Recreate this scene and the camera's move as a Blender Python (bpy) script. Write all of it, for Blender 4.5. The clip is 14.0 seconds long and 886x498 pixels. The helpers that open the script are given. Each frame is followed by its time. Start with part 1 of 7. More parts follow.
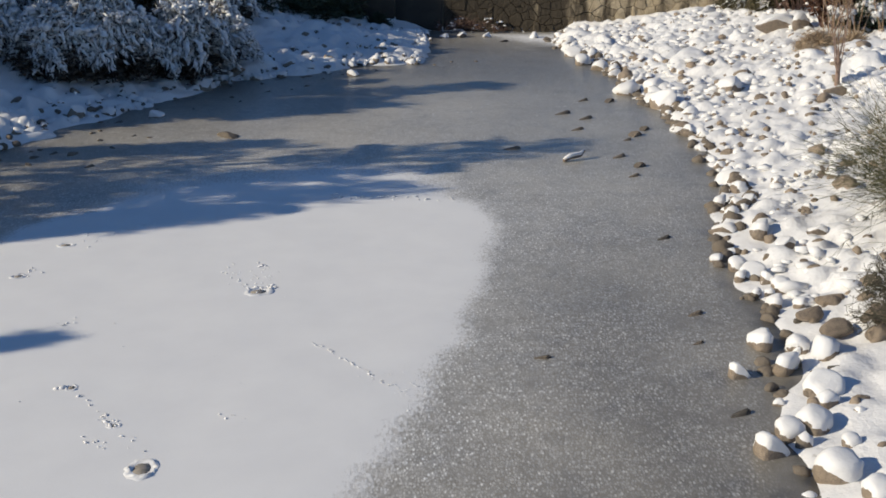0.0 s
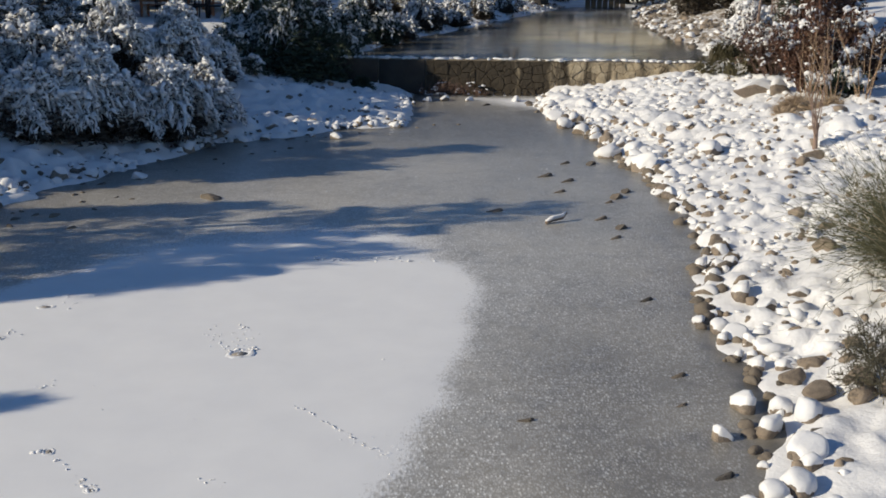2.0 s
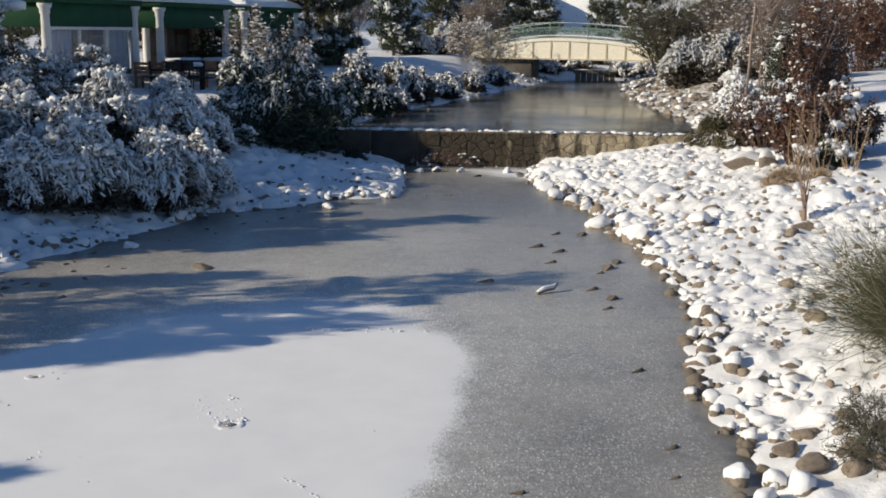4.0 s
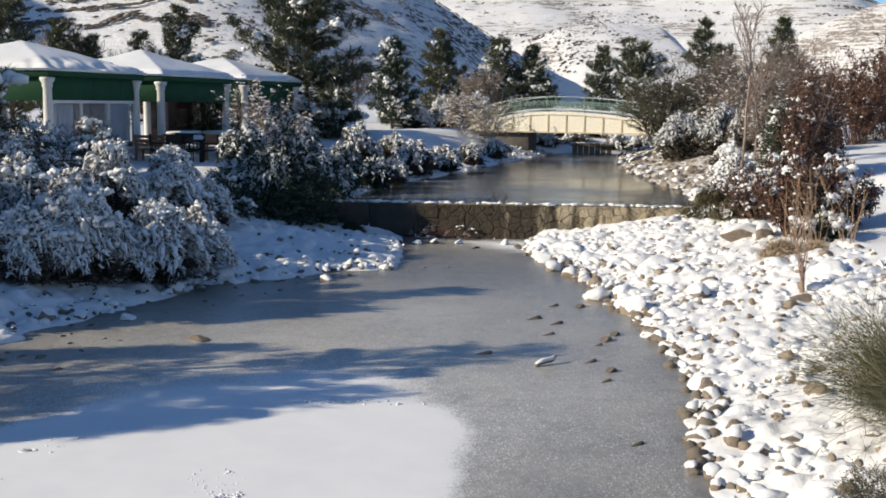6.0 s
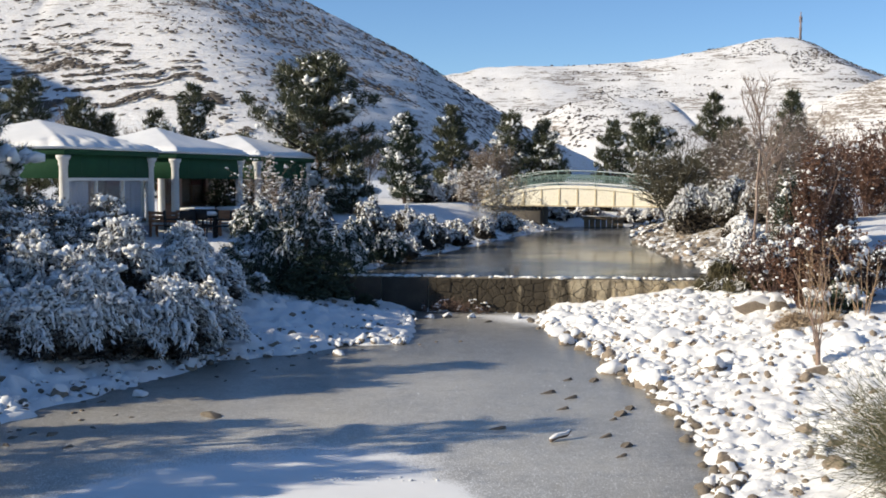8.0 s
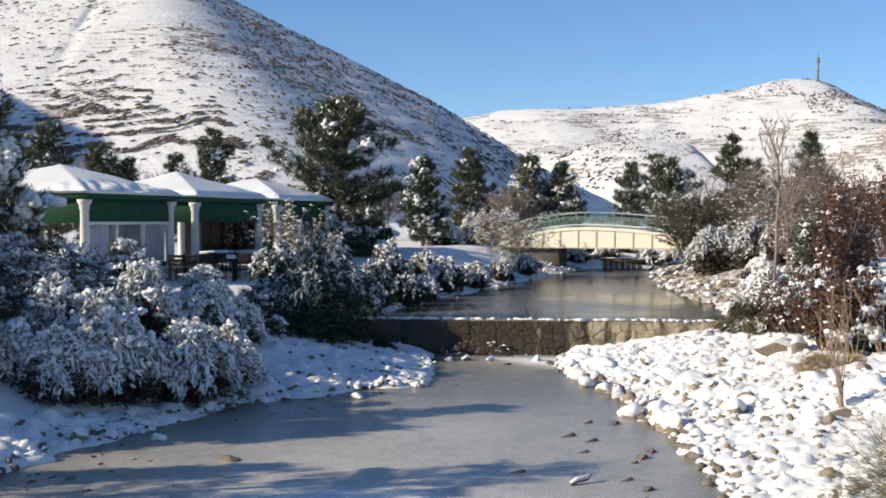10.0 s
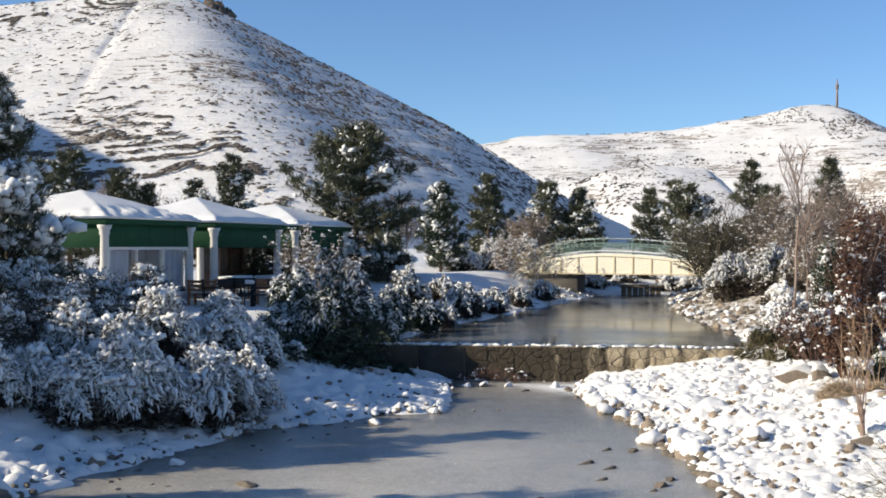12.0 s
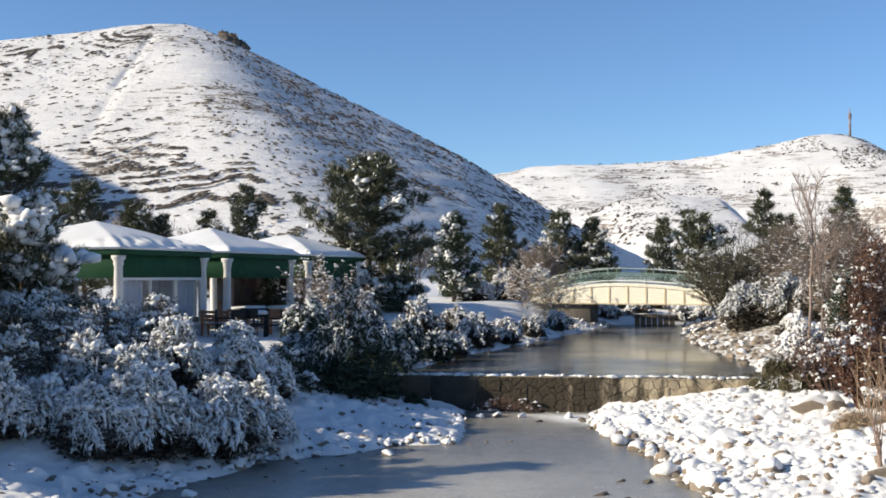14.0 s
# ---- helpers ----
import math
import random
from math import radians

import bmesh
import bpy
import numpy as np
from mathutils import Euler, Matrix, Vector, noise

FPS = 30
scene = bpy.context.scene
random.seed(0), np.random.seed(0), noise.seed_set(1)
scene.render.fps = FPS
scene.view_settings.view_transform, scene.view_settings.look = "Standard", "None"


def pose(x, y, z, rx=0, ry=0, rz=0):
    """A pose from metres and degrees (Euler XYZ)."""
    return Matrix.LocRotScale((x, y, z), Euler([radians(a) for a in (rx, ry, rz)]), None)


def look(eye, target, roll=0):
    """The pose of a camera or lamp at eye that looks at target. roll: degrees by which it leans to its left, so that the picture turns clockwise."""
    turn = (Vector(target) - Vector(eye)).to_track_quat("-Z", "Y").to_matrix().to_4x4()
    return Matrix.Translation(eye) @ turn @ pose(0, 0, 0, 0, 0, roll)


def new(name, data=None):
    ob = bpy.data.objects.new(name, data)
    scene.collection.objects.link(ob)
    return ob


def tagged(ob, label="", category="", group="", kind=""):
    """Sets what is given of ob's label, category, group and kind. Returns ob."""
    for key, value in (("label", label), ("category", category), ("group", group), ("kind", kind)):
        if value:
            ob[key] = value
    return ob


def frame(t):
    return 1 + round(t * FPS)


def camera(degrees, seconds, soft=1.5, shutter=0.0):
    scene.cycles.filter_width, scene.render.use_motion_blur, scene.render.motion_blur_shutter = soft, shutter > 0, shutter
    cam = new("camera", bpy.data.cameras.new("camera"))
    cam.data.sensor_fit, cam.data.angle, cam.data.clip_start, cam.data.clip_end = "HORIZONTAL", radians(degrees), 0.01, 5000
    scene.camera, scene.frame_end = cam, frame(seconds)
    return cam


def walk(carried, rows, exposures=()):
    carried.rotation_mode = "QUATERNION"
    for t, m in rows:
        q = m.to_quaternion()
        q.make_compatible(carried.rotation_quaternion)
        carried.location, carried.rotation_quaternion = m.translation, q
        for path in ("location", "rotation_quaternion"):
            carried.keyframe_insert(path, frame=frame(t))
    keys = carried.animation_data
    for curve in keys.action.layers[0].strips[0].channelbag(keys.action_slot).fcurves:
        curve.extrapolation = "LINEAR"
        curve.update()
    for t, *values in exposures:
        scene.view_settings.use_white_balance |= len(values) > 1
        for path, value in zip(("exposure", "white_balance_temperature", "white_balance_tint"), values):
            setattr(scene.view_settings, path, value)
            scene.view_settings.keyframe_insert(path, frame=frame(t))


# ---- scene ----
# A camera that turns on one spot, on a footbridge over a frozen park pond.
cam = camera(43.61, 14.0, 1.75)
EYE = (0.0, 0.0, 3.3)
ROWS = [
    (0.0, -1.888, -18.043, -0.110), (0.5, -2.171, -17.315, -0.157), (1.0, -2.427, -16.392, -0.227),
    (1.5, -2.585, -15.609, -0.355), (2.0, -2.738, -14.839, -0.400), (2.5, -2.846, -14.026, -0.480),
    (3.0, -2.972, -13.087, -0.519), (5.5, -3.286, -8.418, -0.701), (6.0, -3.240, -7.483, -0.666),
    (6.5, -3.133, -6.511, -0.587), (7.0, -2.982, -5.412, -0.563), (7.5, -2.822, -4.515, -0.470),
    (8.0, -2.638, -3.658, -0.250), (8.5, -2.444, -2.877, -0.144), (11.0, -1.174, -0.864, -0.027),
    (11.5, -0.953, -0.517, -0.090), (12.0, -0.755, -0.135, -0.093), (12.5, -0.541, 0.252, -0.070),
    (13.0, -0.378, 0.722, -0.020), (13.5, -0.224, 1.082, 0.010), (14.0, -0.092, 1.420, 0.000),
]
walk(cam, [(t, pose(*EYE, 90 + pitch, roll, yaw)) for t, yaw, pitch, roll in ROWS],
     [(0.0, -0.15), (3.0, -0.11), (5.5, 0.18), (6.5, 0.24), (8.5, 0.36), (11.0, 0.41), (14.0, 0.42)])

# ---- sky and sun ----
SUN_ELEVATION, SUN_TO = 25.0, Vector((-0.976, -0.215, 0.0)).normalized()
world = bpy.data.worlds.new("sky")
scene.world = world
world.use_nodes = True
wn = world.node_tree
sky = wn.nodes.new("ShaderNodeTexSky")
sky.sky_type, sky.sun_disc = "NISHITA", False
sky.sun_elevation = radians(SUN_ELEVATION)
sky.sun_rotation = math.atan2(SUN_TO.x, SUN_TO.y)
sky.altitude, sky.air_density, sky.dust_density, sky.ozone_density = 2500.0, 1.15, 0.0, 5.6
wn.nodes["Background"].inputs["Strength"].default_value = 0.111
wn.links.new(sky.outputs[0], wn.nodes["Background"].inputs["Color"])
sun = new("sun", bpy.data.lights.new("sun", "SUN"))
sun.data.energy, sun.data.angle, sun.data.color = 5.0, radians(0.53), (1.0, 0.90, 0.715)
to_sun = Vector((SUN_TO.x * math.cos(radians(SUN_ELEVATION)), SUN_TO.y * math.cos(radians(SUN_ELEVATION)), math.sin(radians(SUN_ELEVATION))))
sun.matrix_world = look(to_sun * 100, (0, 0, 0))


# ---- numbers and meshes ----
def lattice(x, y, seed):
    n = (np.floor(x).astype(np.int64) * 374761393 + np.floor(y).astype(np.int64) * 668265263 + seed * 144665) & 0x7FFFFFFF
    n = ((n ^ (n >> 13)) * 1274126177) & 0x7FFFFFFF
    return ((n ^ (n >> 16)) & 0xFFFF) / 65535.0


def vnoise(x, y, scale, seed=0):
    """Smooth noise from -1 to 1 with features of `scale` metres."""
    x, y = np.asarray(x, float) / scale, np.asarray(y, float) / scale
    fx, fy = x - np.floor(x), y - np.floor(y)
    fx, fy = fx * fx * (3 - 2 * fx), fy * fy * (3 - 2 * fy)
    a, b = lattice(x, y, seed), lattice(x + 1, y, seed)
    c, d = lattice(x, y + 1, seed), lattice(x + 1, y + 1, seed)
    return 2 * ((a * (1 - fx) + b * fx) * (1 - fy) + (c * (1 - fx) + d * fx) * fy) - 1


def fractal(x, y, scale, octaves=4, seed=0):
    out, amp = 0.0, 1.0
    for k in range(octaves):
        out = out + amp * vnoise(x, y, scale / 2 ** k, seed + 17 * k)
        amp *= 0.5
    return out / 1.9


def smooth(e0, e1, v):
    u = np.clip((np.asarray(v, float) - e0) / (e1 - e0), 0, 1)
    return u * u * (3 - 2 * u)


def signed_distance(px, py, poly):
    """Distance to a closed outline: positive outside, negative inside."""
    px, py = np.asarray(px, float), np.asarray(py, float)
    best, inside = np.full(px.shape, 1e18), np.zeros(px.shape, bool)
    for (ax, ay), (bx, by) in zip(poly, poly[1:] + poly[:1]):
        dx, dy = bx - ax, by - ay
        u = np.clip(((px - ax) * dx + (py - ay) * dy) / (dx * dx + dy * dy), 0, 1)
        best = np.minimum(best, (px - ax - u * dx) ** 2 + (py - ay - u * dy) ** 2)
        if ay != by:
            cross = (ay > py) != (by > py)
            inside ^= cross & (px < (bx - ax) * (py - ay) / (by - ay) + ax)
    return np.where(inside, -1, 1) * np.sqrt(best)


class Geo:
    """Gathers triangles and makes one mesh of them."""

    def __init__(self):
        self.v, self.f, self.n = [], [], 0

    def add(self, v, f):
        v, f = np.asarray(v, float).reshape(-1, 3), np.asarray(f, np.int64).reshape(-1, 3)
        self.v.append(v)
        self.f.append(f + self.n)
        self.n += len(v)
        return self

    def quad(self, v, q):
        q = np.asarray(q, np.int64).reshape(-1, 4)
        return self.add(v, np.concatenate([q[:, [0, 1, 2]], q[:, [0, 2, 3]]]))

    def box(self, x0, x1, y0, y1, z0, z1, bevel=0.0):
        b = min(bevel, (x1 - x0) / 2.5, (y1 - y0) / 2.5, (z1 - z0) / 2.5)
        if b <= 0:
            v = [(x, y, z) for z in (z0, z1) for y in (y0, y1) for x in (x0, x1)]
            return self.quad(v, [(0, 2, 3, 1), (4, 5, 7, 6), (0, 1, 5, 4), (2, 6, 7, 3), (0, 4, 6, 2), (1, 3, 7, 5)])
        rings = []
        for z, k in ((z0, b), (z0 + b, 0), (z1 - b, 0), (z1, b)):
            rings += [(x0 + b, y0 + k, z), (x1 - b, y0 + k, z), (x1 - k, y0 + b, z), (x1 - k, y1 - b, z),
                      (x1 - b, y1 - k, z), (x0 + b, y1 - k, z), (x0 + k, y1 - b, z), (x0 + k, y0 + b, z)]
        q = [(8 * r + i, 8 * r + (i + 1) % 8, 8 * r + 8 + (i + 1) % 8, 8 * r + 8 + i) for r in range(3) for i in range(8)]
        top = [(24, 25, 26), (24, 26, 31), (31, 26, 27), (31, 27, 30), (30, 27, 28), (30, 28, 29)]
        bottom = [(a - 24, c - 24, b_ - 24) for a, b_, c in top]
        n = self.n
        self.quad(rings, q)
        self.f.append(np.array(top + bottom, np.int64) + n)
        return self

    def tube(self, pts, radii, sides=5, flat=1.0):
        """A tapered round bar along points; flat squeezes it in height."""
        pts = np.asarray(pts, float)
        radii = np.broadcast_to(np.asarray(radii, float), (len(pts),))
        way = np.gradient(pts, axis=0)
        way /= np.linalg.norm(way, axis=1)[:, None] + 1e-9
        ref = np.where(np.abs(way[:, 2:3]) > 0.9, [[1.0, 0, 0]], [[0, 0, 1.0]])
        a = np.cross(way, ref)
        a /= np.linalg.norm(a, axis=1)[:, None] + 1e-9
        b = np.cross(way, a)
        ang = np.arange(sides) * 2 * np.pi / sides
        ring = pts[:, None] + radii[:, None, None] * (np.cos(ang)[None, :, None] * a[:, None] + flat * np.sin(ang)[None, :, None] * b[:, None])
        n, m = len(pts), sides
        q = [(i * m + j, (i + 1) * m + j, (i + 1) * m + (j + 1) % m, i * m + (j + 1) % m) for i in range(n - 1) for j in range(m)]
        caps = [(0, j, j + 1) for j in range(1, m - 1)] + [((n - 1) * m, (n - 1) * m + j + 1, (n - 1) * m + j) for j in range(1, m - 1)]
        k = self.n
        self.quad(ring.reshape(-1, 3), q)
        if caps:
            self.f.append(np.array(caps, np.int64) + k)
        return self

    def blades(self, base, tip, width, rng, droop=0.0):
        """Thin leaf blades from base to tip, each two triangles that meet at its middle."""
        base, tip = np.asarray(base, float), np.asarray(tip, float)
        w = tip - base
        side = np.cross(w, rng.normal(size=w.shape))
        side *= (np.broadcast_to(width, (len(w),)) / (np.linalg.norm(side, axis=1) + 1e-9))[:, None] * 0.5
        mid = base + 0.5 * w + np.array([0, 0, droop])
        v = np.stack([base, mid + side, tip, mid - side], 1).reshape(-1, 3)
        i = np.arange(len(w))[:, None] * 4
        return self.add(v, np.concatenate([i + [0, 1, 2], i + [0, 2, 3]]))

    def needles(self, base, tip, width, rng):
        """Single thin triangles from base to tip."""
        base, tip = np.asarray(base, float), np.asarray(tip, float)
        side = np.cross(tip - base, rng.normal(size=base.shape))
        side *= (width / (np.linalg.norm(side, axis=1) + 1e-9))[:, None] * 0.6
        v = np.stack([base + side, base - side, tip], 1).reshape(-1, 3)
        return self.add(v, np.arange(len(v)).reshape(-1, 3))

    def blobs(self, centres, sizes, rng, rough=0.25):
        """Rounded lumps: centres (n, 3), sizes (n, 3)."""
        centres, sizes = np.asarray(centres, float), np.asarray(sizes, float)
        if not len(centres):
            return self
        bumps = 1 + rough * rng.uniform(-1, 1, (len(centres), len(BALL_V), 1))
        ang = rng.uniform(0, 6.283, len(centres))
        loc = BALL_V[None] * bumps * sizes[:, None]
        c, s = np.cos(ang)[:, None], np.sin(ang)[:, None]
        loc = np.stack([loc[..., 0] * c - loc[..., 1] * s, loc[..., 0] * s + loc[..., 1] * c, loc[..., 2]], -1)
        v = (loc + centres[:, None]).reshape(-1, 3)
        f = (BALL_F[None] + (np.arange(len(centres)) * len(BALL_V))[:, None, None]).reshape(-1, 3)
        return self.add(v, f)

    def lumps(self, centres, sizes, rng, pieces=5):
        """Snow that lies in uneven heaps: each a cluster of small rounded lumps."""
        centres, sizes = np.asarray(centres, float), np.asarray(sizes, float)
        if not len(centres):
            return self
        c = np.repeat(centres, pieces, 0) + rng.normal(0, 0.55, (len(centres) * pieces, 3)) * np.repeat(sizes, pieces, 0) * np.array([1, 1, 0.5])
        s = np.repeat(sizes, pieces, 0) * rng.uniform(0.35, 0.8, (len(c), 1)) * np.array([0.85, 1.0, 1.0])
        return self.blobs(c, s, rng, 0.3)

    def heaps(self, centres, sizes, rng, pieces=2, ball=None):
        """Smooth heaps of snow with uneven rounded tops and flat undersides."""
        centres, sizes = np.asarray(centres, float), np.asarray(sizes, float)
        if not len(centres):
            return self
        bv, bf = ball or (BALL2_V, BALL2_F)
        c = np.repeat(centres, pieces, 0)
        z = np.repeat(sizes, pieces, 0)
        c = c + rng.normal(0, 0.50, c.shape) * z * np.array([1, 1, 0.7]) * (pieces > 1)
        z = z * rng.uniform(0.35, 0.9, (len(c), 1)) * rng.uniform(0.75, 1.3, (len(c), 3)) * np.array([1, 1, 1.35])
        k = rng.normal(0, 1, (len(c), 3, 3)) * np.array([1.6, 2.8, 4.6])[None, :, None]
        ph = rng.uniform(0, 6.283, (len(c), 3))
        wob = 1 + (np.sin(np.einsum("vj,nkj->nkv", bv, k) + ph[..., None]) * np.array([0.20, 0.18, 0.13])[None, :, None]).sum(1)
        loc = bv[None] * wob[..., None]
        loc[..., 2] = np.where(loc[..., 2] < 0, 0.75 * loc[..., 2], loc[..., 2])
        v = (loc * z[:, None] + c[:, None]).reshape(-1, 3)
        return self.add(v, (bf[None] + (np.arange(len(c)) * len(bv))[:, None, None]).reshape(-1, 3))

    def mesh(self, name, material, shade=True):
        v = np.concatenate(self.v) if self.v else np.zeros((0, 3))
        f = np.concatenate(self.f) if self.f else np.zeros((0, 3), np.int64)
        me = bpy.data.meshes.new(name)
        me.vertices.add(len(v))
        me.vertices.foreach_set("co", v.astype(np.float32).ravel())
        me.loops.add(3 * len(f))
        me.loops.foreach_set("vertex_index", f.astype(np.int32).ravel())
        me.polygons.add(len(f))
        me.polygons.foreach_set("loop_start", np.arange(0, 3 * len(f), 3, dtype=np.int32))
        me.polygons.foreach_set("use_smooth", np.full(len(f), shade, bool))
        me.update(calc_edges=True)
        me.materials.append(material)
        return me


def sphere_data(level):
    bm = bmesh.new()
    bmesh.ops.create_icosphere(bm, subdivisions=level, radius=1.0)
    v = np.array([p.co[:] for p in bm.verts])
    f = np.array([[p.index for p in q.verts] for q in bm.faces])
    bm.free()
    return v, f


BALL_V, BALL_F = sphere_data(1)
BALL2_V, BALL2_F = sphere_data(2)
BALL3_V, BALL3_F = sphere_data(3)


def part(name, geo, material, parent=None, label="", shade=True):
    """One mesh object from a Geo, under a thing or a part."""
    ob = new(name, geo.mesh(name, material, shade))
    ob.parent = parent
    if label:
        ob["label"] = label
    if name in ("branchwork", "twig_mass", "brush", "dry_brush", "crown", "foliage", "snow_load"):
        ob["kind"] = "stuff"
    return ob


def thing(name, label, category, at=(0, 0, 0), turn=0.0, group=""):
    ob = new(name)
    ob.matrix_basis = pose(*at, 0, 0, turn)
    ob.empty_display_size = 0.2
    return tagged(ob, label, category, group)


def structure(name, geo, material, label, category, shade=True, kind="structure"):
    return tagged(part(name, geo, material, shade=shade), label, category, kind=kind)


def grid_mesh(xs, ys, z):
    """Triangles over a grid of lines, z of shape (len(ys), len(xs))."""
    X, Y = np.meshgrid(xs, ys)
    n, m = len(ys), len(xs)
    i = (np.arange(n - 1)[:, None] * m + np.arange(m - 1)[None]).ravel()
    return Geo().quad(np.stack([X, Y, z], -1).reshape(-1, 3), np.stack([i, i + 1, i + m + 1, i + m], 1))


def lines(*stretches, ends=()):
    """Grid lines: (from, to, step) stretches and single far ones."""
    out = list(ends)
    for a, b, s in stretches:
        out += list(np.linspace(a, b, max(2, round((b - a) / s) + 1)))
    return np.array(sorted(set(np.round(out, 4))))


# ---- materials ----
class Mat:
    """A small helper round one node material."""

    def __init__(self, name, rough=0.7, metal=0.0, spec=0.3):
        self.m = bpy.data.materials.new(name)
        self.m.use_nodes = True
        self.t = self.m.node_tree
        self.b = self.t.nodes["Principled BSDF"]
        self.b.inputs["Roughness"].default_value = rough
        self.b.inputs["Metallic"].default_value = metal
        self.b.inputs["Specular IOR Level"].default_value = spec
        self.at = self.node("ShaderNodeTexCoord").outputs["Object"]

    def node(self, kind, **settings):
        n = self.t.nodes.new(kind)
        for k, v in settings.items():
            n.inputs[k].default_value = v
        return n

    def link(self, a, b):
        self.t.links.new(a, b)

    def world(self):
        self.at = self.node("ShaderNodeNewGeometry").outputs["Position"]
        return self

    def stretched(self, sx, sy, sz, rz=0.0):
        n = self.t.nodes.new("ShaderNodeMapping")
        n.inputs["Scale"].default_value = (sx, sy, sz)
        n.inputs["Rotation"].default_value = (0, 0, rz)
        self.link(self.at, n.inputs["Vector"])
        return n.outputs[0]

    def noise(self, scale, detail=4.0, rough=0.55, at=None):
        n = self.node("ShaderNodeTexNoise", Scale=scale, Detail=detail, Roughness=rough)
        self.link(at or self.at, n.inputs["Vector"])
        return n.outputs["Fac"]

    def cells(self, scale, feature="F1", at=None, out="Distance"):
        n = self.node("ShaderNodeTexVoronoi", Scale=scale)
        n.feature = feature
        self.link(at or self.at, n.inputs["Vector"])
        return n.outputs[out]

    def attribute(self, name):
        n = self.t.nodes.new("ShaderNodeAttribute")
        n.attribute_name = name
        return n.outputs["Fac"]

    def random(self):
        return self.t.nodes.new("ShaderNodeObjectInfo").outputs["Random"]

    def island(self):
        return self.t.nodes.new("ShaderNodeNewGeometry").outputs["Random Per Island"]

    def span(self, v, a, b, c=0.0, d=1.0):
        n = self.node("ShaderNodeMapRange", **{"From Min": a, "From Max": b, "To Min": c, "To Max": d})
        self.link(v, n.inputs["Value"])
        return n.outputs[0]

    def math(self, how, a, b):
        n = self.t.nodes.new("ShaderNodeMath")
        n.operation = how
        for k, v in enumerate((a, b)):
            if isinstance(v, (int, float)):
                n.inputs[k].default_value = v
            else:
                self.link(v, n.inputs[k])
        return n.outputs[0]

    def mix(self, fac, a, b):
        n = self.t.nodes.new("ShaderNodeMix")
        n.data_type = "RGBA"
        for k, v in ((0, fac), (6, a), (7, b)):
            if isinstance(v, tuple):
                n.inputs[k].default_value = (*v, 1)
            elif isinstance(v, (int, float)):
                n.inputs[k].default_value = v
            else:
                self.link(v, n.inputs[k])
        return n.outputs[2]

    def colour(self, c):
        self.link(c, self.b.inputs["Base Color"])
        return self

    def rough(self, v):
        self.link(v, self.b.inputs["Roughness"])
        return self

    def bump(self, height, strength=0.3, distance=0.02):
        n = self.node("ShaderNodeBump", Strength=strength, Distance=distance)
        self.link(height, n.inputs["Height"])
        self.link(n.outputs[0], self.b.inputs["Normal"])
        return self


def two_tone(name, a, b, scale, rough=0.7, bump=0.3, distance=0.01, metal=0.0, spec=0.3, fine=None, vary=0.0):
    """Two colours through noise at two scales, with relief; vary shifts it from object to object."""
    m = Mat(name, rough, metal, spec)
    f = m.span(m.noise(scale, 5.0), 0.3, 0.7)
    g = m.noise(fine or scale * 9, 3.0)
    c = m.mix(f, a, b)
    c = m.mix(m.span(g, 0.35, 0.75, 0.0, 0.45), c, tuple(0.6 * k for k in a))
    if vary:
        c = m.mix(m.span(m.random(), 0, 1, 0, vary), c, tuple(0.55 * k for k in b))
    m.colour(c).bump(m.math("ADD", f, g), bump, distance)
    return m.m


def leaf_material(name, a, b, rough=0.6):
    m = Mat(name, rough, spec=0.25)
    m.colour(m.mix(m.island(), a, b))
    m.b.inputs["Subsurface Weight"].default_value = 0.0
    return m.m


def snow_material():
    m = Mat("snow", 0.55, spec=0.25).world()
    big, fine = m.noise(1.3, 3.0), m.noise(38.0, 4.0)
    m.colour(m.mix(m.span(big, 0.35, 0.7), (0.79, 0.78, 0.765), (0.725, 0.715, 0.705)))
    m.bump(m.math("ADD", m.math("MULTIPLY", big, 2.0), fine), 0.35, 0.012)
    return m.m


def ground_material():
    """Snow with bare earth and dry grass where it is thin."""
    m = Mat("snowy_ground", 0.65, spec=0.2).world()
    big, mid, fine = m.noise(0.7, 4.0), m.noise(5.0, 5.0, 0.6), m.noise(42.0, 3.0)
    snow = m.mix(m.span(big, 0.35, 0.7), (0.79, 0.78, 0.765), (0.725, 0.715, 0.705))
    earth = m.mix(fine, (0.16, 0.12, 0.08), (0.30, 0.24, 0.16))
    bare = m.math("MULTIPLY", m.span(mid, 0.62, 0.68), m.span(big, 0.52, 0.60))
    m.colour(m.mix(m.math("MAXIMUM", m.math("MULTIPLY", bare, 0.6), m.math("MULTIPLY", m.attribute("bare"), m.span(mid, 0.42, 0.54))), snow, earth))
    m.bump(m.math("ADD", m.math("ADD", mid, m.noise(13.0, 4.0, 0.6)), m.math("MULTIPLY", fine, 0.3)), 0.45, 0.028)
    return m.m


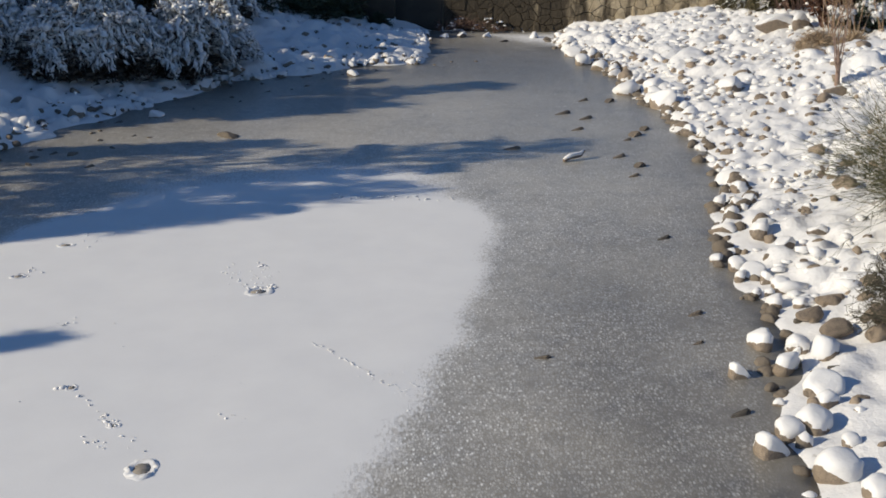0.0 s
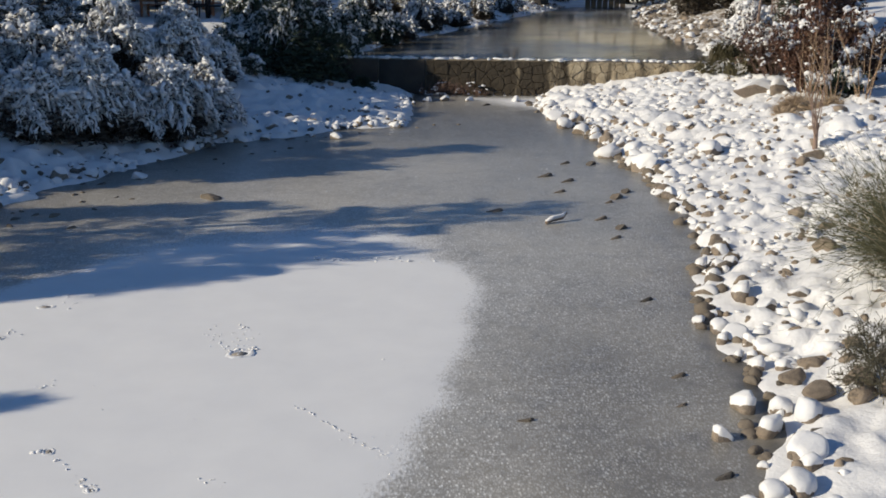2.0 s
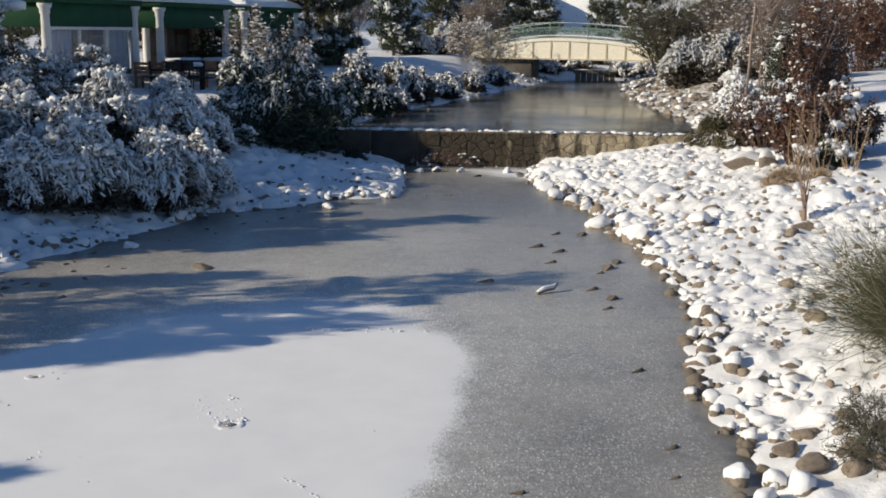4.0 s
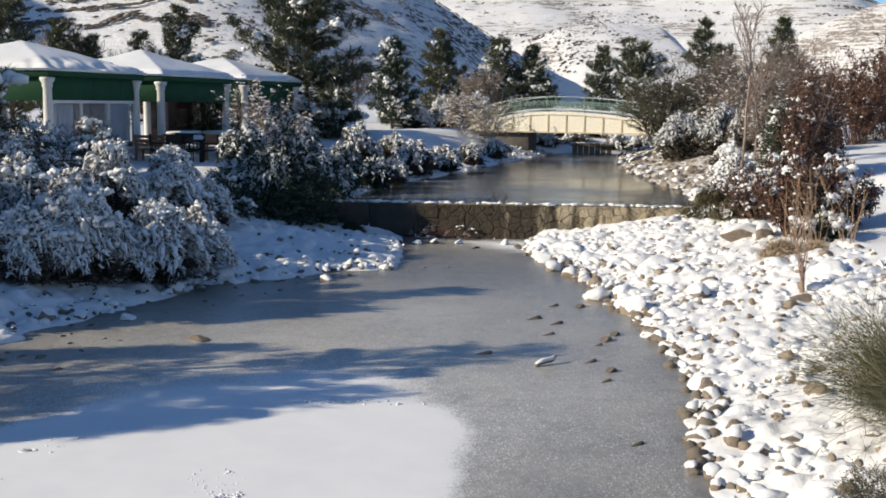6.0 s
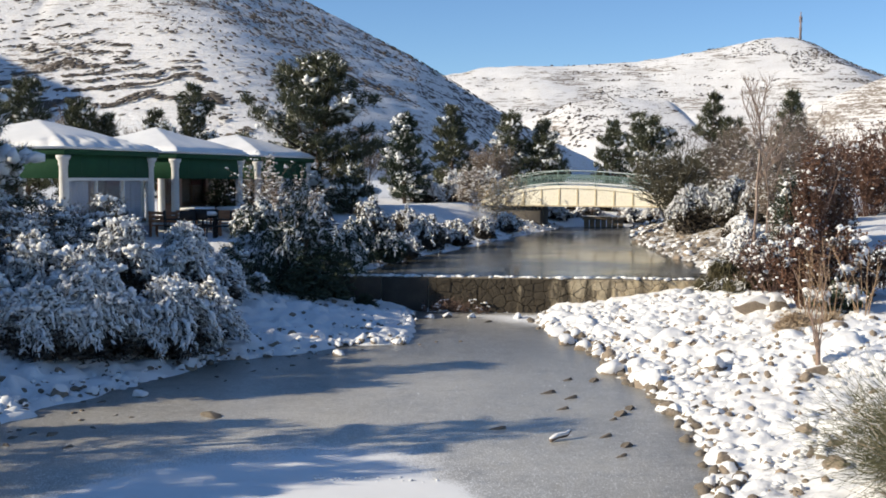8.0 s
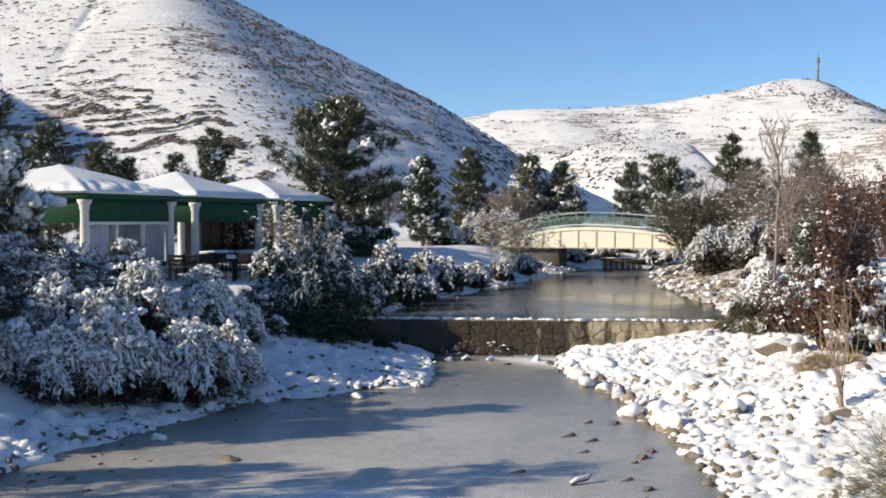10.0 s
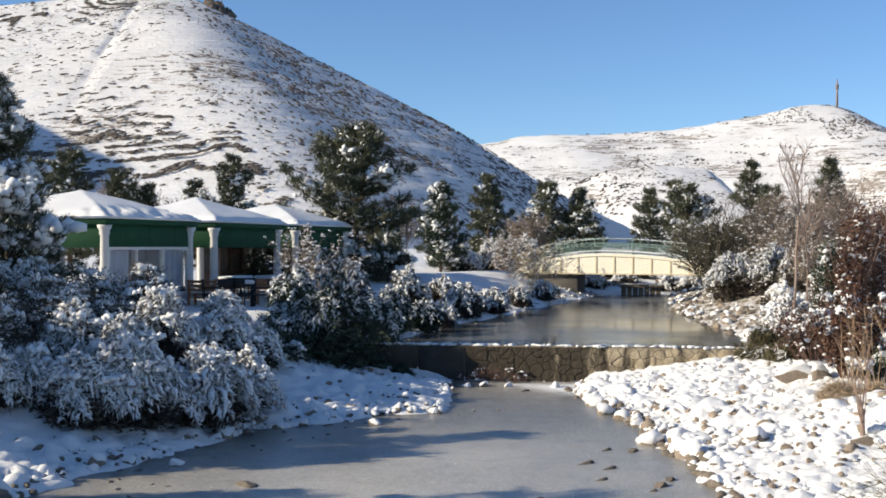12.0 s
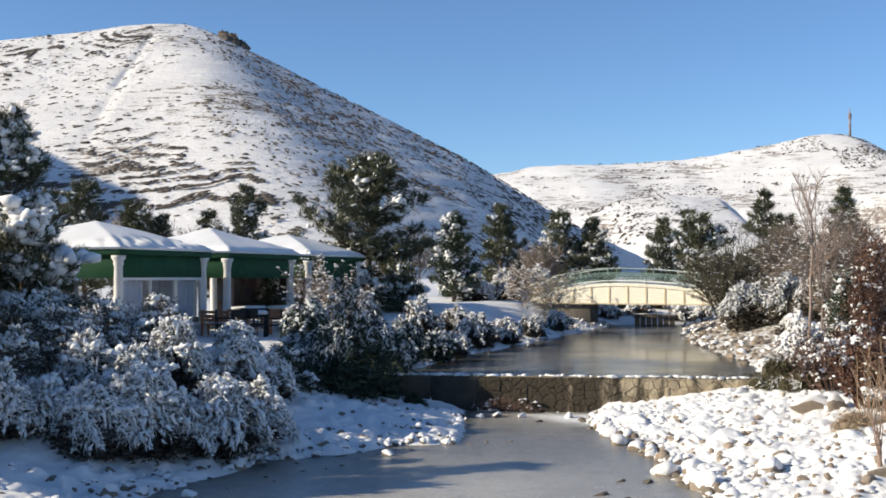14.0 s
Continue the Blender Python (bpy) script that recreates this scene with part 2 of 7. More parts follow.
def lower_ice_material():
    """Grey ice with grains of frost, and the snow that lies on part of it."""
    m = Mat("pond_ice", 0.42, spec=0.48).world()
    big, mid, fine = m.noise(0.45, 4.0), m.noise(2.6, 5.0), m.noise(60.0, 2.0)
    ice = m.mix(m.span(big, 0.35, 0.65), (0.222, 0.203, 0.170), (0.355, 0.322, 0.264))
    ice = m.mix(m.span(mid, 0.52, 0.75, 0.0, 0.65), ice, (0.12, 0.115, 0.108))
    ice = m.mix(m.attribute("clear"), ice, (0.082, 0.073, 0.057))
    upright = m.stretched(1.0, 0.42, 1.0)
    ice = m.mix(m.math("MULTIPLY", m.attribute("dust"), m.span(m.noise(9.0, 4.0, 0.6), 0.25, 0.7)), ice, (0.64, 0.605, 0.545))
    pick = m.cells(75.0, at=upright, out="Color")
    small = m.math("MULTIPLY", m.span(m.cells(75.0, at=upright), 0.62, 0.30), m.span(pick, 0.12, 0.62))
    large = m.math("MULTIPLY", m.span(m.cells(38.0, at=upright), 0.36, 0.20), m.span(m.cells(38.0, at=upright, out="Color"), 0.40, 0.48))
    grain = m.math("MAXIMUM", m.math("MULTIPLY", small, 0.55), large)
    grain = m.math("MULTIPLY", grain, m.span(m.noise(3.0, 4.0), 0.25, 0.50))
    ice = m.mix(m.math("MULTIPLY", grain, m.attribute("frost")), ice, (0.88, 0.86, 0.81))
    blot = m.math("MULTIPLY", m.span(m.noise(11.0, 4.0, 0.7), 0.50, 0.66), m.span(m.noise(1.7, 3.0), 0.35, 0.6))
    ice = m.mix(m.math("MULTIPLY", m.math("MULTIPLY", blot, 0.30), m.attribute("frost")), ice, (0.70, 0.69, 0.67))
    ice = m.mix(m.math("MULTIPLY", m.attribute("wet"), m.span(mid, 0.3, 0.6)), ice, (0.060, 0.058, 0.054))
    snow = m.mix(m.span(mid, 0.3, 0.7), (0.815, 0.805, 0.785), (0.775, 0.765, 0.75))
    speckle = m.math("SUBTRACT", m.math("ADD", m.math("MULTIPLY", pick, 0.35), m.math("MULTIPLY", m.noise(22.0, 5.0, 0.65), 0.65)), 0.5)
    ragged = m.math("ADD", m.attribute("snow"), m.math("MULTIPLY", speckle, 0.7))
    cover = m.span(ragged, 0.34, 0.66)
    m.colour(m.mix(cover, ice, snow))
    m.rough(m.span(cover, 0, 1, 0.32, 0.75))
    m.bump(m.math("ADD", m.math("MULTIPLY", fine, m.span(cover, 0, 1, 0.9, 0.15)), m.math("MULTIPLY", cover, 1.2)), 0.4, 0.010)
    return m.m


def upper_ice_material():
    m = Mat("smooth_ice", 0.2, spec=0.10).world()
    big, mid = m.noise(0.22, 4.0), m.noise(1.2, 5.0, 0.6)
    c = m.mix(m.span(big, 0.35, 0.65), (0.072, 0.068, 0.057), (0.128, 0.121, 0.102))
    m.colour(m.mix(m.span(mid, 0.6, 0.8, 0.0, 0.12), c, (0.27, 0.26, 0.23)))
    m.rough(m.span(big, 0.3, 0.7, 0.10, 0.26))
    return m.m


def rock_material(name="river_stone", a=(0.31, 0.25, 0.195), b=(0.155, 0.130, 0.105)):
    m = Mat(name, 0.8, spec=0.25)
    f, g = m.noise(2.2, 5.0, 0.6), m.noise(16.0, 4.0)
    c = m.mix(m.span(f, 0.35, 0.65), a, b)
    c = m.mix(m.span(m.random(), 0, 1, 0, 0.6), c, (0.34, 0.265, 0.19))
    c = m.mix(m.span(g, 0.5, 0.75, 0, 0.6), c, (0.10, 0.09, 0.08))
    m.colour(c).bump(m.math("ADD", f, g), 0.6, 0.03)
    return m.m


def wall_stone_material():
    """Ochre flat stones with dark runs of damp and moss down the wall."""
    m = Mat("wall_stone", 0.85, spec=0.2).world()
    f, g = m.noise(2.4, 5.0, 0.6), m.noise(20.0, 4.0)
    run = m.noise(2.2, 4.0, 0.65, m.stretched(1.0, 1.0, 0.22))
    c = m.mix(m.span(f, 0.3, 0.7), (0.60, 0.50, 0.34), (0.40, 0.32, 0.21))
    c = m.mix(m.span(m.random(), 0, 1, 0, 0.55), c, (0.33, 0.27, 0.19))
    c = m.mix(m.span(g, 0.45, 0.75, 0, 0.5), c, (0.22, 0.17, 0.11))
    # the overflow has kept the middle of the wall damp
    damp = m.node("ShaderNodeSeparateXYZ")
    m.link(m.at, damp.inputs[0])
    x = damp.outputs["X"]
    reach = m.math("MULTIPLY", m.span(x, 0.6, 1.1), m.span(x, 4.9, 2.6))
    edge = m.math("ADD", run, m.math("MULTIPLY", reach, 0.24))
    m.colour(m.mix(m.span(edge, 0.50, 0.64, 0.0, 0.95), c, (0.045, 0.036, 0.026)))
    m.bump(m.math("ADD", f, g), 0.9, 0.03)
    return m.m


def hill_material(name, long, cut, dull):
    """Thin snow over dry grass, with ledges of bare rock that follow the contour."""
    m = Mat(name, 0.85, spec=0.1).world()
    ledge = m.noise(0.16, 5.0, 0.65, m.stretched(1.0 / long, 0.6 / long, 9.0 / long))
    patch = m.noise(0.02, 3.0)
    speck = m.noise(1.1 / long, 4.0, 0.65)
    grass = m.noise(2.4 / long, 3.0, 0.7)
    snow = m.mix(m.span(m.noise(0.04, 4.0), 0.35, 0.65), dull, tuple(0.86 * k for k in dull))
    snow = m.mix(m.span(grass, 0.50, 0.72, 0.0, 0.62), snow, (0.42, 0.34, 0.26))
    rock = m.mix(speck, (0.10, 0.08, 0.065), (0.30, 0.235, 0.18))
    edge = m.math("ADD", ledge, m.math("MULTIPLY", m.math("SUBTRACT", patch, 0.5), 0.8))
    mask = m.math("MULTIPLY", m.span(edge, cut, cut + 0.02), m.span(speck, 0.40, 0.5))
    m.colour(m.mix(m.math("MULTIPLY", mask, 0.9), snow, rock))
    m.bump(m.math("ADD", ledge, m.math("MULTIPLY", speck, 0.4)), 0.7, 1.2)
    return m.m


def glass_material():
    m = Mat("glazing", 0.04, spec=0.5)
    m.b.inputs["Transmission Weight"].default_value = 0.9
    m.b.inputs["Base Color"].default_value = (0.85, 0.88, 0.9, 1)
    m.b.inputs["IOR"].default_value = 1.2
    return m.m


SNOW, GROUND, ICE, UPPER_ICE = snow_material(), ground_material(), lower_ice_material(), upper_ice_material()
ROCK, GLASS = rock_material(), glass_material()
HILL = hill_material("snowy_hillside", 1.3, 0.64, (0.80, 0.785, 0.775))
SIDE_HILL = hill_material("banded_hillside", 1.6, 0.545, (0.78, 0.755, 0.735))
FAR_HILL = hill_material("far_hillside", 2.2, 0.60, (0.80, 0.785, 0.775))
WET_ROCK = rock_material("wet_stone", (0.13, 0.115, 0.095), (0.075, 0.068, 0.06))
PIT_ICE = two_tone("pit_ice", (0.36, 0.32, 0.27), (0.24, 0.21, 0.175), 25.0, 0.6, 0.3, 0.004)
WALL_STONE = wall_stone_material()
MORTAR = two_tone("mortar", (0.26, 0.215, 0.155), (0.11, 0.092, 0.07), 3.0, 0.9, 0.5)
BARK = two_tone("pine_bark", (0.13, 0.095, 0.07), (0.07, 0.052, 0.04), 6.0, 0.9, 0.6)
TWIG = two_tone("pale_twig", (0.27, 0.21, 0.165), (0.17, 0.13, 0.10), 5.0, 0.85, 0.2)
DIM_TWIG = two_tone("dim_twig", (0.155, 0.125, 0.105), (0.095, 0.075, 0.062), 5.0, 0.85, 0.2)
RED_TWIG = two_tone("red_twig", (0.150, 0.082, 0.060), (0.085, 0.048, 0.036), 5.0, 0.85, 0.2)
RUST_TWIG = two_tone("rust_twig", (0.235, 0.145, 0.11), (0.145, 0.09, 0.07), 5.0, 0.85, 0.2)
OLIVE_TWIG = two_tone("olive_twig", (0.12, 0.11, 0.075), (0.075, 0.065, 0.045), 5.0, 0.85, 0.2)
TAN_TWIG = two_tone("tan_twig", (0.52, 0.42, 0.29), (0.38, 0.30, 0.20), 5.0, 0.85, 0.2)
NEEDLE = leaf_material("pine_needles", (0.042, 0.048, 0.028), (0.110, 0.112, 0.062))
DARK_NEEDLE = leaf_material("yew_needles", (0.022, 0.036, 0.022), (0.060, 0.075, 0.045))
SHRUB_LEAF = leaf_material("shrub_leaves", (0.055, 0.052, 0.038), (0.165, 0.14, 0.105))
RED_LEAF = leaf_material("russet_leaves", (0.050, 0.031, 0.024), (0.145, 0.085, 0.062))
CYPRESS_LEAF = leaf_material("cypress_scales", (0.050, 0.027, 0.018), (0.150, 0.074, 0.046))
DEAD_LEAF = leaf_material("withered_leaves", (0.12, 0.085, 0.06), (0.24, 0.17, 0.12))
OLIVE_LEAF = leaf_material("olive_leaves", (0.045, 0.042, 0.022), (0.15, 0.125, 0.065))
# Darker copy of SHRUB_LEAF; the shade inside the shrubs is in its colour
SHADE_LEAF = leaf_material("inner_leaves_shade_tone", (0.030, 0.026, 0.020), (0.085, 0.068, 0.050))
BIRCH = two_tone("pale_pinkish_bark", (0.36, 0.275, 0.225), (0.24, 0.18, 0.15), 5.0, 0.85, 0.2)
TAN_SUCKER = two_tone("tan_sucker", (0.40, 0.27, 0.17), (0.28, 0.19, 0.12), 5.0, 0.85, 0.2)
SAPLING_BARK = two_tone("sapling_bark", (0.33, 0.23, 0.18), (0.22, 0.15, 0.115), 6.0, 0.8, 0.3)
DRY_GRASS = leaf_material("dry_grass", (0.30, 0.22, 0.14), (0.48, 0.37, 0.26))
# Near-black for the damp and for the yew's shade, put into the colour
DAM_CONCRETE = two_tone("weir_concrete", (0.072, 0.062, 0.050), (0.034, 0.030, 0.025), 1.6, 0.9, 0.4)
BROOM = leaf_material("broom_stems", (0.060, 0.066, 0.036), (0.15, 0.14, 0.080))
CREAM = two_tone("cream_paint", (0.93, 0.86, 0.70), (0.88, 0.80, 0.63), 1.2, 0.6, 0.1)
CREAM_EDGE = two_tone("cream_trim", (0.66, 0.55, 0.36), (0.58, 0.48, 0.31), 1.5, 0.6, 0.1)
GREEN_RAIL = two_tone("green_rail_paint", (0.20, 0.28, 0.245), (0.14, 0.205, 0.18), 4.0, 0.5, 0.1)
GREEN_CLOTH = two_tone("green_canvas", (0.014, 0.075, 0.030), (0.010, 0.055, 0.024), 1.4, 0.75, 0.2)
WHITE_PAINT = two_tone("white_column_paint", (0.72, 0.70, 0.67), (0.60, 0.58, 0.55), 2.2, 0.6, 0.15)
CONCRETE = two_tone("old_concrete", (0.15, 0.13, 0.11), (0.09, 0.08, 0.068), 1.0, 0.9, 0.4)
PLANK = two_tone("weathered_plank", (0.36, 0.28, 0.19), (0.20, 0.15, 0.10), 2.5, 0.85, 0.4)
WOOD = two_tone("brown_window_wood", (0.21, 0.12, 0.065), (0.14, 0.08, 0.045), 3.0, 0.5, 0.15)
BENCH_WOOD = two_tone("bench_wood", (0.50, 0.25, 0.13), (0.36, 0.17, 0.09), 4.0, 0.6, 0.2)
TERRACOTTA = two_tone("terracotta_floor", (0.36, 0.17, 0.09), (0.26, 0.12, 0.07), 2.0, 0.7, 0.2)
DARK_METAL = two_tone("dark_metal", (0.035, 0.03, 0.028), (0.02, 0.018, 0.017), 6.0, 0.45, 0.1, metal=0.3)
CURTAIN = two_tone("pale_curtain", (0.50, 0.485, 0.54), (0.34, 0.33, 0.39), 1.0, 0.9, 0.3)
MAST_PAINT = two_tone("mast_steel", (0.30, 0.22, 0.20), (0.22, 0.2, 0.2), 0.5, 0.6, 0.1)

# ---- outlines of the two ponds, in plan ----
LOWER = [(-6.2, -15.0), (-6.6, 2.0), (-6.4, 9.0), (-5.9, 12.5), (-5.4, 14.5), (-5.05, 15.9), (-4.3, 17.2), (-3.7, 18.6), (-3.05, 20.0),
         (-2.3, 20.4), (-0.9, 21.7), (0.25, 22.0), (0.35, 23.7), (0.45, 25.6), (0.3, 28.2), (4.4, 27.6), (3.35, 25.4), (3.42, 23.6), (3.9, 21.3),
         (3.94, 18.3), (4.08, 16.8), (4.02, 15.1), (3.89, 13.5), (3.7, 12.1), (3.3, 10.8), (3.1, 9.9), (2.95, 9.2), (2.94, 8.5), (2.85, 7.8),
         (2.6, 6.7), (2.4, 6.0), (2.3, 5.4), (2.2, 3.0), (2.5, -15.0)]
UPPER = [(-1.9, 27.7), (-1.0, 29.2), (-0.3, 31.2), (0.9, 35.0), (2.5, 39.5), (4.9, 46.0), (7.2, 52.0), (8.9, 56.6), (9.3, 57.4), (12.7, 57.4),
         (12.2, 56.0), (11.3, 52.2), (10.3, 47.0), (9.75, 44.5), (9.2, 39.5), (8.95, 35.0), (8.7, 31.8), (8.2, 28.2), (8.3, 26.3)]
DAM_A, DAM_B, DAM_TOP = (-2.3, 27.75), (8.9, 26.2), 0.86
UPPER_LEVEL = 0.80


# x, y, radius, kind, turn, capped: the large stones at the near water's edge
FRONT_STONES = [
    (2.20, 6.08, 0.165, 1, 20, True), (2.38, 6.30, 0.125, 9, 0, True), (2.33, 7.22, 0.120, 1, 10, True),
    (2.66, 7.75, 0.155, 3, 30, True), (2.70, 7.32, 0.165, 3, -20, True), (2.90, 7.62, 0.125, 9, 60, True),
    (3.04, 7.45, 0.145, 10, 80, True), (2.80, 6.82, 0.150, 11, 10, True), (2.56, 6.35, 0.150, 9, 30, True),
    (2.68, 6.05, 0.080, 9, 0, True), (2.50, 5.76, 0.155, 10, -20, True), (2.60, 5.45, 0.130, 9, 10, True),
    (3.02, 8.55, 0.130, 3, 15, True), (2.90, 9.78, 0.105, 0, 50, True), (2.92, 9.20, 0.105, 3, 0, True),
    (3.16, 8.85, 0.122, 9, 0, True), (3.22, 8.42, 0.110, 0, 30, True),
    (3.42, 10.29, 0.173, 3, 10, True),
    (3.51, 9.80, 0.139, 2, 40, True),
    (3.39, 11.62, 0.153, 3, 0, True),
    (3.52, 11.44, 0.142, 7, 0, True),
    (3.68, 11.47, 0.143, 2, 60, True),
    (3.85, 9.95, 0.127, 2, 0, True),
    (2.99, 9.55, 0.121, 9, 0, True),
    (3.05, 9.25, 0.131, 11, 0, True),
    (3.11, 9.04, 0.116, 1, 0, True),
    (3.80, 18.85, 0.23, 3, 10, True), (4.22, 18.5, 0.29, 0, 30, True), (3.45, 21.9, 0.21, 9, 0, True), (3.7, 21.2, 0.20, 8, 0, True),
    (3.45, 23.0, 0.21, 11, 0, True), (3.75, 22.4, 0.22, 8, 70, True),
]


def behind_dam(x, y):
    return y - (DAM_A[1] + (x - DAM_A[0]) * (DAM_B[1] - DAM_A[1]) / (DAM_B[0] - DAM_A[0]))


def ground_height(x, y):
    x, y = np.asarray(x, float), np.asarray(y, float)
    wob = 0.16 * vnoise(x, y, 1.1, 3) + 0.10 * vnoise(x, y, 0.45, 4)
    dl = signed_distance(x, y, LOWER) + wob
    du = signed_distance(x, y, UPPER) + wob
    left = np.interp(dl, [-1.5, -0.2, 0.0, 0.5, 1.5, 3.0, 5.0, 9.0, 40], [-0.5, -0.12, 0.02, 0.16, 0.42, 0.95, 1.40, 1.50, 1.6])
    spit = np.interp(dl, [-1.5, -0.2, 0.0, 0.5, 1.5, 3.0, 5.0], [-0.5, -0.12, 0.02, 0.12, 0.28, 0.55, 1.2])
    s = smooth(20.5, 22.0, y) * smooth(-5.5, -3.5, x)
    left = left * (1 - s) + spit * s
    right = np.interp(dl, [-1.5, -0.2, 0.0, 0.5, 1.5, 3.7, 6.0, 10.0, 16.0, 60], [-0.5, -0.12, 0.02, 0.13, 0.32, 0.70, 1.05, 1.7, 2.2, 2.6])
    low = np.where(x < 0.8 + 0.04 * y, left, right)
    up_l = np.interp(du, [-1.0, -0.1, 0.0, 0.6, 2.0, 4.0, 12.0, 40], [0.3, 0.62, 0.8, 1.0, 1.3, 1.5, 1.6, 1.7]) + 0.55 * smooth(38, 48, y) * smooth(1.0, 5.0, du)
    up_r = np.interp(du, [-1.0, -0.1, 0.0, 0.6, 2.0, 4.0, 12.0, 40], [0.3, 0.62, 0.8, 0.98, 1.3, 1.75, 2.4, 2.7])
    up = np.where(x < 2.0 + 0.16 * (y - 26), up_l, up_r)
    k = smooth(-0.15, 0.25, behind_dam(x, y))
    z = low * (1 - k) + up * k
    far = smooth(70, 130, np.hypot(x, y))
    z = z * (1 - far) + far * (2.2 + 0.006 * np.maximum(np.hypot(x, y) - 100, 0) ** 0.9)
    out = np.minimum(np.where(behind_dam(x, y) > 0, du, dl), 2.0)
    amp = 0.05 * smooth(0.1, 1.5, out)
    return z + amp * (fractal(x, y, 0.9, 3, 8) + 1.6 * vnoise(x, y, 3.5, 9))


def at_ground(x, y, sink=0.0):
    return (x, y, float(ground_height(x, y)) - sink)


def plan_bank():
    """Stones of the right bank: x, y, base height, size, kind, turn and how the snow lies on each."""
    rng = np.random.default_rng(77)
    out = []
    for gy in np.arange(5.2, 26.6, 0.21):
        for gx in np.arange(2.0, 9.0, 0.21):
            x, y = gx + rng.uniform(-0.12, 0.12), gy + rng.uniform(-0.12, 0.12)
            u = rng.random(6)
            d = float(signed_distance(x, y, LOWER))
            if not -0.10 < d < (4.6 if y > 13 else 2.6) or behind_dam(x, y) > -0.15 or (y < 7.7 and d > 0.5):
                continue
            edge = math.exp(-max(d, 0) / 0.55)
            if u[0] > 0.74 + 0.26 * edge or any((x - a) ** 2 + (y - b) ** 2 < (r + 0.10) ** 2 for a, b, r, *_ in FRONT_STONES):
                continue
            size = (0.042 + 0.078 * u[1] ** 2.0) * (1.0 + 0.25 * edge) * (1.9 if u[2] < 0.05 else 1.0) * (1.0 + 0.02 * max(0, y - 12))
            lie = "capped" if u[3] < 0.42 * edge + 0.05 else "bare" if u[3] < 0.60 * edge + 0.09 else "peeping" if u[3] < 0.33 + 0.5 * edge else "buried"
            out.append((x, y, float(ground_height(x, y)), size, int(u[4] * 9), 120 * u[5] - 60, lie))
    for _ in range(2600):
        u = rng.random(8)
        x, y = -7.5 + 8.6 * u[6], 12.5 + 14.5 * u[7]
        d = float(signed_distance(x, y, LOWER))
        spit = y > 20.3 and x > -3.6
        if not -0.05 < d < (3.2 if spit else 1.5) or behind_dam(x, y) > -0.15 or x > 0.9:
            continue
        edge = math.exp(-max(d, 0) / 0.3)
        size = (0.05 + 0.11 * u[1] ** 2) * (1.0 + 0.35 * edge)
        lie = "capped" if u[3] < 0.55 * edge else "bare" if u[3] < 0.55 * edge + 0.04 else "peeping" if u[3] < 0.30 else "buried"
        out.append((x, y, float(ground_height(x, y)), size, int(u[4] * 9), 120 * u[5] - 60, lie))
    return sorted(out, key=lambda s: s[1])


def drape(xs, ys, z):
    """Lets the snow follow the stones that it covers."""
    rng = np.random.default_rng(78)
    for x, y, h, size, _, _, lie in BANK:
        e, ang, lift = rng.uniform(0.6, 1.7), rng.uniform(0, 3.14), rng.uniform(0.20, 0.85)
        if lie in ("capped", "bare"):
            continue
        r = size * 1.35
        i0, i1 = np.searchsorted(ys, (y - 2 * r, y + 2 * r))
        j0, j1 = np.searchsorted(xs, (x - 2 * r, x + 2 * r))
        X, Y = np.meshgrid(xs[j0:j1] - x, ys[i0:i1] - y)
        c, s = math.cos(ang), math.sin(ang)
        q = ((X * c + Y * s) / (r * e)) ** 2 + ((Y * c - X * s) / (r / e)) ** 2
        dome = h + size * lift * np.sqrt(np.clip(1 - q, 0, 1)) ** 0.9 - 0.35 * np.maximum(q - 1, 0)
        z[i0:i1, j0:j1] = np.maximum(z[i0:i1, j0:j1], dome)
    X, Y = np.meshgrid(xs, ys)
    out = signed_distance(X, Y, LOWER)
    return z + 0.042 * smooth(0.05, 0.4, out) * smooth(6.0, 4.0, out) * (fractal(X, Y, 0.34, 3, 44) + 0.8 * vnoise(X, Y, 0.15, 45) + 1.1 * (0.5 - np.abs(vnoise(X, Y, 0.26, 46))))


def build_ground():
    growth = [70, 85, 100, 120, 145, 180, 230, 300, 400, 550, 750, 1000, 1500, 2200, 3200]
    xs = lines((-16, -7, 0.35), (-7, 1, 0.085), (1, 2, 0.14), (2, 8.4, 0.06), (8.4, 20, 0.35), (20, 60, 2.0), (-60, -16, 2.0), ends=growth + [-g for g in growth])
    ys = lines((-30, -6, 2.0), (-6, 4, 0.22), (4, 5, 0.14), (5, 14, 0.065), (14, 26.5, 0.085), (26.5, 30, 0.2), (30, 60, 0.4), (60, 70, 2.0), ends=growth + [-50, -100, -300, -1000, -3000])
    X, Y = np.meshgrid(xs, ys)
    ob = structure("ground", grid_mesh(xs, ys, drape(xs, ys, ground_height(X, Y))), GROUND, "snow-covered park ground and pond banks", "ground")
    bare = smooth(4.5, 3.0, signed_distance(X, Y, UPPER)) * smooth(8.0, 9.5, X) * smooth(28, 31, Y) * smooth(56, 50, Y)
    at = ob.data.attributes.new("bare", "FLOAT", "POINT")
    at.data.foreach_set("value", bare.ravel().astype(np.float32))


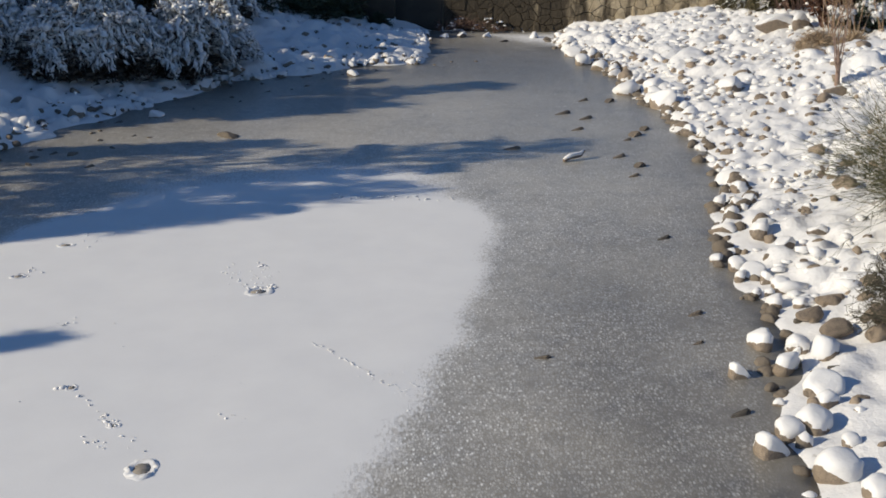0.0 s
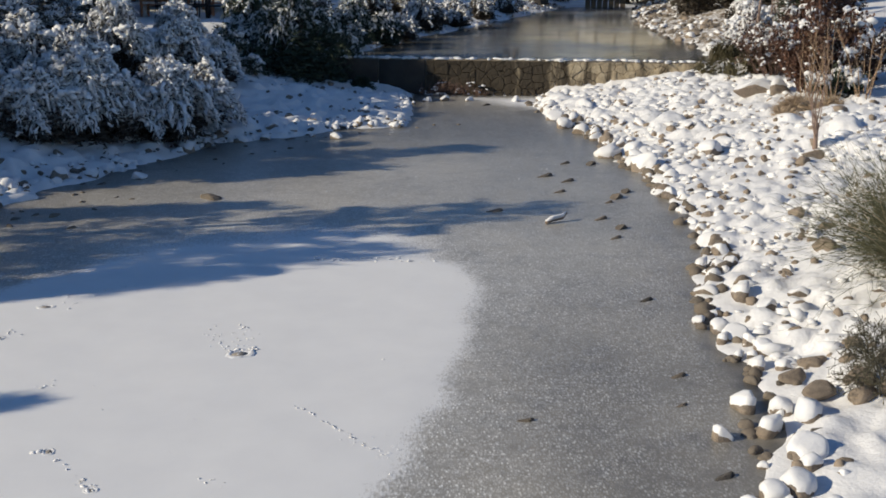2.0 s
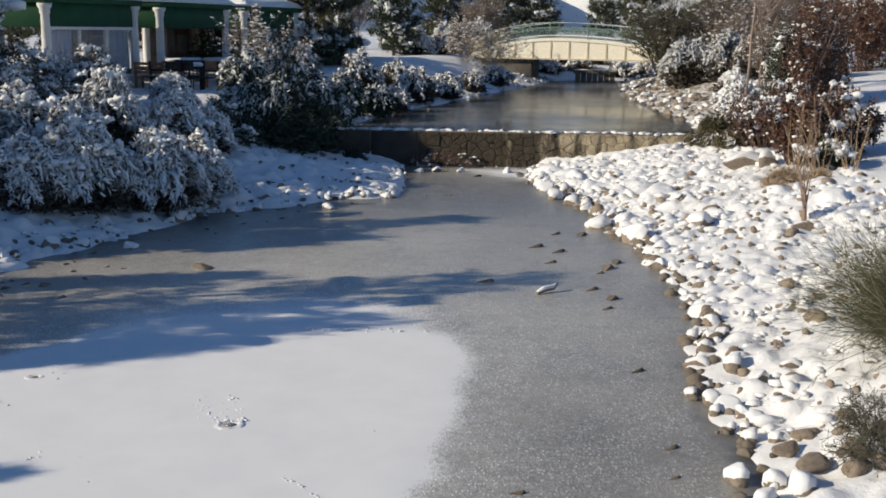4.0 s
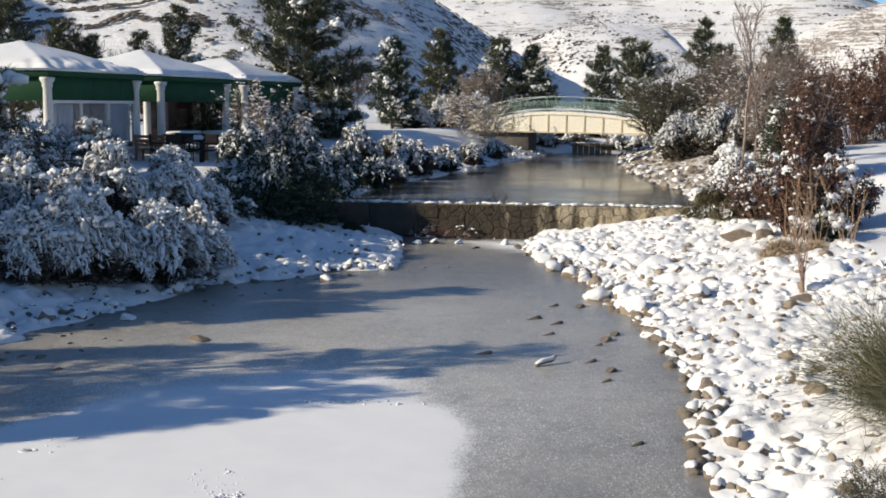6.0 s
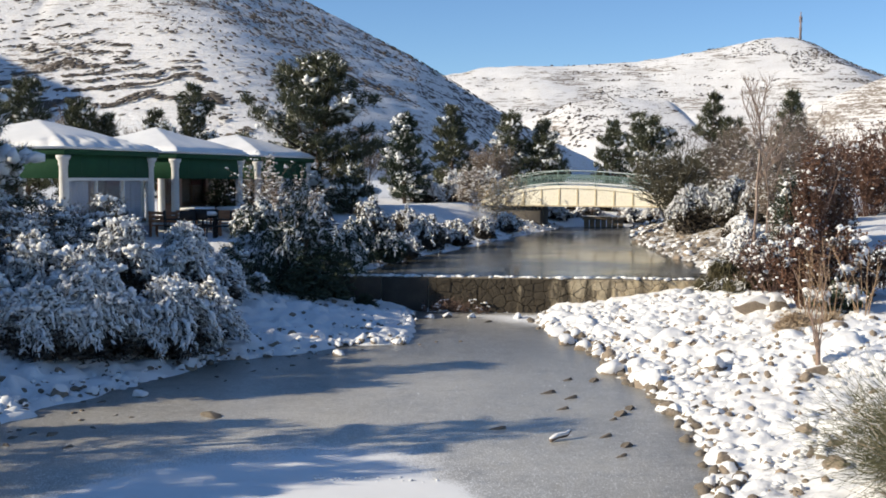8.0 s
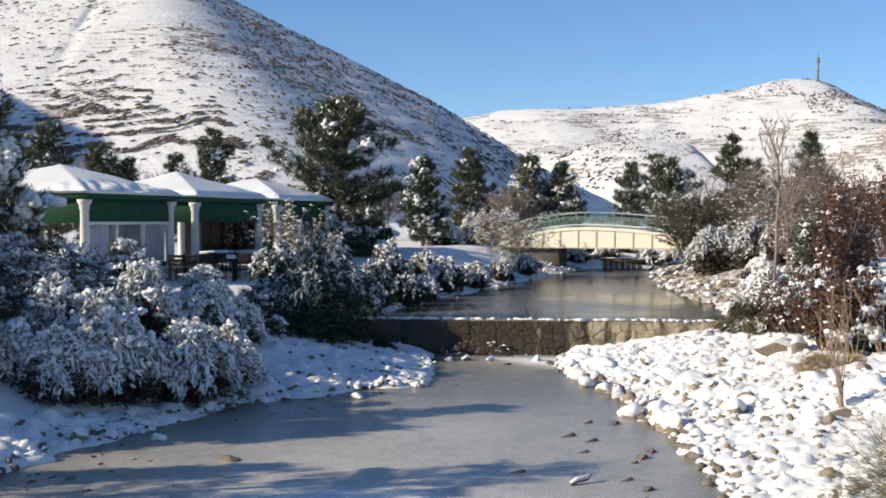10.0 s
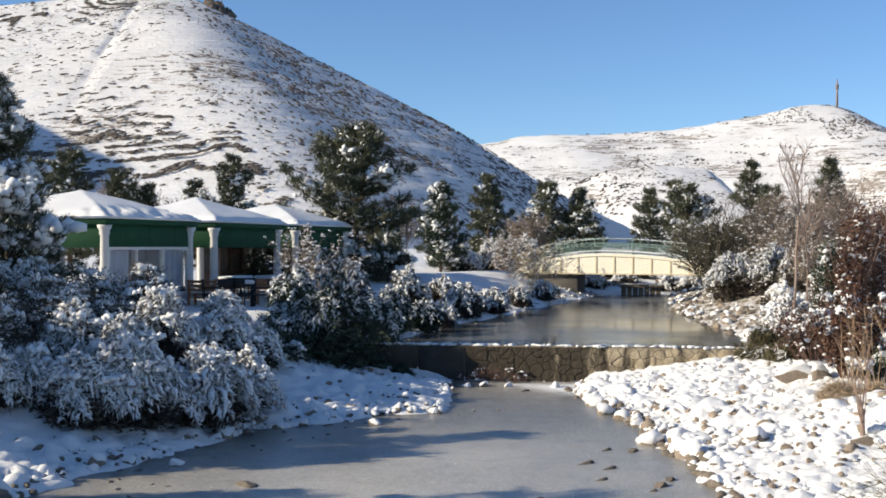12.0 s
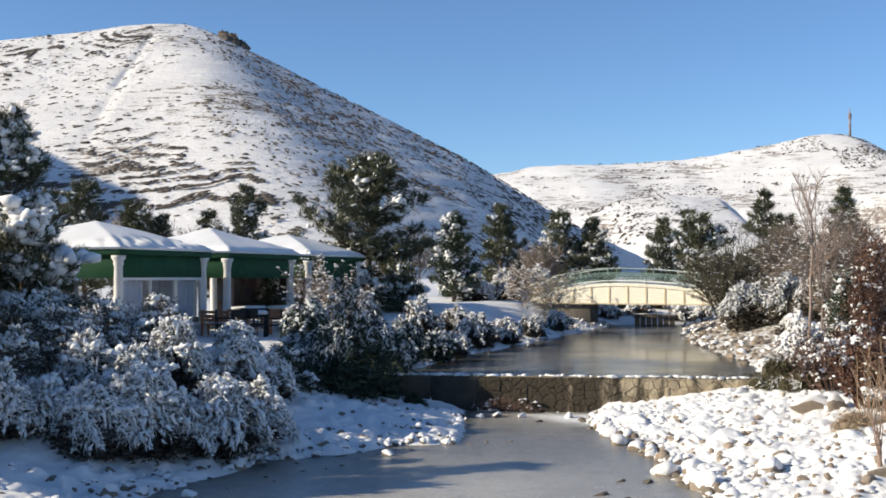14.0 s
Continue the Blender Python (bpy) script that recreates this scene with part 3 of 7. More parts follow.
def build_ice():
    xs = lines((-7.2, 4.6, 0.09), ends=[-9, -8])
    ys = lines((4.5, 14, 0.09), (14, 27.7, 0.14), (1.2, 4.5, 0.14), (-14, 1.2, 1.0))
    X, Y = np.meshgrid(xs, ys)
    patch = [(-4.8, 4.2), (-4.2, 2.6), (-3.2, 1.9), (-2.1, 2.1), (-1.2, 3.2), (-0.35, 5.5), (-0.1, 6.1), (0.08, 6.7), (0.36, 7.85), (0.72, 9.45), (0.95, 10.85), (0.85, 11.6), (0.5, 12.0),
             (0.2, 13.2), (-0.9, 13.6), (-1.9, 13.1), (-2.8, 12.6), (-3.4, 11.7), (-3.9, 10.9), (-4.1, 10.0), (-4.3, 8.5)]
    d = signed_distance(X, Y, patch) + 0.07 * vnoise(X, Y, 0.8, 5) + 0.06 * vnoise(X, Y, 0.28, 6)
    d = np.minimum(d, signed_distance(X, Y, [(2.1, 26.3), (2.6, 25.5), (3.3, 24.6), (3.7, 25.6), (3.9, 26.6)]) + 0.1 * vnoise(X, Y, 0.5, 15))
    soft = 0.30 + 0.8 * smooth(11.5, 13.0, Y)
    snow = np.clip(0.5 - d / soft * 0.5, 0, 1)
    shore = -signed_distance(X, Y, LOWER)
    frost = np.clip(0.55 + 0.5 * np.exp(-np.maximum(d, 0) / 1.2) - 0.06 * smooth(11, 17, Y), 0, 1) * smooth(0.0, 0.35, shore)
    frost *= 1 - 0.30 * smooth(9.5, 6.5, Y) * smooth(0.2, 1.2, X)
    frost *= 1 - 0.45 * np.exp(-((X - 1.3) ** 2 + (Y - 9.2) ** 2) / 0.6)
    z = 0.012 * snow + 0.004 * vnoise(X, Y, 0.5, 12)
    ob = structure("lower_pond_ice", grid_mesh(xs, ys, z), ICE, "frozen grey pond with frost grains and a sheet of snow", "ice")
    dust = 0.55 * np.exp(-np.maximum(d, 0) / 0.75) + 0.66 * np.exp(-(((X + 1.2) / 3.8) ** 2 + ((Y - 15.8) / 3.2) ** 2)) * (0.8 + 0.5 * fractal(X, Y, 1.3, 3, 19))
    dust = np.clip(dust * smooth(0.1, 0.8, shore), 0, 0.75)
    wet = np.exp(-np.maximum(shore, 0) / 0.13) * (d > 0.1)
    clear = np.clip(0.75 * smooth(17.5, 22.5, Y + 0.55 * (X - 1.0) + 1.2 * vnoise(X, Y, 2.5, 17)) + 0.62 * np.exp(-np.maximum(shore, 0) / 1.3) * (d > 0.1) * (X < 0.8) + 0.42 * smooth(12.5, 7.0, Y) * smooth(0.5, 1.7, X) * (0.9 + 0.4 * vnoise(X, Y, 1.1, 27)), 0, 0.85)
    for name, v in (("snow", snow), ("frost", frost), ("wet", wet), ("clear", clear), ("dust", dust)):
        ob.data.attributes.new(name, "FLOAT", "POINT").data.foreach_set("value", v.ravel().astype(np.float32))
    xs, ys = lines((-3, 14, 0.5)), lines((26.1, 58, 0.5))
    X, Y = np.meshgrid(xs, ys)
    edge = behind_dam(X, Y)
    geo = grid_mesh(xs, ys, np.full(X.shape, UPPER_LEVEL))
    geo.v[0][:, 1] += np.maximum(0.12 - edge, 0).ravel()
    structure("upper_pond_ice", geo, UPPER_ICE, "smooth dark olive-grey ice of the upper pond", "ice")


def build_hill(name, label, xs, ys, height, seed, rough=1.6, cover=None):
    X, Y = np.meshgrid(xs, ys)
    z = height(X, Y)
    z = z + rough * fractal(X, Y, 38, 5, seed) + 0.25 * rough * np.abs(((z / 5.5 + 0.4 * vnoise(X, Y, 30, seed + 2)) % 1.0) - 0.3)
    ob = structure(name, grid_mesh(xs, ys, z), cover or HILL, label, "hill")
    return X, Y, z


def soft_min(a, b, k):
    h = np.clip(0.5 + 0.5 * (b - a) / k, 0, 1)
    return b * (1 - h) + a * h - k * h * (1 - h)


TRAIL_Y, TRAIL_X = (292, 302, 321, 342, 362, 382), (-94.5, -95.8, -97.6, -99.6, -100.9, -101.7)


def left_hill(x, y):
    fall = 0.5 * (x + 97) + 0.1 * np.clip(x - 8, 0, 45)
    sunny = 96.0 + 0.11 * (x + 97) + 0.545 * (y - 400)
    shady = 98.9 - fall + 0.295 * (y - 400)
    front = soft_min(sunny, shady, 9.0)
    wide = 1.6 + 0.9 * vnoise(x * 0, y, 11, 7) ** 2 + 0.03 * np.maximum(345 - y, 0)
    worn = (0.62 + 0.34 * vnoise(x, y, 9, 9)) * smooth(280, 300, y) * smooth(396, 378, y)
    front = front - worn * np.exp(-((x - np.interp(y, TRAIL_Y, TRAIL_X) - 0.5 * vnoise(x * 0, y, 16, 6)) / wide) ** 2)
    return np.maximum(soft_min(front, np.minimum(97.0 + 0.11 * (x + 97), 99.9 - fall) - 0.4 * (y - 400), 3.0), -5)


def crest_hill(points, depth, front, back):
    px, pz = [p[0] for p in points], [p[1] for p in points]

    def height(x, y):
        u = np.maximum(depth - y, 0)
        return np.maximum(np.interp(x, px, pz) - front * u - back * np.maximum(y - depth, 0), -5)
    return height


def bush_specks(name, label, hill, box, count, seed, size, keep, shape):
    """Low thorn bushes and ledges strewn over a hillside."""
    rng = np.random.default_rng(seed)
    x, y = rng.uniform(box[0], box[1], count), rng.uniform(box[2], box[3], count)
    z = hill(x, y)
    ok = (z > 4) & keep(x, y, z, rng)
    x, y, z = x[ok], y[ok], z[ok]
    s = rng.uniform(0.5, 1.0, (len(x), 1)) ** 2 * size
    s = s * np.array([shape]) * rng.uniform(0.6, 1.4, (len(x), 3))
    a = rng.normal(0, 0.28, len(x))
    loc = BALL_V[None] * (1 + 0.4 * rng.uniform(-1, 1, (len(x), len(BALL_V), 1))) * s[:, None]
    dx = loc[..., 0] * np.cos(a)[:, None] - loc[..., 1] * np.sin(a)[:, None]
    dy = loc[..., 0] * np.sin(a)[:, None] + loc[..., 1] * np.cos(a)[:, None]
    slope_x, slope_y = (hill(x + 1, y) - z)[:, None], (hill(x, y + 1) - z)[:, None]
    at = np.stack([x[:, None] + dx, y[:, None] + dy, z[:, None] + 0.3 + loc[..., 2] + dx * slope_x + dy * slope_y], -1)
    geo = Geo().add(at.reshape(-1, 3), (BALL_F[None] + (np.arange(len(x)) * len(BALL_V))[:, None, None]).reshape(-1, 3))
    structure(name, geo, HILL_BUSH, label, "bushes", kind="stuff")


HILL_BUSH = two_tone("thorn_bush", (0.065, 0.055, 0.049), (0.155, 0.128, 0.106), 0.5, 0.9, 0.5, 0.2)


def build_hills():
    build_hill("hill_near", "steep snowy hill with ledges of bare rock", lines((-330, -108, 2.0), (-108, -88, 0.6), (-88, 110, 2.0)), lines((190, 470, 2.0)), left_hill, 21)
    far = crest_hill([(-200, 78), (45, 86.5), (70, 91), (105, 94), (152, 95.3), (198, 98), (244, 106), (281, 114), (300, 117.6), (315, 119), (331, 119), (345, 114.5), (367, 103), (420, 84), (520, 60)], 900, 0.34, 0.3)
    build_hill("hill_far", "distant rounded snowy hill under a mast", lines((-150, 560, 5.0)), lines((560, 1000, 5.0)), far, 33, 2.5, FAR_HILL)
    mid = crest_hill([(20, 8), (60, 30), (95, 44), (120, 47), (150, 45), (160, 38), (172, 24), (200, 0)], 600, 0.3, 0.3)
    build_hill("hill_shoulder", "low snowy shoulder with a rocky rim", lines((10, 210, 3.0)), lines((440, 680, 3.0)), mid, 41, 2.0, FAR_HILL)
    side = crest_hill([(120, 0), (170, 25), (195, 39), (230, 52), (320, 70)], 500, 0.35, 0.2)
    build_hill("hill_side", "snowy slope banded with brown rock", lines((110, 330, 3.0)), lines((330, 560, 3.0)), side, 47, 2.5, SIDE_HILL)
    def west(x, y):
        top = np.interp(y, [150, 190, 207, 213, 218, 235, 262, 330, 420], [40, 85, 110, 114.5, 115.8, 114, 111, 104, 60])
        return np.maximum(top - 0.9 * np.maximum(x + 262, 0) - 0.15 * np.maximum(-262 - x, 0), -5)
    build_hill("hill_west", "steep snowy hill beside the valley", lines((-500, -130, 5.0)), lines((120, 420, 5.0)), west, 52, 2.0)

    def sunny(x, y):
        return 0.11 * (x + 97) + 0.545 * (y - 400) < -0.5 * (x + 97) + 0.295 * (y - 400) + 4 * vnoise(x, y, 25, 8)

    def shady(x, y, z, rng):
        edge = smooth(0, 26, 0.61 * (x + 97) + 0.25 * (y - 400))
        return ~sunny(x, y) & (rng.random(len(x)) < (0.16 + 0.38 * edge) * (1 + 0.7 * vnoise(x, y, 9, 5)))

    def ledges(x, y, z, rng):
        stripe = ((z / 3.9 + 1.7 * vnoise(x, y, 26, 3) + 0.6 * vnoise(x, y, 8, 4) - 0.035 * x) % 1.0) < 0.30
        belt = 1.1 * np.exp(-((z - 22 - 0.12 * (x + 70)) / 17) ** 2) * smooth(-150, -85, x) + 1.3 * np.exp(-((z - 82.5 - 0.16 * (x + 134)) / 4.6) ** 2) * smooth(-97, -107, x)
        strewn = rng.random(len(x)) < 0.022 * (1 + 0.8 * vnoise(x, y, 18, 12))
        return sunny(x, y) & (strewn | stripe & (rng.random(len(x)) < 0.05 + 0.8 * belt) & (vnoise(x, y, 14, 5) > -0.1 - 0.3 * belt))
    bush_specks("hill_bushes", "dark thorn bushes on the shaded hillside", left_hill, (-110, 90, 200, 402), 40000, 61, 0.31, shady, (2.7, 0.9, 0.85))
    bush_specks("hill_ledges", "broken ledges of brown rock across the sunny hillside", left_hill, (-170, -20, 215, 400), 100000, 62, 0.27, ledges, (4.2, 1.2, 0.85))
    def tufts(x, y, z, rng):
        return (x + 75.6) ** 2 / 20 + (y - 400.5) ** 2 / 8 < 1.0
    bush_specks("crest_thicket", "dark thicket below the top of the hill", left_hill, (-82, -68, 394, 406), 700, 65, 1.7, tufts, (1.2, 1.0, 1.5))

    def rims(x, y, z, rng):
        stripe = ((z / 9.0 + 0.8 * vnoise(x, y, 90, 3) + 0.01 * x) % 1.0) < 0.28
        belt = np.exp(-((z - 66) / 5) ** 2) * smooth(105, 125, x) * smooth(225, 200, x) + smooth(262, 295, x) * smooth(78, 90, z)
        return (stripe & (rng.random(len(x)) < 0.45) | (rng.random(len(x)) < 0.5 * belt)) & (vnoise(x, y, 35, 5) > -0.3)

    def rim(x, y, z, rng):
        return (z > 14) & (rng.random(len(x)) < (0.25 + 0.65 * smooth(575, 598, y)) * smooth(70, 100, x) * (0.7 + 0.6 * vnoise(x, y, 13, 6)))
    bush_specks("far_ledges", "thin dark ledges along the distant hill", far, (40, 420, 700, 900), 20000, 63, 0.52, rims, (2.4, 1.0, 0.9))
    bush_specks("shoulder_ledges", "dark rocky rim of the low shoulder", mid, (50, 180, 520, 602), 11000, 64, 0.50, rim, (2.4, 1.0, 0.9))
    mast = thing("radio_mast", "thin red and white steel mast on the hilltop", "mast", (333.4, 900.0, 117.5))
    part("pole", Geo().tube([(0, 0, -3), (0, 0, 12), (0, 0, 23)], [1.1, 0.8, 0.35], 6), MAST_PAINT, mast)
    part("antenna", Geo().box(-1.3, 1.3, -0.4, 0.4, 14, 19, 0.2), MAST_PAINT, mast)
    part("antenna", Geo().box(-1.1, 1.1, -0.4, 0.4, 7, 10, 0.2), MAST_PAINT, mast)


BANK = plan_bank()
build_ground()
build_ice()
build_hills()


# ---- plants ----
def bend(start, way, length, steps, rng, droop=0.0, jitter=0.08):
    """Points of a limb that sets out along way and sags by droop."""
    p, w = [np.array(start, float)], np.array(way, float) / np.linalg.norm(way)
    for _ in range(steps):
        w = w + rng.normal(0, jitter, 3) + np.array([0, 0, -droop])
        w /= np.linalg.norm(w)
        p.append(p[-1] + w * length / steps)
    return np.array(p)


def build_pine(name, label, at, height, radius, seed, snow=0.3, tuft=0.27, foliage=NEEDLE, whorls=12, low=0.10, lean=0.0, needles=26, width=0.026, crown=0.8, pad=1.0, thin=1.0):
    """A pine: trunk, uneven whorls of limbs, tufts of needles at the ends of their branchlets, pads of snow on the loaded limbs."""
    rng = np.random.default_rng(seed)
    tree = thing(name, label, "tree", at)
    trunk = Geo().tube([(0, 0, -0.2), (lean * 0.3, 0, height * 0.35), (lean * 0.7, 0.03, height * 0.7), (lean, 0, height)],
                       [height * 0.020, height * 0.016, height * 0.010, 0.012], 7)
    limbs, leaf, load = Geo(), Geo(), Geo()
    spots, axes, heaps, sizes = [], [], [], []
    turn = rng.uniform(0, 6.283, 3)
    for k in range(whorls):
        u = low + (0.95 - low) * (k + rng.uniform(-0.35, 0.35)) / whorls
        count = 5 if u < 0.8 else 4
        for a in np.arange(count) * 6.283 / count + rng.uniform(0, 6.283):
            a += rng.normal(0, 0.3)
            lobe = 1 + 0.24 * math.sin(2 * a + turn[0] + 5 * u) + 0.18 * math.sin(3 * a + turn[1] - 8 * u)
            r = radius * min(1.0, 0.55 + 2.2 * (u - low)) * (1 - u) ** crown * lobe * rng.uniform(0.55, 1.15) + 0.5 * tuft
            pts = bend((lean * u, 0, height * u), (math.cos(a), math.sin(a), -0.10 + 0.85 * u + rng.normal(0, 0.16)), r, 6, rng, -0.045, 0.09)
            limbs.tube(pts, np.linspace(0.012 + 0.011 * r, 0.005, 7), 4)
            way = (pts[6] - pts[3]) / np.linalg.norm(pts[6] - pts[3])
            side = np.cross(way, (0, 0, 1.0))
            ends = [pts[6]]
            for j, f in enumerate(np.linspace(0.28, 0.97, max(2, round((1.5 + 1.6 * r / tuft * 0.5) * thin)))):
                i = min(5, int(f * 6))
                q = pts[i] + (pts[i + 1] - pts[i]) * (f * 6 - i)
                e = q + (0.5 * way + side * (1 if j % 2 else -1) * rng.uniform(0.4, 1.0) + np.array([0, 0, rng.uniform(-0.1, 0.45)])) * (0.35 * r * (1.15 - f) + 0.45 * tuft)
                limbs.tube([q, 0.5 * (q + e) + rng.normal(0, 0.02, 3), e], [0.008, 0.006, 0.004], 3)
                ends += [e, 0.45 * q + 0.55 * e + rng.normal(0, 0.3 * tuft, 3)]
            loaded = rng.random() < snow * (1.5 if math.sin(2 * a + turn[2] + 11 * u) > -0.2 else 0.15)
            for e in ends:
                spots.append(e)
                axes.append(0.55 * way + np.array([0, 0, 0.55]))
                if rng.random() < (0.62 if loaded else 0.035 * (snow > 0)):
                    for _ in range(rng.integers(3, 7) if loaded else 1):
                        g = pad * tuft * rng.uniform(0.20, 0.56) * (1.0 if loaded else 0.8)
                        heaps.append(e + rng.normal(0, 0.42, 3) * tuft * np.array([1, 1, 0.35]) * loaded + np.array([0, 0, 0.16 * tuft]))
                        sizes.append((g * rng.uniform(0.8, 1.3), g, g * rng.uniform(0.55, 0.95)))
    c, ax = np.repeat(np.array(spots), needles, 0), np.repeat(np.array(axes), needles, 0)
    d = rng.normal(0, 0.75, c.shape) + ax
    d *= (tuft * rng.uniform(0.65, 1.25, len(d)) / np.linalg.norm(d, axis=1))[:, None]
    c = c + rng.normal(0, 0.22 * tuft, c.shape)
    leaf.needles(c, c + d, width, rng)
    if heaps:
        load.heaps(np.array(heaps), np.array(sizes), rng, 2, (BALL_V, BALL_F))
        few = rng.random(len(c)) < 0.02 + 0.14 * snow
        load.blades(c[few] + np.array([0, 0, 0.03]), (c + d)[few] + np.array([0, 0, 0.02]), width * 1.8, rng)
    part("trunk", trunk, BARK, tree)
    part("branchwork", limbs, BARK, tree)
    part("crown", leaf, foliage, tree, shade=False)
    if heaps:
        part("snow_load", load, SNOW, tree, "clumps of snow")
    return tree


def build_drooping_shrub(name, label, at, w, d, h, seed, sprays=150, foliage=SHRUB_LEAF, snow=1.0, leaf=0.115, wide=0.021, per=18, lump=0.072, hang=0.9):
    """A mound of sprays that hang outwards, dark leaves below and leaves coated with snow above."""
    rng = np.random.default_rng(seed)
    bush = thing(name, label, "shrub", at)
    wood, leaves, white = Geo(), Geo(), Geo()
    n = int(sprays * 2.6)
    groups = max(9, int(sprays / 8))
    a, e = rng.uniform(0, 6.283, groups), np.arcsin(rng.uniform(0.04, 1.0, groups))
    aim = np.stack([np.cos(a) * np.cos(e), np.sin(a) * np.cos(e), np.sin(e)], 1)
    heart = aim * (0.80 + rng.uniform(-0.20, 0.16, groups))[:, None] * np.array([w / 2, d / 2, h * 1.08])
    size = 0.62 * math.sqrt(w * d / groups) * rng.uniform(0.7, 1.25, groups)
    g = rng.integers(0, groups, n)
    out = rng.normal(0, 1, (n, 3)) + 0.5 * aim[g] + np.array([0, 0, 0.35])
    out /= np.linalg.norm(out, axis=1)[:, None]
    loose = rng.random(n) < 0.22
    stray = rng.normal(0, 1, (n, 3)) + np.array([0, 0, 0.5])
    stray /= np.linalg.norm(stray, axis=1)[:, None]
    hub = heart[g] + out * size[g][:, None] * np.array([1, 1, 0.8]) * rng.uniform(0.75, 1.05, (n, 1))
    hub[loose] = (stray * np.array([w / 2, d / 2, h]) * rng.uniform(0.75, 1.08, (n, 1)))[loose]
    hub[:, 2] = np.maximum(np.abs(hub[:, 2]), 0.06)
    for k in range(0, n, 9):
        wood.tube(bend((hub[k, 0] * 0.2, hub[k, 1] * 0.2, -0.05), (hub[k, 0], hub[k, 1], h), np.linalg.norm(hub[k]) * 1.1, 5, rng, 0.05, 0.06), np.linspace(0.014, 0.004, 6), 3)

    def spray(p, o, count, length, thick, down, lift):
        c = np.repeat(p, count, 0) + rng.normal(0, 0.05, (len(p) * count, 3))
        v = np.repeat(o, count, 0) * np.array([0.65, 0.65, 0.25]) + rng.normal(0, 0.55, (len(c), 3)) + np.array([0, 0, -down])
        v *= (length * rng.uniform(0.55, 1.35, len(c)) / np.linalg.norm(v, axis=1))[:, None]
        c[:, 2] = np.maximum(c[:, 2] + lift, 0.10)
        return c, c + v * np.where(c[:, 2:3] + v[:, 2:3] < 0.02, 0.4, 1.0), thick

    for geo, p, o, k, lift, down, t in ((leaves, hub, out, per, 0.0, hang, wide), (leaves, 0.5 * (hub + heart[g]), out, max(4, per // 2), 0.0, 0.4, wide * 1.6)):
        geo.needles(*spray(p, o, k, leaf, t, down, lift)[:2], t * 1.4, rng)
    leaves.blobs(heart, np.stack([size, size, size * 0.8], 1) * 0.72, rng, 0.35)
    top = rng.random(n) < 1.15 * snow * smooth(-0.35 - 0.6 * (snow >= 1), 0.45 - 0.3 * (snow >= 1), out[:, 2])
    if top.any():
        b, t, _ = spray(hub[top], out[top], max(3, int(per * (0.8 if snow < 1 else 1.05))), leaf * 0.95, wide, hang * (0.75 if snow < 1 else 1.0), 0.045)
        white.blades(b, t, wide * (2.4 if snow < 1 else 2.9), rng, 0.015)
        pick = top & (rng.random(n) < 0.42)
        m = int(pick.sum())
        q = lump * rng.uniform(0.5, 1.5, m)
        white.lumps(hub[pick] + np.array([0, 0, 0.04]), np.stack([q * 1.35, q * 1.25, q * 1.0], 1), rng, 3)
    if snow >= 1:
        up = aim[:, 2] > 0.25
        q = (size * rng.uniform(0.35, 0.75, groups))[up]
        white.lumps(heart[up] + aim[up] * 0.55 * size[up][:, None] + np.array([0, 0, 0.35]) * size[up][:, None], np.stack([q, q, q * 0.8], 1) * 0.85, rng, 14)
    part("branchwork", wood, BARK, bush)
    part("foliage", leaves, foliage, bush, shade=False)
    part("snow_load", white, SNOW, bush, "snow coating the drooping leaves")
    return bush


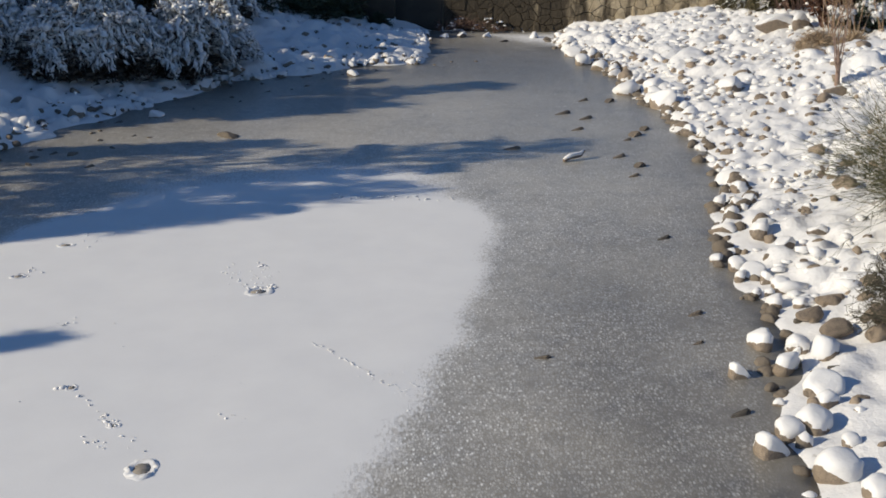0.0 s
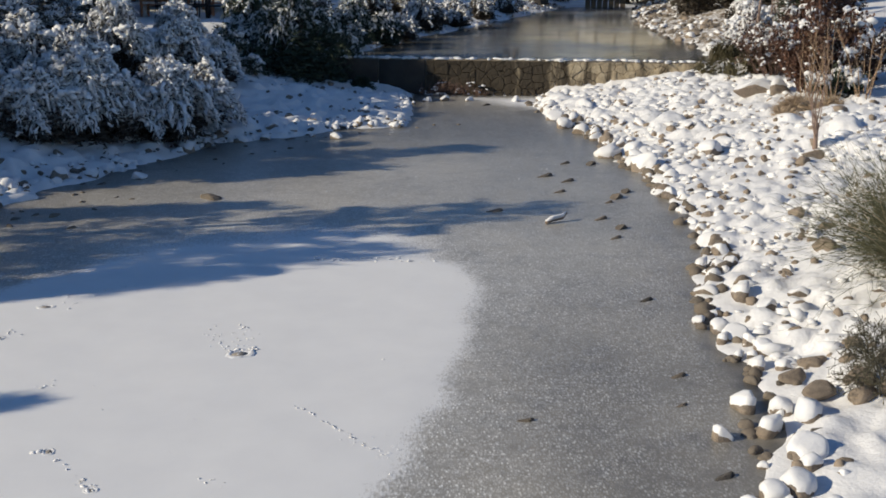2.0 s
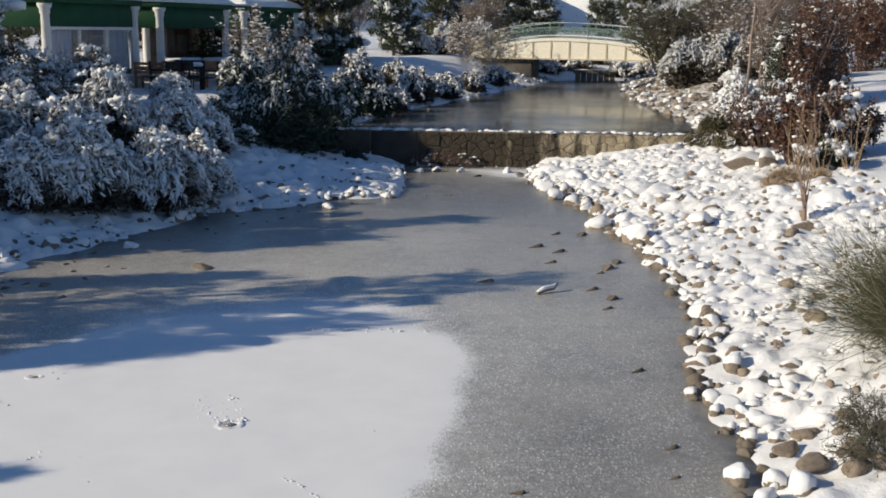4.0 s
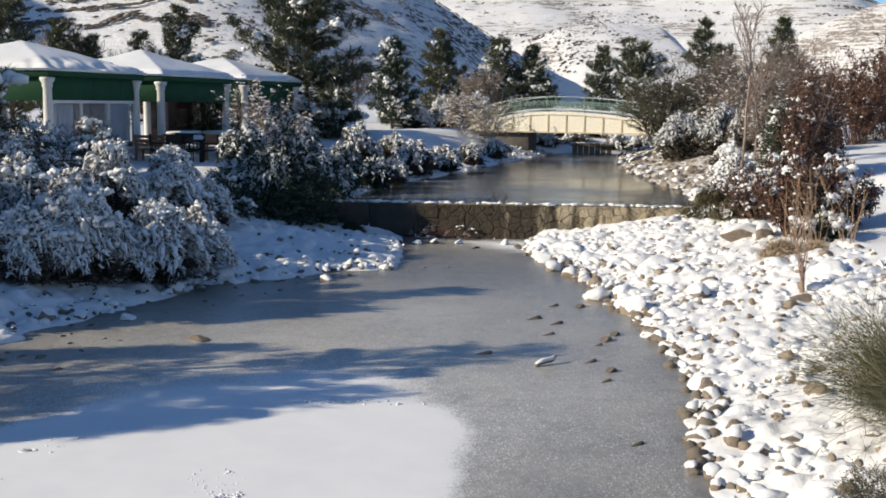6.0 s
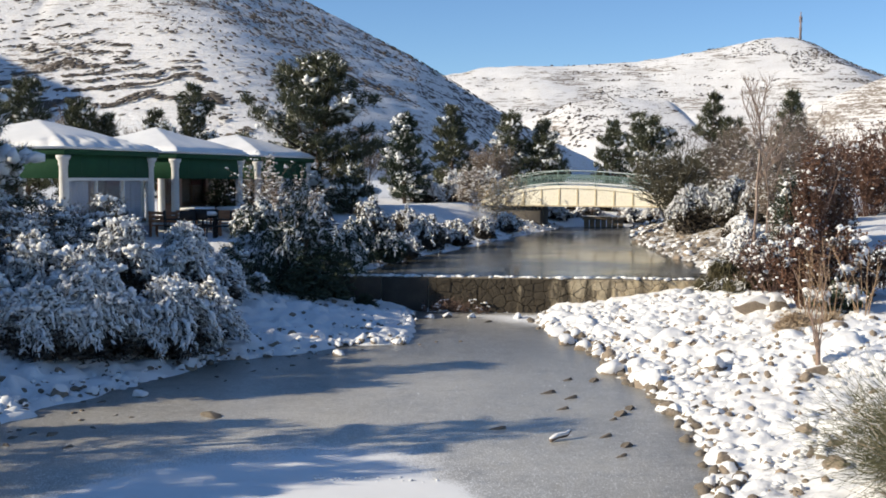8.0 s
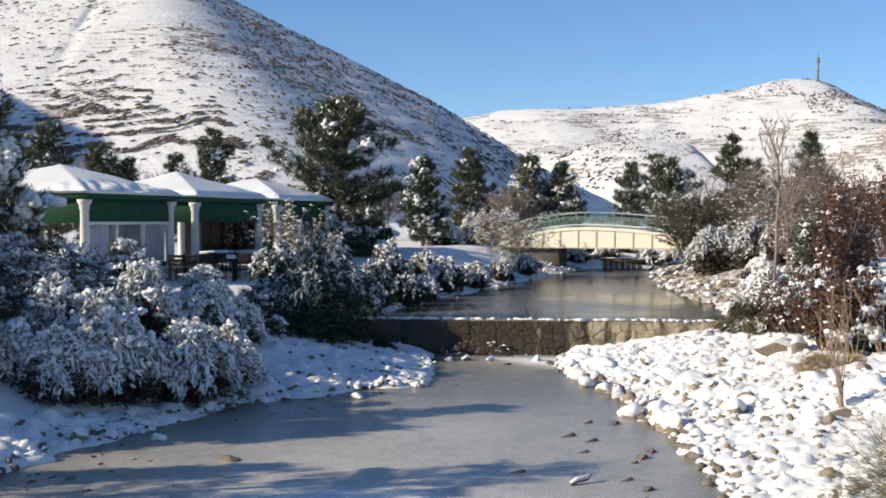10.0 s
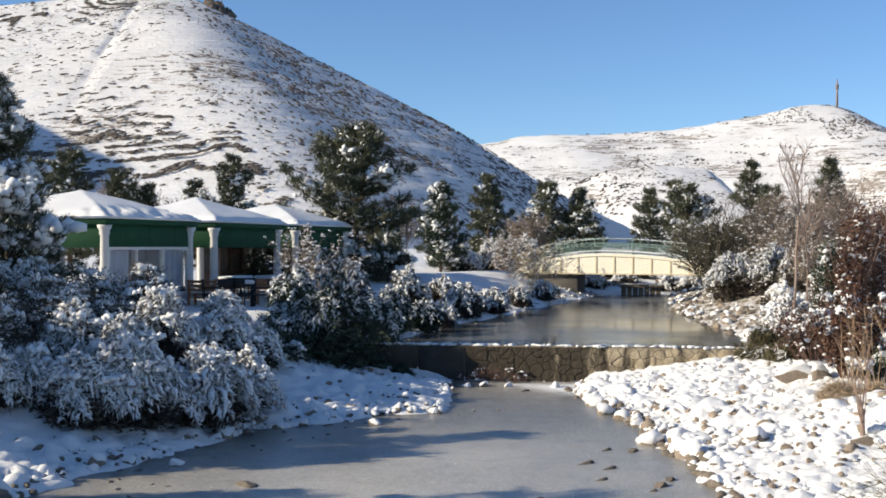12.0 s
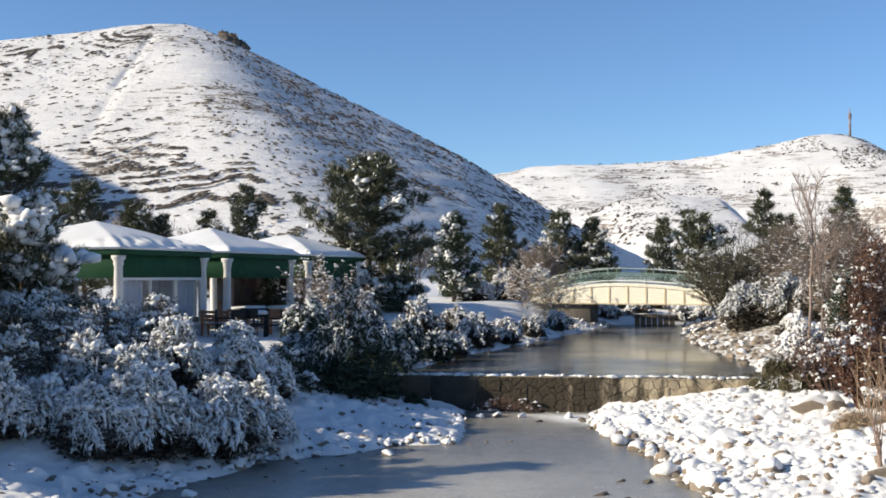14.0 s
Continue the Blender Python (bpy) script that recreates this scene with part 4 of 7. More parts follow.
def build_arching_shrub(name, label, at, w, d, h, seed, arches=110, foliage=SHRUB_LEAF, snow=1.0, leaf=0.13, wide=0.015, sag=0.75, inner=SHADE_LEAF, strand=0.032, fill=1400, tall=0.0, per=44):
    """A fountain of branches that rise from the middle and arch over, snow lying in strands along them and on their hanging leaves."""
    rng = np.random.default_rng(seed)
    bush = thing(name, label, "shrub", at)
    wood, leaves, dark, white = Geo(), Geo(), Geo(), Geo()
    lean = rng.normal(0, 0.06, 2) * w
    knots = rng.uniform(0, 6.283, 9)
    reach = rng.uniform(0.72, 1.12, 9)
    b0, b1, w0, w1 = [], [], [], []
    for k in range(arches):
        a = knots[k % 9] + rng.normal(0, 0.27)
        q = rng.uniform(0.12, 1.0) ** 0.75 * reach[k % 9]
        peak = h * (1.02 - (0.62 - tall) * q * q) * rng.uniform(0.62, 1.06) * (0.85 + 0.15 * reach[k % 9])
        drop = sag * peak * (0.25 + 0.75 * q) * rng.uniform(0.8, 1.15)
        s = np.linspace(0, 1, 11)
        flat = (0.10 + 0.90 * s ** 0.95) * q
        z = np.where(s < 0.62, peak * (1 - (1 - s / 0.62) ** 2), peak - drop * (np.maximum(s - 0.62, 0) / 0.38) ** 1.7)
        turn = a + rng.normal(0, 0.22) * s
        pts = np.stack([np.cos(turn) * flat * w / 2 + lean[0] * s, np.sin(turn) * flat * d / 2 + lean[1] * s, np.maximum(z, 0.05)], 1)
        pts[1:] += rng.normal(0, 0.02, (10, 3))
        if k % 2 == 0:
            wood.tube(pts[::2], np.linspace(0.012, 0.003, 6), 3)
        u = rng.uniform(0.36, 1.0, per)
        i = np.minimum((u * 10).astype(int), 9)
        p = pts[i] + (pts[i + 1] - pts[i]) * (u * 10 - i)[:, None]
        way = pts[i + 1] - pts[i]
        way /= np.linalg.norm(way, axis=1)[:, None] + 1e-9
        v = 0.55 * way + rng.normal(0, 0.42, (per, 3)) + np.array([0, 0, -0.62 * sag])
        v *= (leaf * rng.uniform(0.6, 1.3, per) / np.linalg.norm(v, axis=1))[:, None]
        p = p + rng.normal(0, 0.022, p.shape)
        b0.append(p)
        b1.append(p + v)
        if rng.random() < (0.35 + 0.65 * snow) * (snow > 0):
            at0 = rng.uniform(0.30, 0.55)
            while at0 < 0.97:
                at1 = min(1.0, at0 + rng.uniform(0.08, 0.26) * (0.35 + 0.65 * snow))
                t = np.linspace(at0, at1, 5)
                j = np.minimum((t * 10).astype(int), 9)
                g = strand * rng.uniform(0.45, 1.15) * (0.55 + 0.45 * snow)
                line = pts[j] + (pts[j + 1] - pts[j]) * (t * 10 - j)[:, None] + rng.normal(0, 0.045, (1, 3)) + rng.normal(0, 0.020, (5, 3)) + np.array([0, 0, 0.45 * g])
                white.tube(line, g * np.array([0.35, 0.95, 1.1, 0.85, 0.25]) * rng.uniform(0.75, 1.25, 5), 5, 0.75)
                at0 = at1 - 0.06 * snow + rng.uniform(0.0, 0.10) + 0.30 * rng.random() * (1 - snow)
            hung = rng.random(per) < 0.62 * snow
            w0.append(p[hung] + np.array([0, 0, 0.018]))
            w1.append((p + v)[hung] + np.array([0, 0, 0.014]))
    leaves.needles(np.concatenate(b0), np.concatenate(b1), wide, rng)
    # inner leaves; the default colour carries the shade of the shrub's middle
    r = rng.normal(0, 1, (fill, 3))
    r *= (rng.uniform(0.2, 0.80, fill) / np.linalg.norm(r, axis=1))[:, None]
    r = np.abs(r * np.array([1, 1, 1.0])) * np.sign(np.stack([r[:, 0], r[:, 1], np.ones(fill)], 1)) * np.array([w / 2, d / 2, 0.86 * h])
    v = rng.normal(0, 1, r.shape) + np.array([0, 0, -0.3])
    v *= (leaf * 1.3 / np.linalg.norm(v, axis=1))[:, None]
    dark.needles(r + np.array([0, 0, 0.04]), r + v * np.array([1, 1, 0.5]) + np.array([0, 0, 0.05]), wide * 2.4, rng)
    if w0:
        white.blades(np.concatenate(w0), np.concatenate(w1), wide * 2.3, rng, 0.008)
        c = np.concatenate(w0)
        c = c[rng.random(len(c)) < 0.065 * snow]
        g = strand * rng.uniform(0.5, 1.5, (len(c), 1))
        white.blobs(c + rng.normal(0, 0.02, c.shape), g * rng.uniform(0.7, 1.4, (len(c), 3)) * np.array([1, 1, 0.7]), rng, 0.35)
    if snow >= 0.9:
        m = max(4, int(arches / 15))
        a, q = rng.uniform(0, 6.283, m), rng.uniform(0, 0.75, m) ** 0.6
        top = np.stack([np.cos(a) * q * w / 2 * 0.8 + lean[0] * 0.6, np.sin(a) * q * d / 2 * 0.8 + lean[1] * 0.6, h * (0.98 - 0.50 * q * q)], 1)
        g = rng.uniform(0.07, 0.17, m) * min(1.0, w / 1.6)
        white.heaps(np.repeat(top, 7, 0) + rng.normal(0, 0.75, (7 * m, 3)) * np.repeat(g, 7)[:, None] * np.array([1, 1, 0.4]), np.repeat(g, 7)[:, None] * rng.uniform(0.22, 0.55, (7 * m, 1)) * np.array([[1.1, 1, 0.75]]), rng, 2)
    part("branchwork", wood, BARK, bush)
    part("foliage", leaves, foliage, bush, shade=False)
    part("inner_foliage", dark, inner, bush, "inner twigs and leaves, coloured dark for inner shade", shade=False)["kind"] = "stuff"
    if white.v:
        part("snow_load", white, SNOW, bush, "strands of snow on the hanging branches")
    return bush


def build_stem_shrub(name, label, at, w, d, h, seed, stems=34, twigs=RUST_TWIG, foliage=RED_LEAF, leaves=1500, heaps=7, heap=0.20, leaf=0.075, crumbs=0.05):
    """Upright stems with loose clusters of small leaves; big drooping heaps of snow weigh down some of the tips."""
    rng = np.random.default_rng(seed)
    bush = thing(name, label, "shrub", at)
    wood, green, load = Geo(), Geo(), Geo()
    spots, tips = [], []
    for k in range(stems):
        a, q = rng.uniform(0, 6.283), rng.uniform(0, 1) ** 0.6
        foot = np.array([math.cos(a) * q * w * 0.16, math.sin(a) * q * d * 0.16, -0.04])
        tall = h * rng.uniform(0.55, 1.05) * (1 - 0.25 * q)
        pts = bend(foot, (math.cos(a) * q * 0.55 * w / h, math.sin(a) * q * 0.55 * d / h, 1), tall, 7, rng, 0.01, 0.07)
        wood.tube(pts, np.linspace(0.011, 0.004, 8), 4)
        tips.append(pts[7])
        for _ in range(4):
            i = rng.integers(2, 7)
            sub = bend(pts[i], pts[i + 1] - pts[i] + rng.normal(0, 0.09, 3), tall * rng.uniform(0.12, 0.3), 3, rng, 0.0, 0.1)
            wood.tube(sub, [0.005, 0.004, 0.003, 0.003], 3)
            spots += [sub[3], sub[2]]
        spots += [pts[5], pts[6], pts[7]]
    spots, tips = np.array(spots), np.array(tips)
    c = spots[rng.integers(0, len(spots), leaves)] + rng.normal(0, 0.045, (leaves, 3))
    v = rng.normal(0, 1, (leaves, 3)) + np.array([0, 0, -0.35])
    v *= (leaf * rng.uniform(0.6, 1.3, leaves) / np.linalg.norm(v, axis=1))[:, None]
    green.blades(c, c + v, leaf * 0.5, rng)
    n = int(crumbs * len(spots) * 4)
    g = rng.uniform(0.018, 0.05, n)
    load.blobs(spots[rng.integers(0, len(spots), n)] + np.array([0, 0, 0.02]), np.stack([g * 1.3, g, g * 0.7], 1), rng, 0.35)
    if heaps:
        t = tips[rng.permutation(len(tips))[:heaps]] * np.array([1, 1, 0.96])
        g = heap * rng.uniform(0.6, 1.15, len(t))
        load.heaps(np.repeat(t, 7, 0) + rng.normal(0, 0.55, (7 * len(t), 3)) * np.repeat(g, 7)[:, None] * np.array([1, 1, 0.55]), np.stack([g, g * 0.9, g * 0.62], 1).repeat(7, 0) * rng.uniform(0.4, 0.8, (7 * len(t), 1)), rng, 2)
        b = np.repeat(t, 40, 0) + rng.normal(0, 1, (len(t) * 40, 3)) * np.repeat(g, 40)[:, None] * np.array([0.6, 0.6, 0.2])
        green.blades(b, b + np.array([0, 0, -0.10]) + rng.normal(0, 0.05, b.shape), leaf * 0.6, rng)
        load.blades(b + np.array([0, 0, 0.02]), b + np.array([0, 0, -0.09]) + rng.normal(0, 0.04, b.shape), leaf * 0.55, rng)
    part("branchwork", wood, twigs, bush)
    part("foliage", green, foliage, bush, shade=False)
    part("snow_load", load, SNOW, bush, "drooping heaps of snow")
    return bush


def build_sapling(name, label, at, height, seed, whips=9, lean=(-0.25, -0.1)):
    """A short trunk that splits low into thin whips."""
    rng = np.random.default_rng(seed)
    tree = thing(name, label, "tree", at)
    trunk = bend((0, 0, -0.1), (-0.05, 0, 1), 0.52, 4, rng, 0.0, 0.03)
    part("trunk", Geo().tube(trunk, [0.055, 0.044, 0.038, 0.034, 0.030], 8), SAPLING_BARK, tree)
    fine = Geo()
    for k in range(whips):
        a = rng.uniform(0, 6.283)
        way = (math.cos(a) * 0.5 + lean[0], math.sin(a) * 0.4 + lean[1], 1.0)
        pts = bend(trunk[rng.integers(2, 5)], way, height * rng.uniform(0.45, 0.85), 7, rng, -0.02, 0.06)
        part("whip", Geo().tube(pts, np.linspace(0.011, 0.003, 8), 5), SAPLING_BARK, tree)
        for _ in range(4):
            i = rng.integers(1, 7)
            sub = bend(pts[i], pts[i + 1] - pts[i] + rng.normal(0, 0.07, 3), height * rng.uniform(0.1, 0.28), 3, rng, 0.0, 0.08)
            fine.tube(sub, [0.004, 0.003, 0.002, 0.002], 3)
    part("twig_mass", fine, SAPLING_BARK, tree)
    return tree


def build_bare_tree(name, label, at, height, spread, seed, stems=1, twigs=TWIG, levels=3, snow=0.0, thick=0.016, upright=0.55, category="tree", kids=5, fine=0.004, first=0.25):
    """Bare branches that fork again and again."""
    rng = np.random.default_rng(seed)
    tree = thing(name, label, category, at)
    big, small, load = [], Geo(), Geo()
    sc, ss = [], []

    def limb(p, way, length, r, level):
        pts = bend(p, way, length, 6 if level == 0 else 4, rng, -0.02 * upright, 0.10)
        if level == 0:
            big.append(Geo())
        (big[-1] if level == 0 else small).tube(pts, np.linspace(r, max(fine, r * 0.4), len(pts)), 6 if level == 0 else 3)
        if snow and rng.random() < snow:
            c = pts[rng.integers(2, 4)]
            g = rng.uniform(0.02, 0.07)
            sc.append(c + np.array([0, 0, 0.03]))
            ss.append((g * 1.5, g, g * 0.6))
        if level >= levels:
            return
        for _ in range(kids if level else kids + 3):
            u = rng.uniform(first if level == 0 else 0.15, 1.0)
            m = len(pts) - 1
            i = min(m - 1, int(u * m))
            q = pts[i] + (pts[i + 1] - pts[i]) * (u * m - i)
            w = (pts[i + 1] - pts[i]) / np.linalg.norm(pts[i + 1] - pts[i])
            side = rng.normal(0, 1, 3)
            side -= side @ w * w
            side /= np.linalg.norm(side)
            nw = w * upright + side * rng.uniform(0.45, 0.9) * spread + np.array([0, 0, 0.35 * upright])
            limb(q, nw, length * rng.uniform(0.32, 0.6) * (1.15 - 0.5 * u), r * 0.5, level + 1)

    for s in range(stems):
        a = rng.uniform(0, 6.283)
        off = 0.0 if stems == 1 else rng.uniform(0.02, 0.18)
        lean = 0.06 if stems == 1 else rng.uniform(0.1, 0.55) * spread
        limb((math.cos(a) * off, math.sin(a) * off, -0.1), (math.cos(a) * lean, math.sin(a) * lean, 1), height * rng.uniform(0.75, 1.0), thick * height * rng.uniform(0.6, 1.0), 0)
    for g in big:
        part("trunk" if stems == 1 else "stem", g, twigs, tree)
    part("twig_mass", small, twigs, tree)
    if sc:
        load.lumps(np.array(sc), np.array(ss), rng, 2)
        part("snow_load", load, SNOW, tree, "small caps of snow")
    return tree


def build_leafy_shrub(name, label, at, w, d, h, seed, foliage, count=2600, snow=60, leaf=0.07, wide=0.04, lump=0.10, stems=26, twigs=RUST_TWIG, clumps=26, low=0.22):
    """An upright leafy shrub in uneven clumps with lumps of snow on them."""
    rng = np.random.default_rng(seed)
    bush = thing(name, label, "shrub", at)
    wood, leaves, load = Geo(), Geo(), Geo()
    a, q = rng.uniform(0, 6.283, clumps), rng.uniform(0, 1, clumps) ** 0.5
    hubs = np.stack([np.cos(a) * q * w * 0.42, np.sin(a) * q * d * 0.42, h * rng.uniform(low, 0.92, clumps) * (1 - 0.35 * q ** 2)], 1)
    for c in hubs[:stems]:
        wood.tube(bend((c[0] * 0.25, c[1] * 0.25, -0.05), (c[0], c[1], h * 0.9), np.linalg.norm(c) * 1.25, 6, rng, 0.0, 0.07), np.linspace(0.014, 0.004, 7), 4)
    i = rng.integers(0, clumps, count)
    p = hubs[i] + rng.normal(0, 1, (count, 3)) * np.array([w, d, h]) * 0.085
    p[:, 2] = np.maximum(p[:, 2], 0.04)
    v = rng.normal(0, 1, (count, 3)) + np.array([0, 0, 0.25])
    v *= (leaf * rng.uniform(0.6, 1.4, count) / np.linalg.norm(v, axis=1))[:, None]
    leaves.blades(p, p + v, wide, rng)
    j = rng.integers(0, clumps, snow)
    c = hubs[j] + rng.normal(0, 1, (snow, 3)) * np.array([w, d, 0]) * 0.07 + np.array([0, 0, 0.075 * h])
    g = lump * rng.uniform(0.4, 1.3, snow)
    load.heaps(c + rng.normal(0, 0.35, c.shape) * g[:, None], np.stack([g * 0.75, g * 0.7, g * 0.62], 1), rng, 3, (BALL_V, BALL_F))
    w0 = rng.random(count) < 0.07 * (p[:, 2] > 0.15 * h)
    load.blades(p[w0] + np.array([0, 0, 0.02]), p[w0] + v[w0] * np.array([1, 1, 0.5]) + np.array([0, 0, 0.015]), wide * 1.5, rng)
    part("branchwork", wood, twigs, bush)
    part("foliage", leaves, foliage, bush, shade=False)
    part("snow_load", load, SNOW, bush, "lumps of snow")
    return bush


def build_broom(name, label, at, w, h, seed, stems=700):
    """A broom bush of thin green switches that spread and bow outwards."""
    rng = np.random.default_rng(seed)
    bush = thing(name, label, "shrub", at)
    geo, dry, load = Geo(), Geo(), Geo()
    for k in range(stems):
        a, q = rng.uniform(0, 6.283), rng.uniform(0, 1) ** 0.6
        root = np.array([math.cos(a), math.sin(a), 0]) * q * 0.30 * w
        way = (math.cos(a) * q * 1.15 + rng.normal(0, 0.25), math.sin(a) * q * 1.15 + rng.normal(0, 0.25), 0.80)
        pts = bend(root, way, h * rng.uniform(0.45, 1.15), 6, rng, 0.035, 0.19)
        (geo if k % 7 else dry).tube(pts, np.linspace(0.0032, 0.0014, 7), 3)
        for _ in range(7):
            i = rng.integers(2, 6)
            sub = bend(pts[i], pts[i + 1] - pts[i] + rng.normal(0, 0.16, 3), h * rng.uniform(0.10, 0.26), 2, rng, 0.02, 0.16)
            geo.tube(sub, np.linspace(0.0021, 0.0010, 3), 3)
    m = 22
    a, q = rng.uniform(0, 6.283, m), rng.uniform(0.2, 0.9, m)
    g = rng.uniform(0.02, 0.05, m)
    load.lumps(np.stack([np.cos(a) * q * w * 0.4, np.sin(a) * q * w * 0.4, h * rng.uniform(0.2, 0.7, m)], 1), np.stack([g * 1.5, g, g * 0.7], 1), rng, 5)
    part("brush", geo, BROOM, bush)
    part("dry_brush", dry, TAN_TWIG, bush)
    part("snow_load", load, SNOW, bush, "scraps of snow")
    return bush


# ---- stones ----
def stone_pair(seed, flat, melt, ball, cuts=9, thick=0.26):
    """A river stone of unit size, and the cap of snow that lies on its top and shaded side."""
    rng = np.random.default_rng(seed)
    v, faces = ball[0].copy(), ball[1]
    for _ in range(cuts):
        n = rng.normal(0, 1, 3)
        n /= np.linalg.norm(n)
        over = np.maximum(v @ n - rng.uniform(0.42, 0.9), 0)
        v -= 0.9 * over[:, None] * n
    v *= 1 + 0.05 * np.sin(v @ rng.normal(0, 3, 3) + rng.uniform(0, 6))[:, None] + 0.03 * np.sin(v @ rng.normal(0, 7, 3))[:, None]
    v *= np.array([1.0, rng.uniform(0.7, 0.95), flat])
    axis = np.array([0.42, 0.34, 0.84])
    n = ball[0] @ axis / np.linalg.norm(axis)
    w1, w2 = rng.normal(0, 2.2, 3), rng.normal(0, 6.0, 3)
    s = smooth(0.0 + melt, 0.40 + melt, n + 0.20 * np.sin(ball[0] @ w1 + rng.uniform(0, 6)) + 0.06 * np.sin(ball[0] @ w2))
    cap = v * (0.92 + 0.14 * s)[:, None] + np.array([0.05, 0.03, thick]) * s[:, None] * (0.6 + 0.4 * n[:, None].clip(0, 1))
    cap += 0.02 * np.sin(ball[0] @ w2 + 1)[:, None] * ball[0] * s[:, None]
    return Geo().add(v, faces), Geo().add(cap, faces)


STONES = []
for _k in range(12):
    _shape = (300 + _k, (0.55, 0.72, 0.62, 0.8, 0.5, 0.68, 0.6, 0.9, 0.75, 0.75, 0.85, 0.8)[_k], (-0.35, 0.0, -0.1, 0.08, -0.45, -0.2, 0.0, 0.1, -0.3, -0.55, -0.5, -0.45)[_k])
    _more = {"cuts": 2, "thick": 0.36} if _k > 8 else {}
    _a, _b = stone_pair(*_shape, (BALL3_V, BALL3_F), **_more)
    STONES.append((*stone_pair(*_shape, (BALL_V, BALL_F) if _k % 2 else (BALL2_V, BALL2_F), **_more), _a.mesh("stone", ROCK), _a.mesh("stone", WET_ROCK), _b.mesh("snow_cap", SNOW)))


def place_stone(x, y, z, size, kind, turn, capped=True, wet=False, label="", sx=1.0, group=""):
    k = STONES[kind % len(STONES)]
    ob = new("stone", k[3] if wet else k[2])
    ob.matrix_basis = pose(x, y, z, 0, 0, turn) @ Matrix.Diagonal((size * sx, size, size, 1))
    tagged(ob, label or ("wet dark stone frozen into the ice" if not capped else "brown river stone capped with snow"), "stone", group)
    if capped:
        cap = new("snow_cap", k[4])
        cap.parent = ob
        cap["label"] = "cap of snow"
    return ob


def strew(geo_rock, geo_snow, x, y, z, size, kind, turn, capped=True):
    a, b = STONES[kind % len(STONES)][:2]
    c, s = math.cos(turn), math.sin(turn)
    R = np.array([[c, s, 0], [-s, c, 0], [0, 0, 1]]) * size
    geo_rock.add(a.v[0] @ R + [x, y, z], a.f[0])
    if capped:
        geo_snow.add(b.v[0] @ R + [x, y, z], b.f[0])


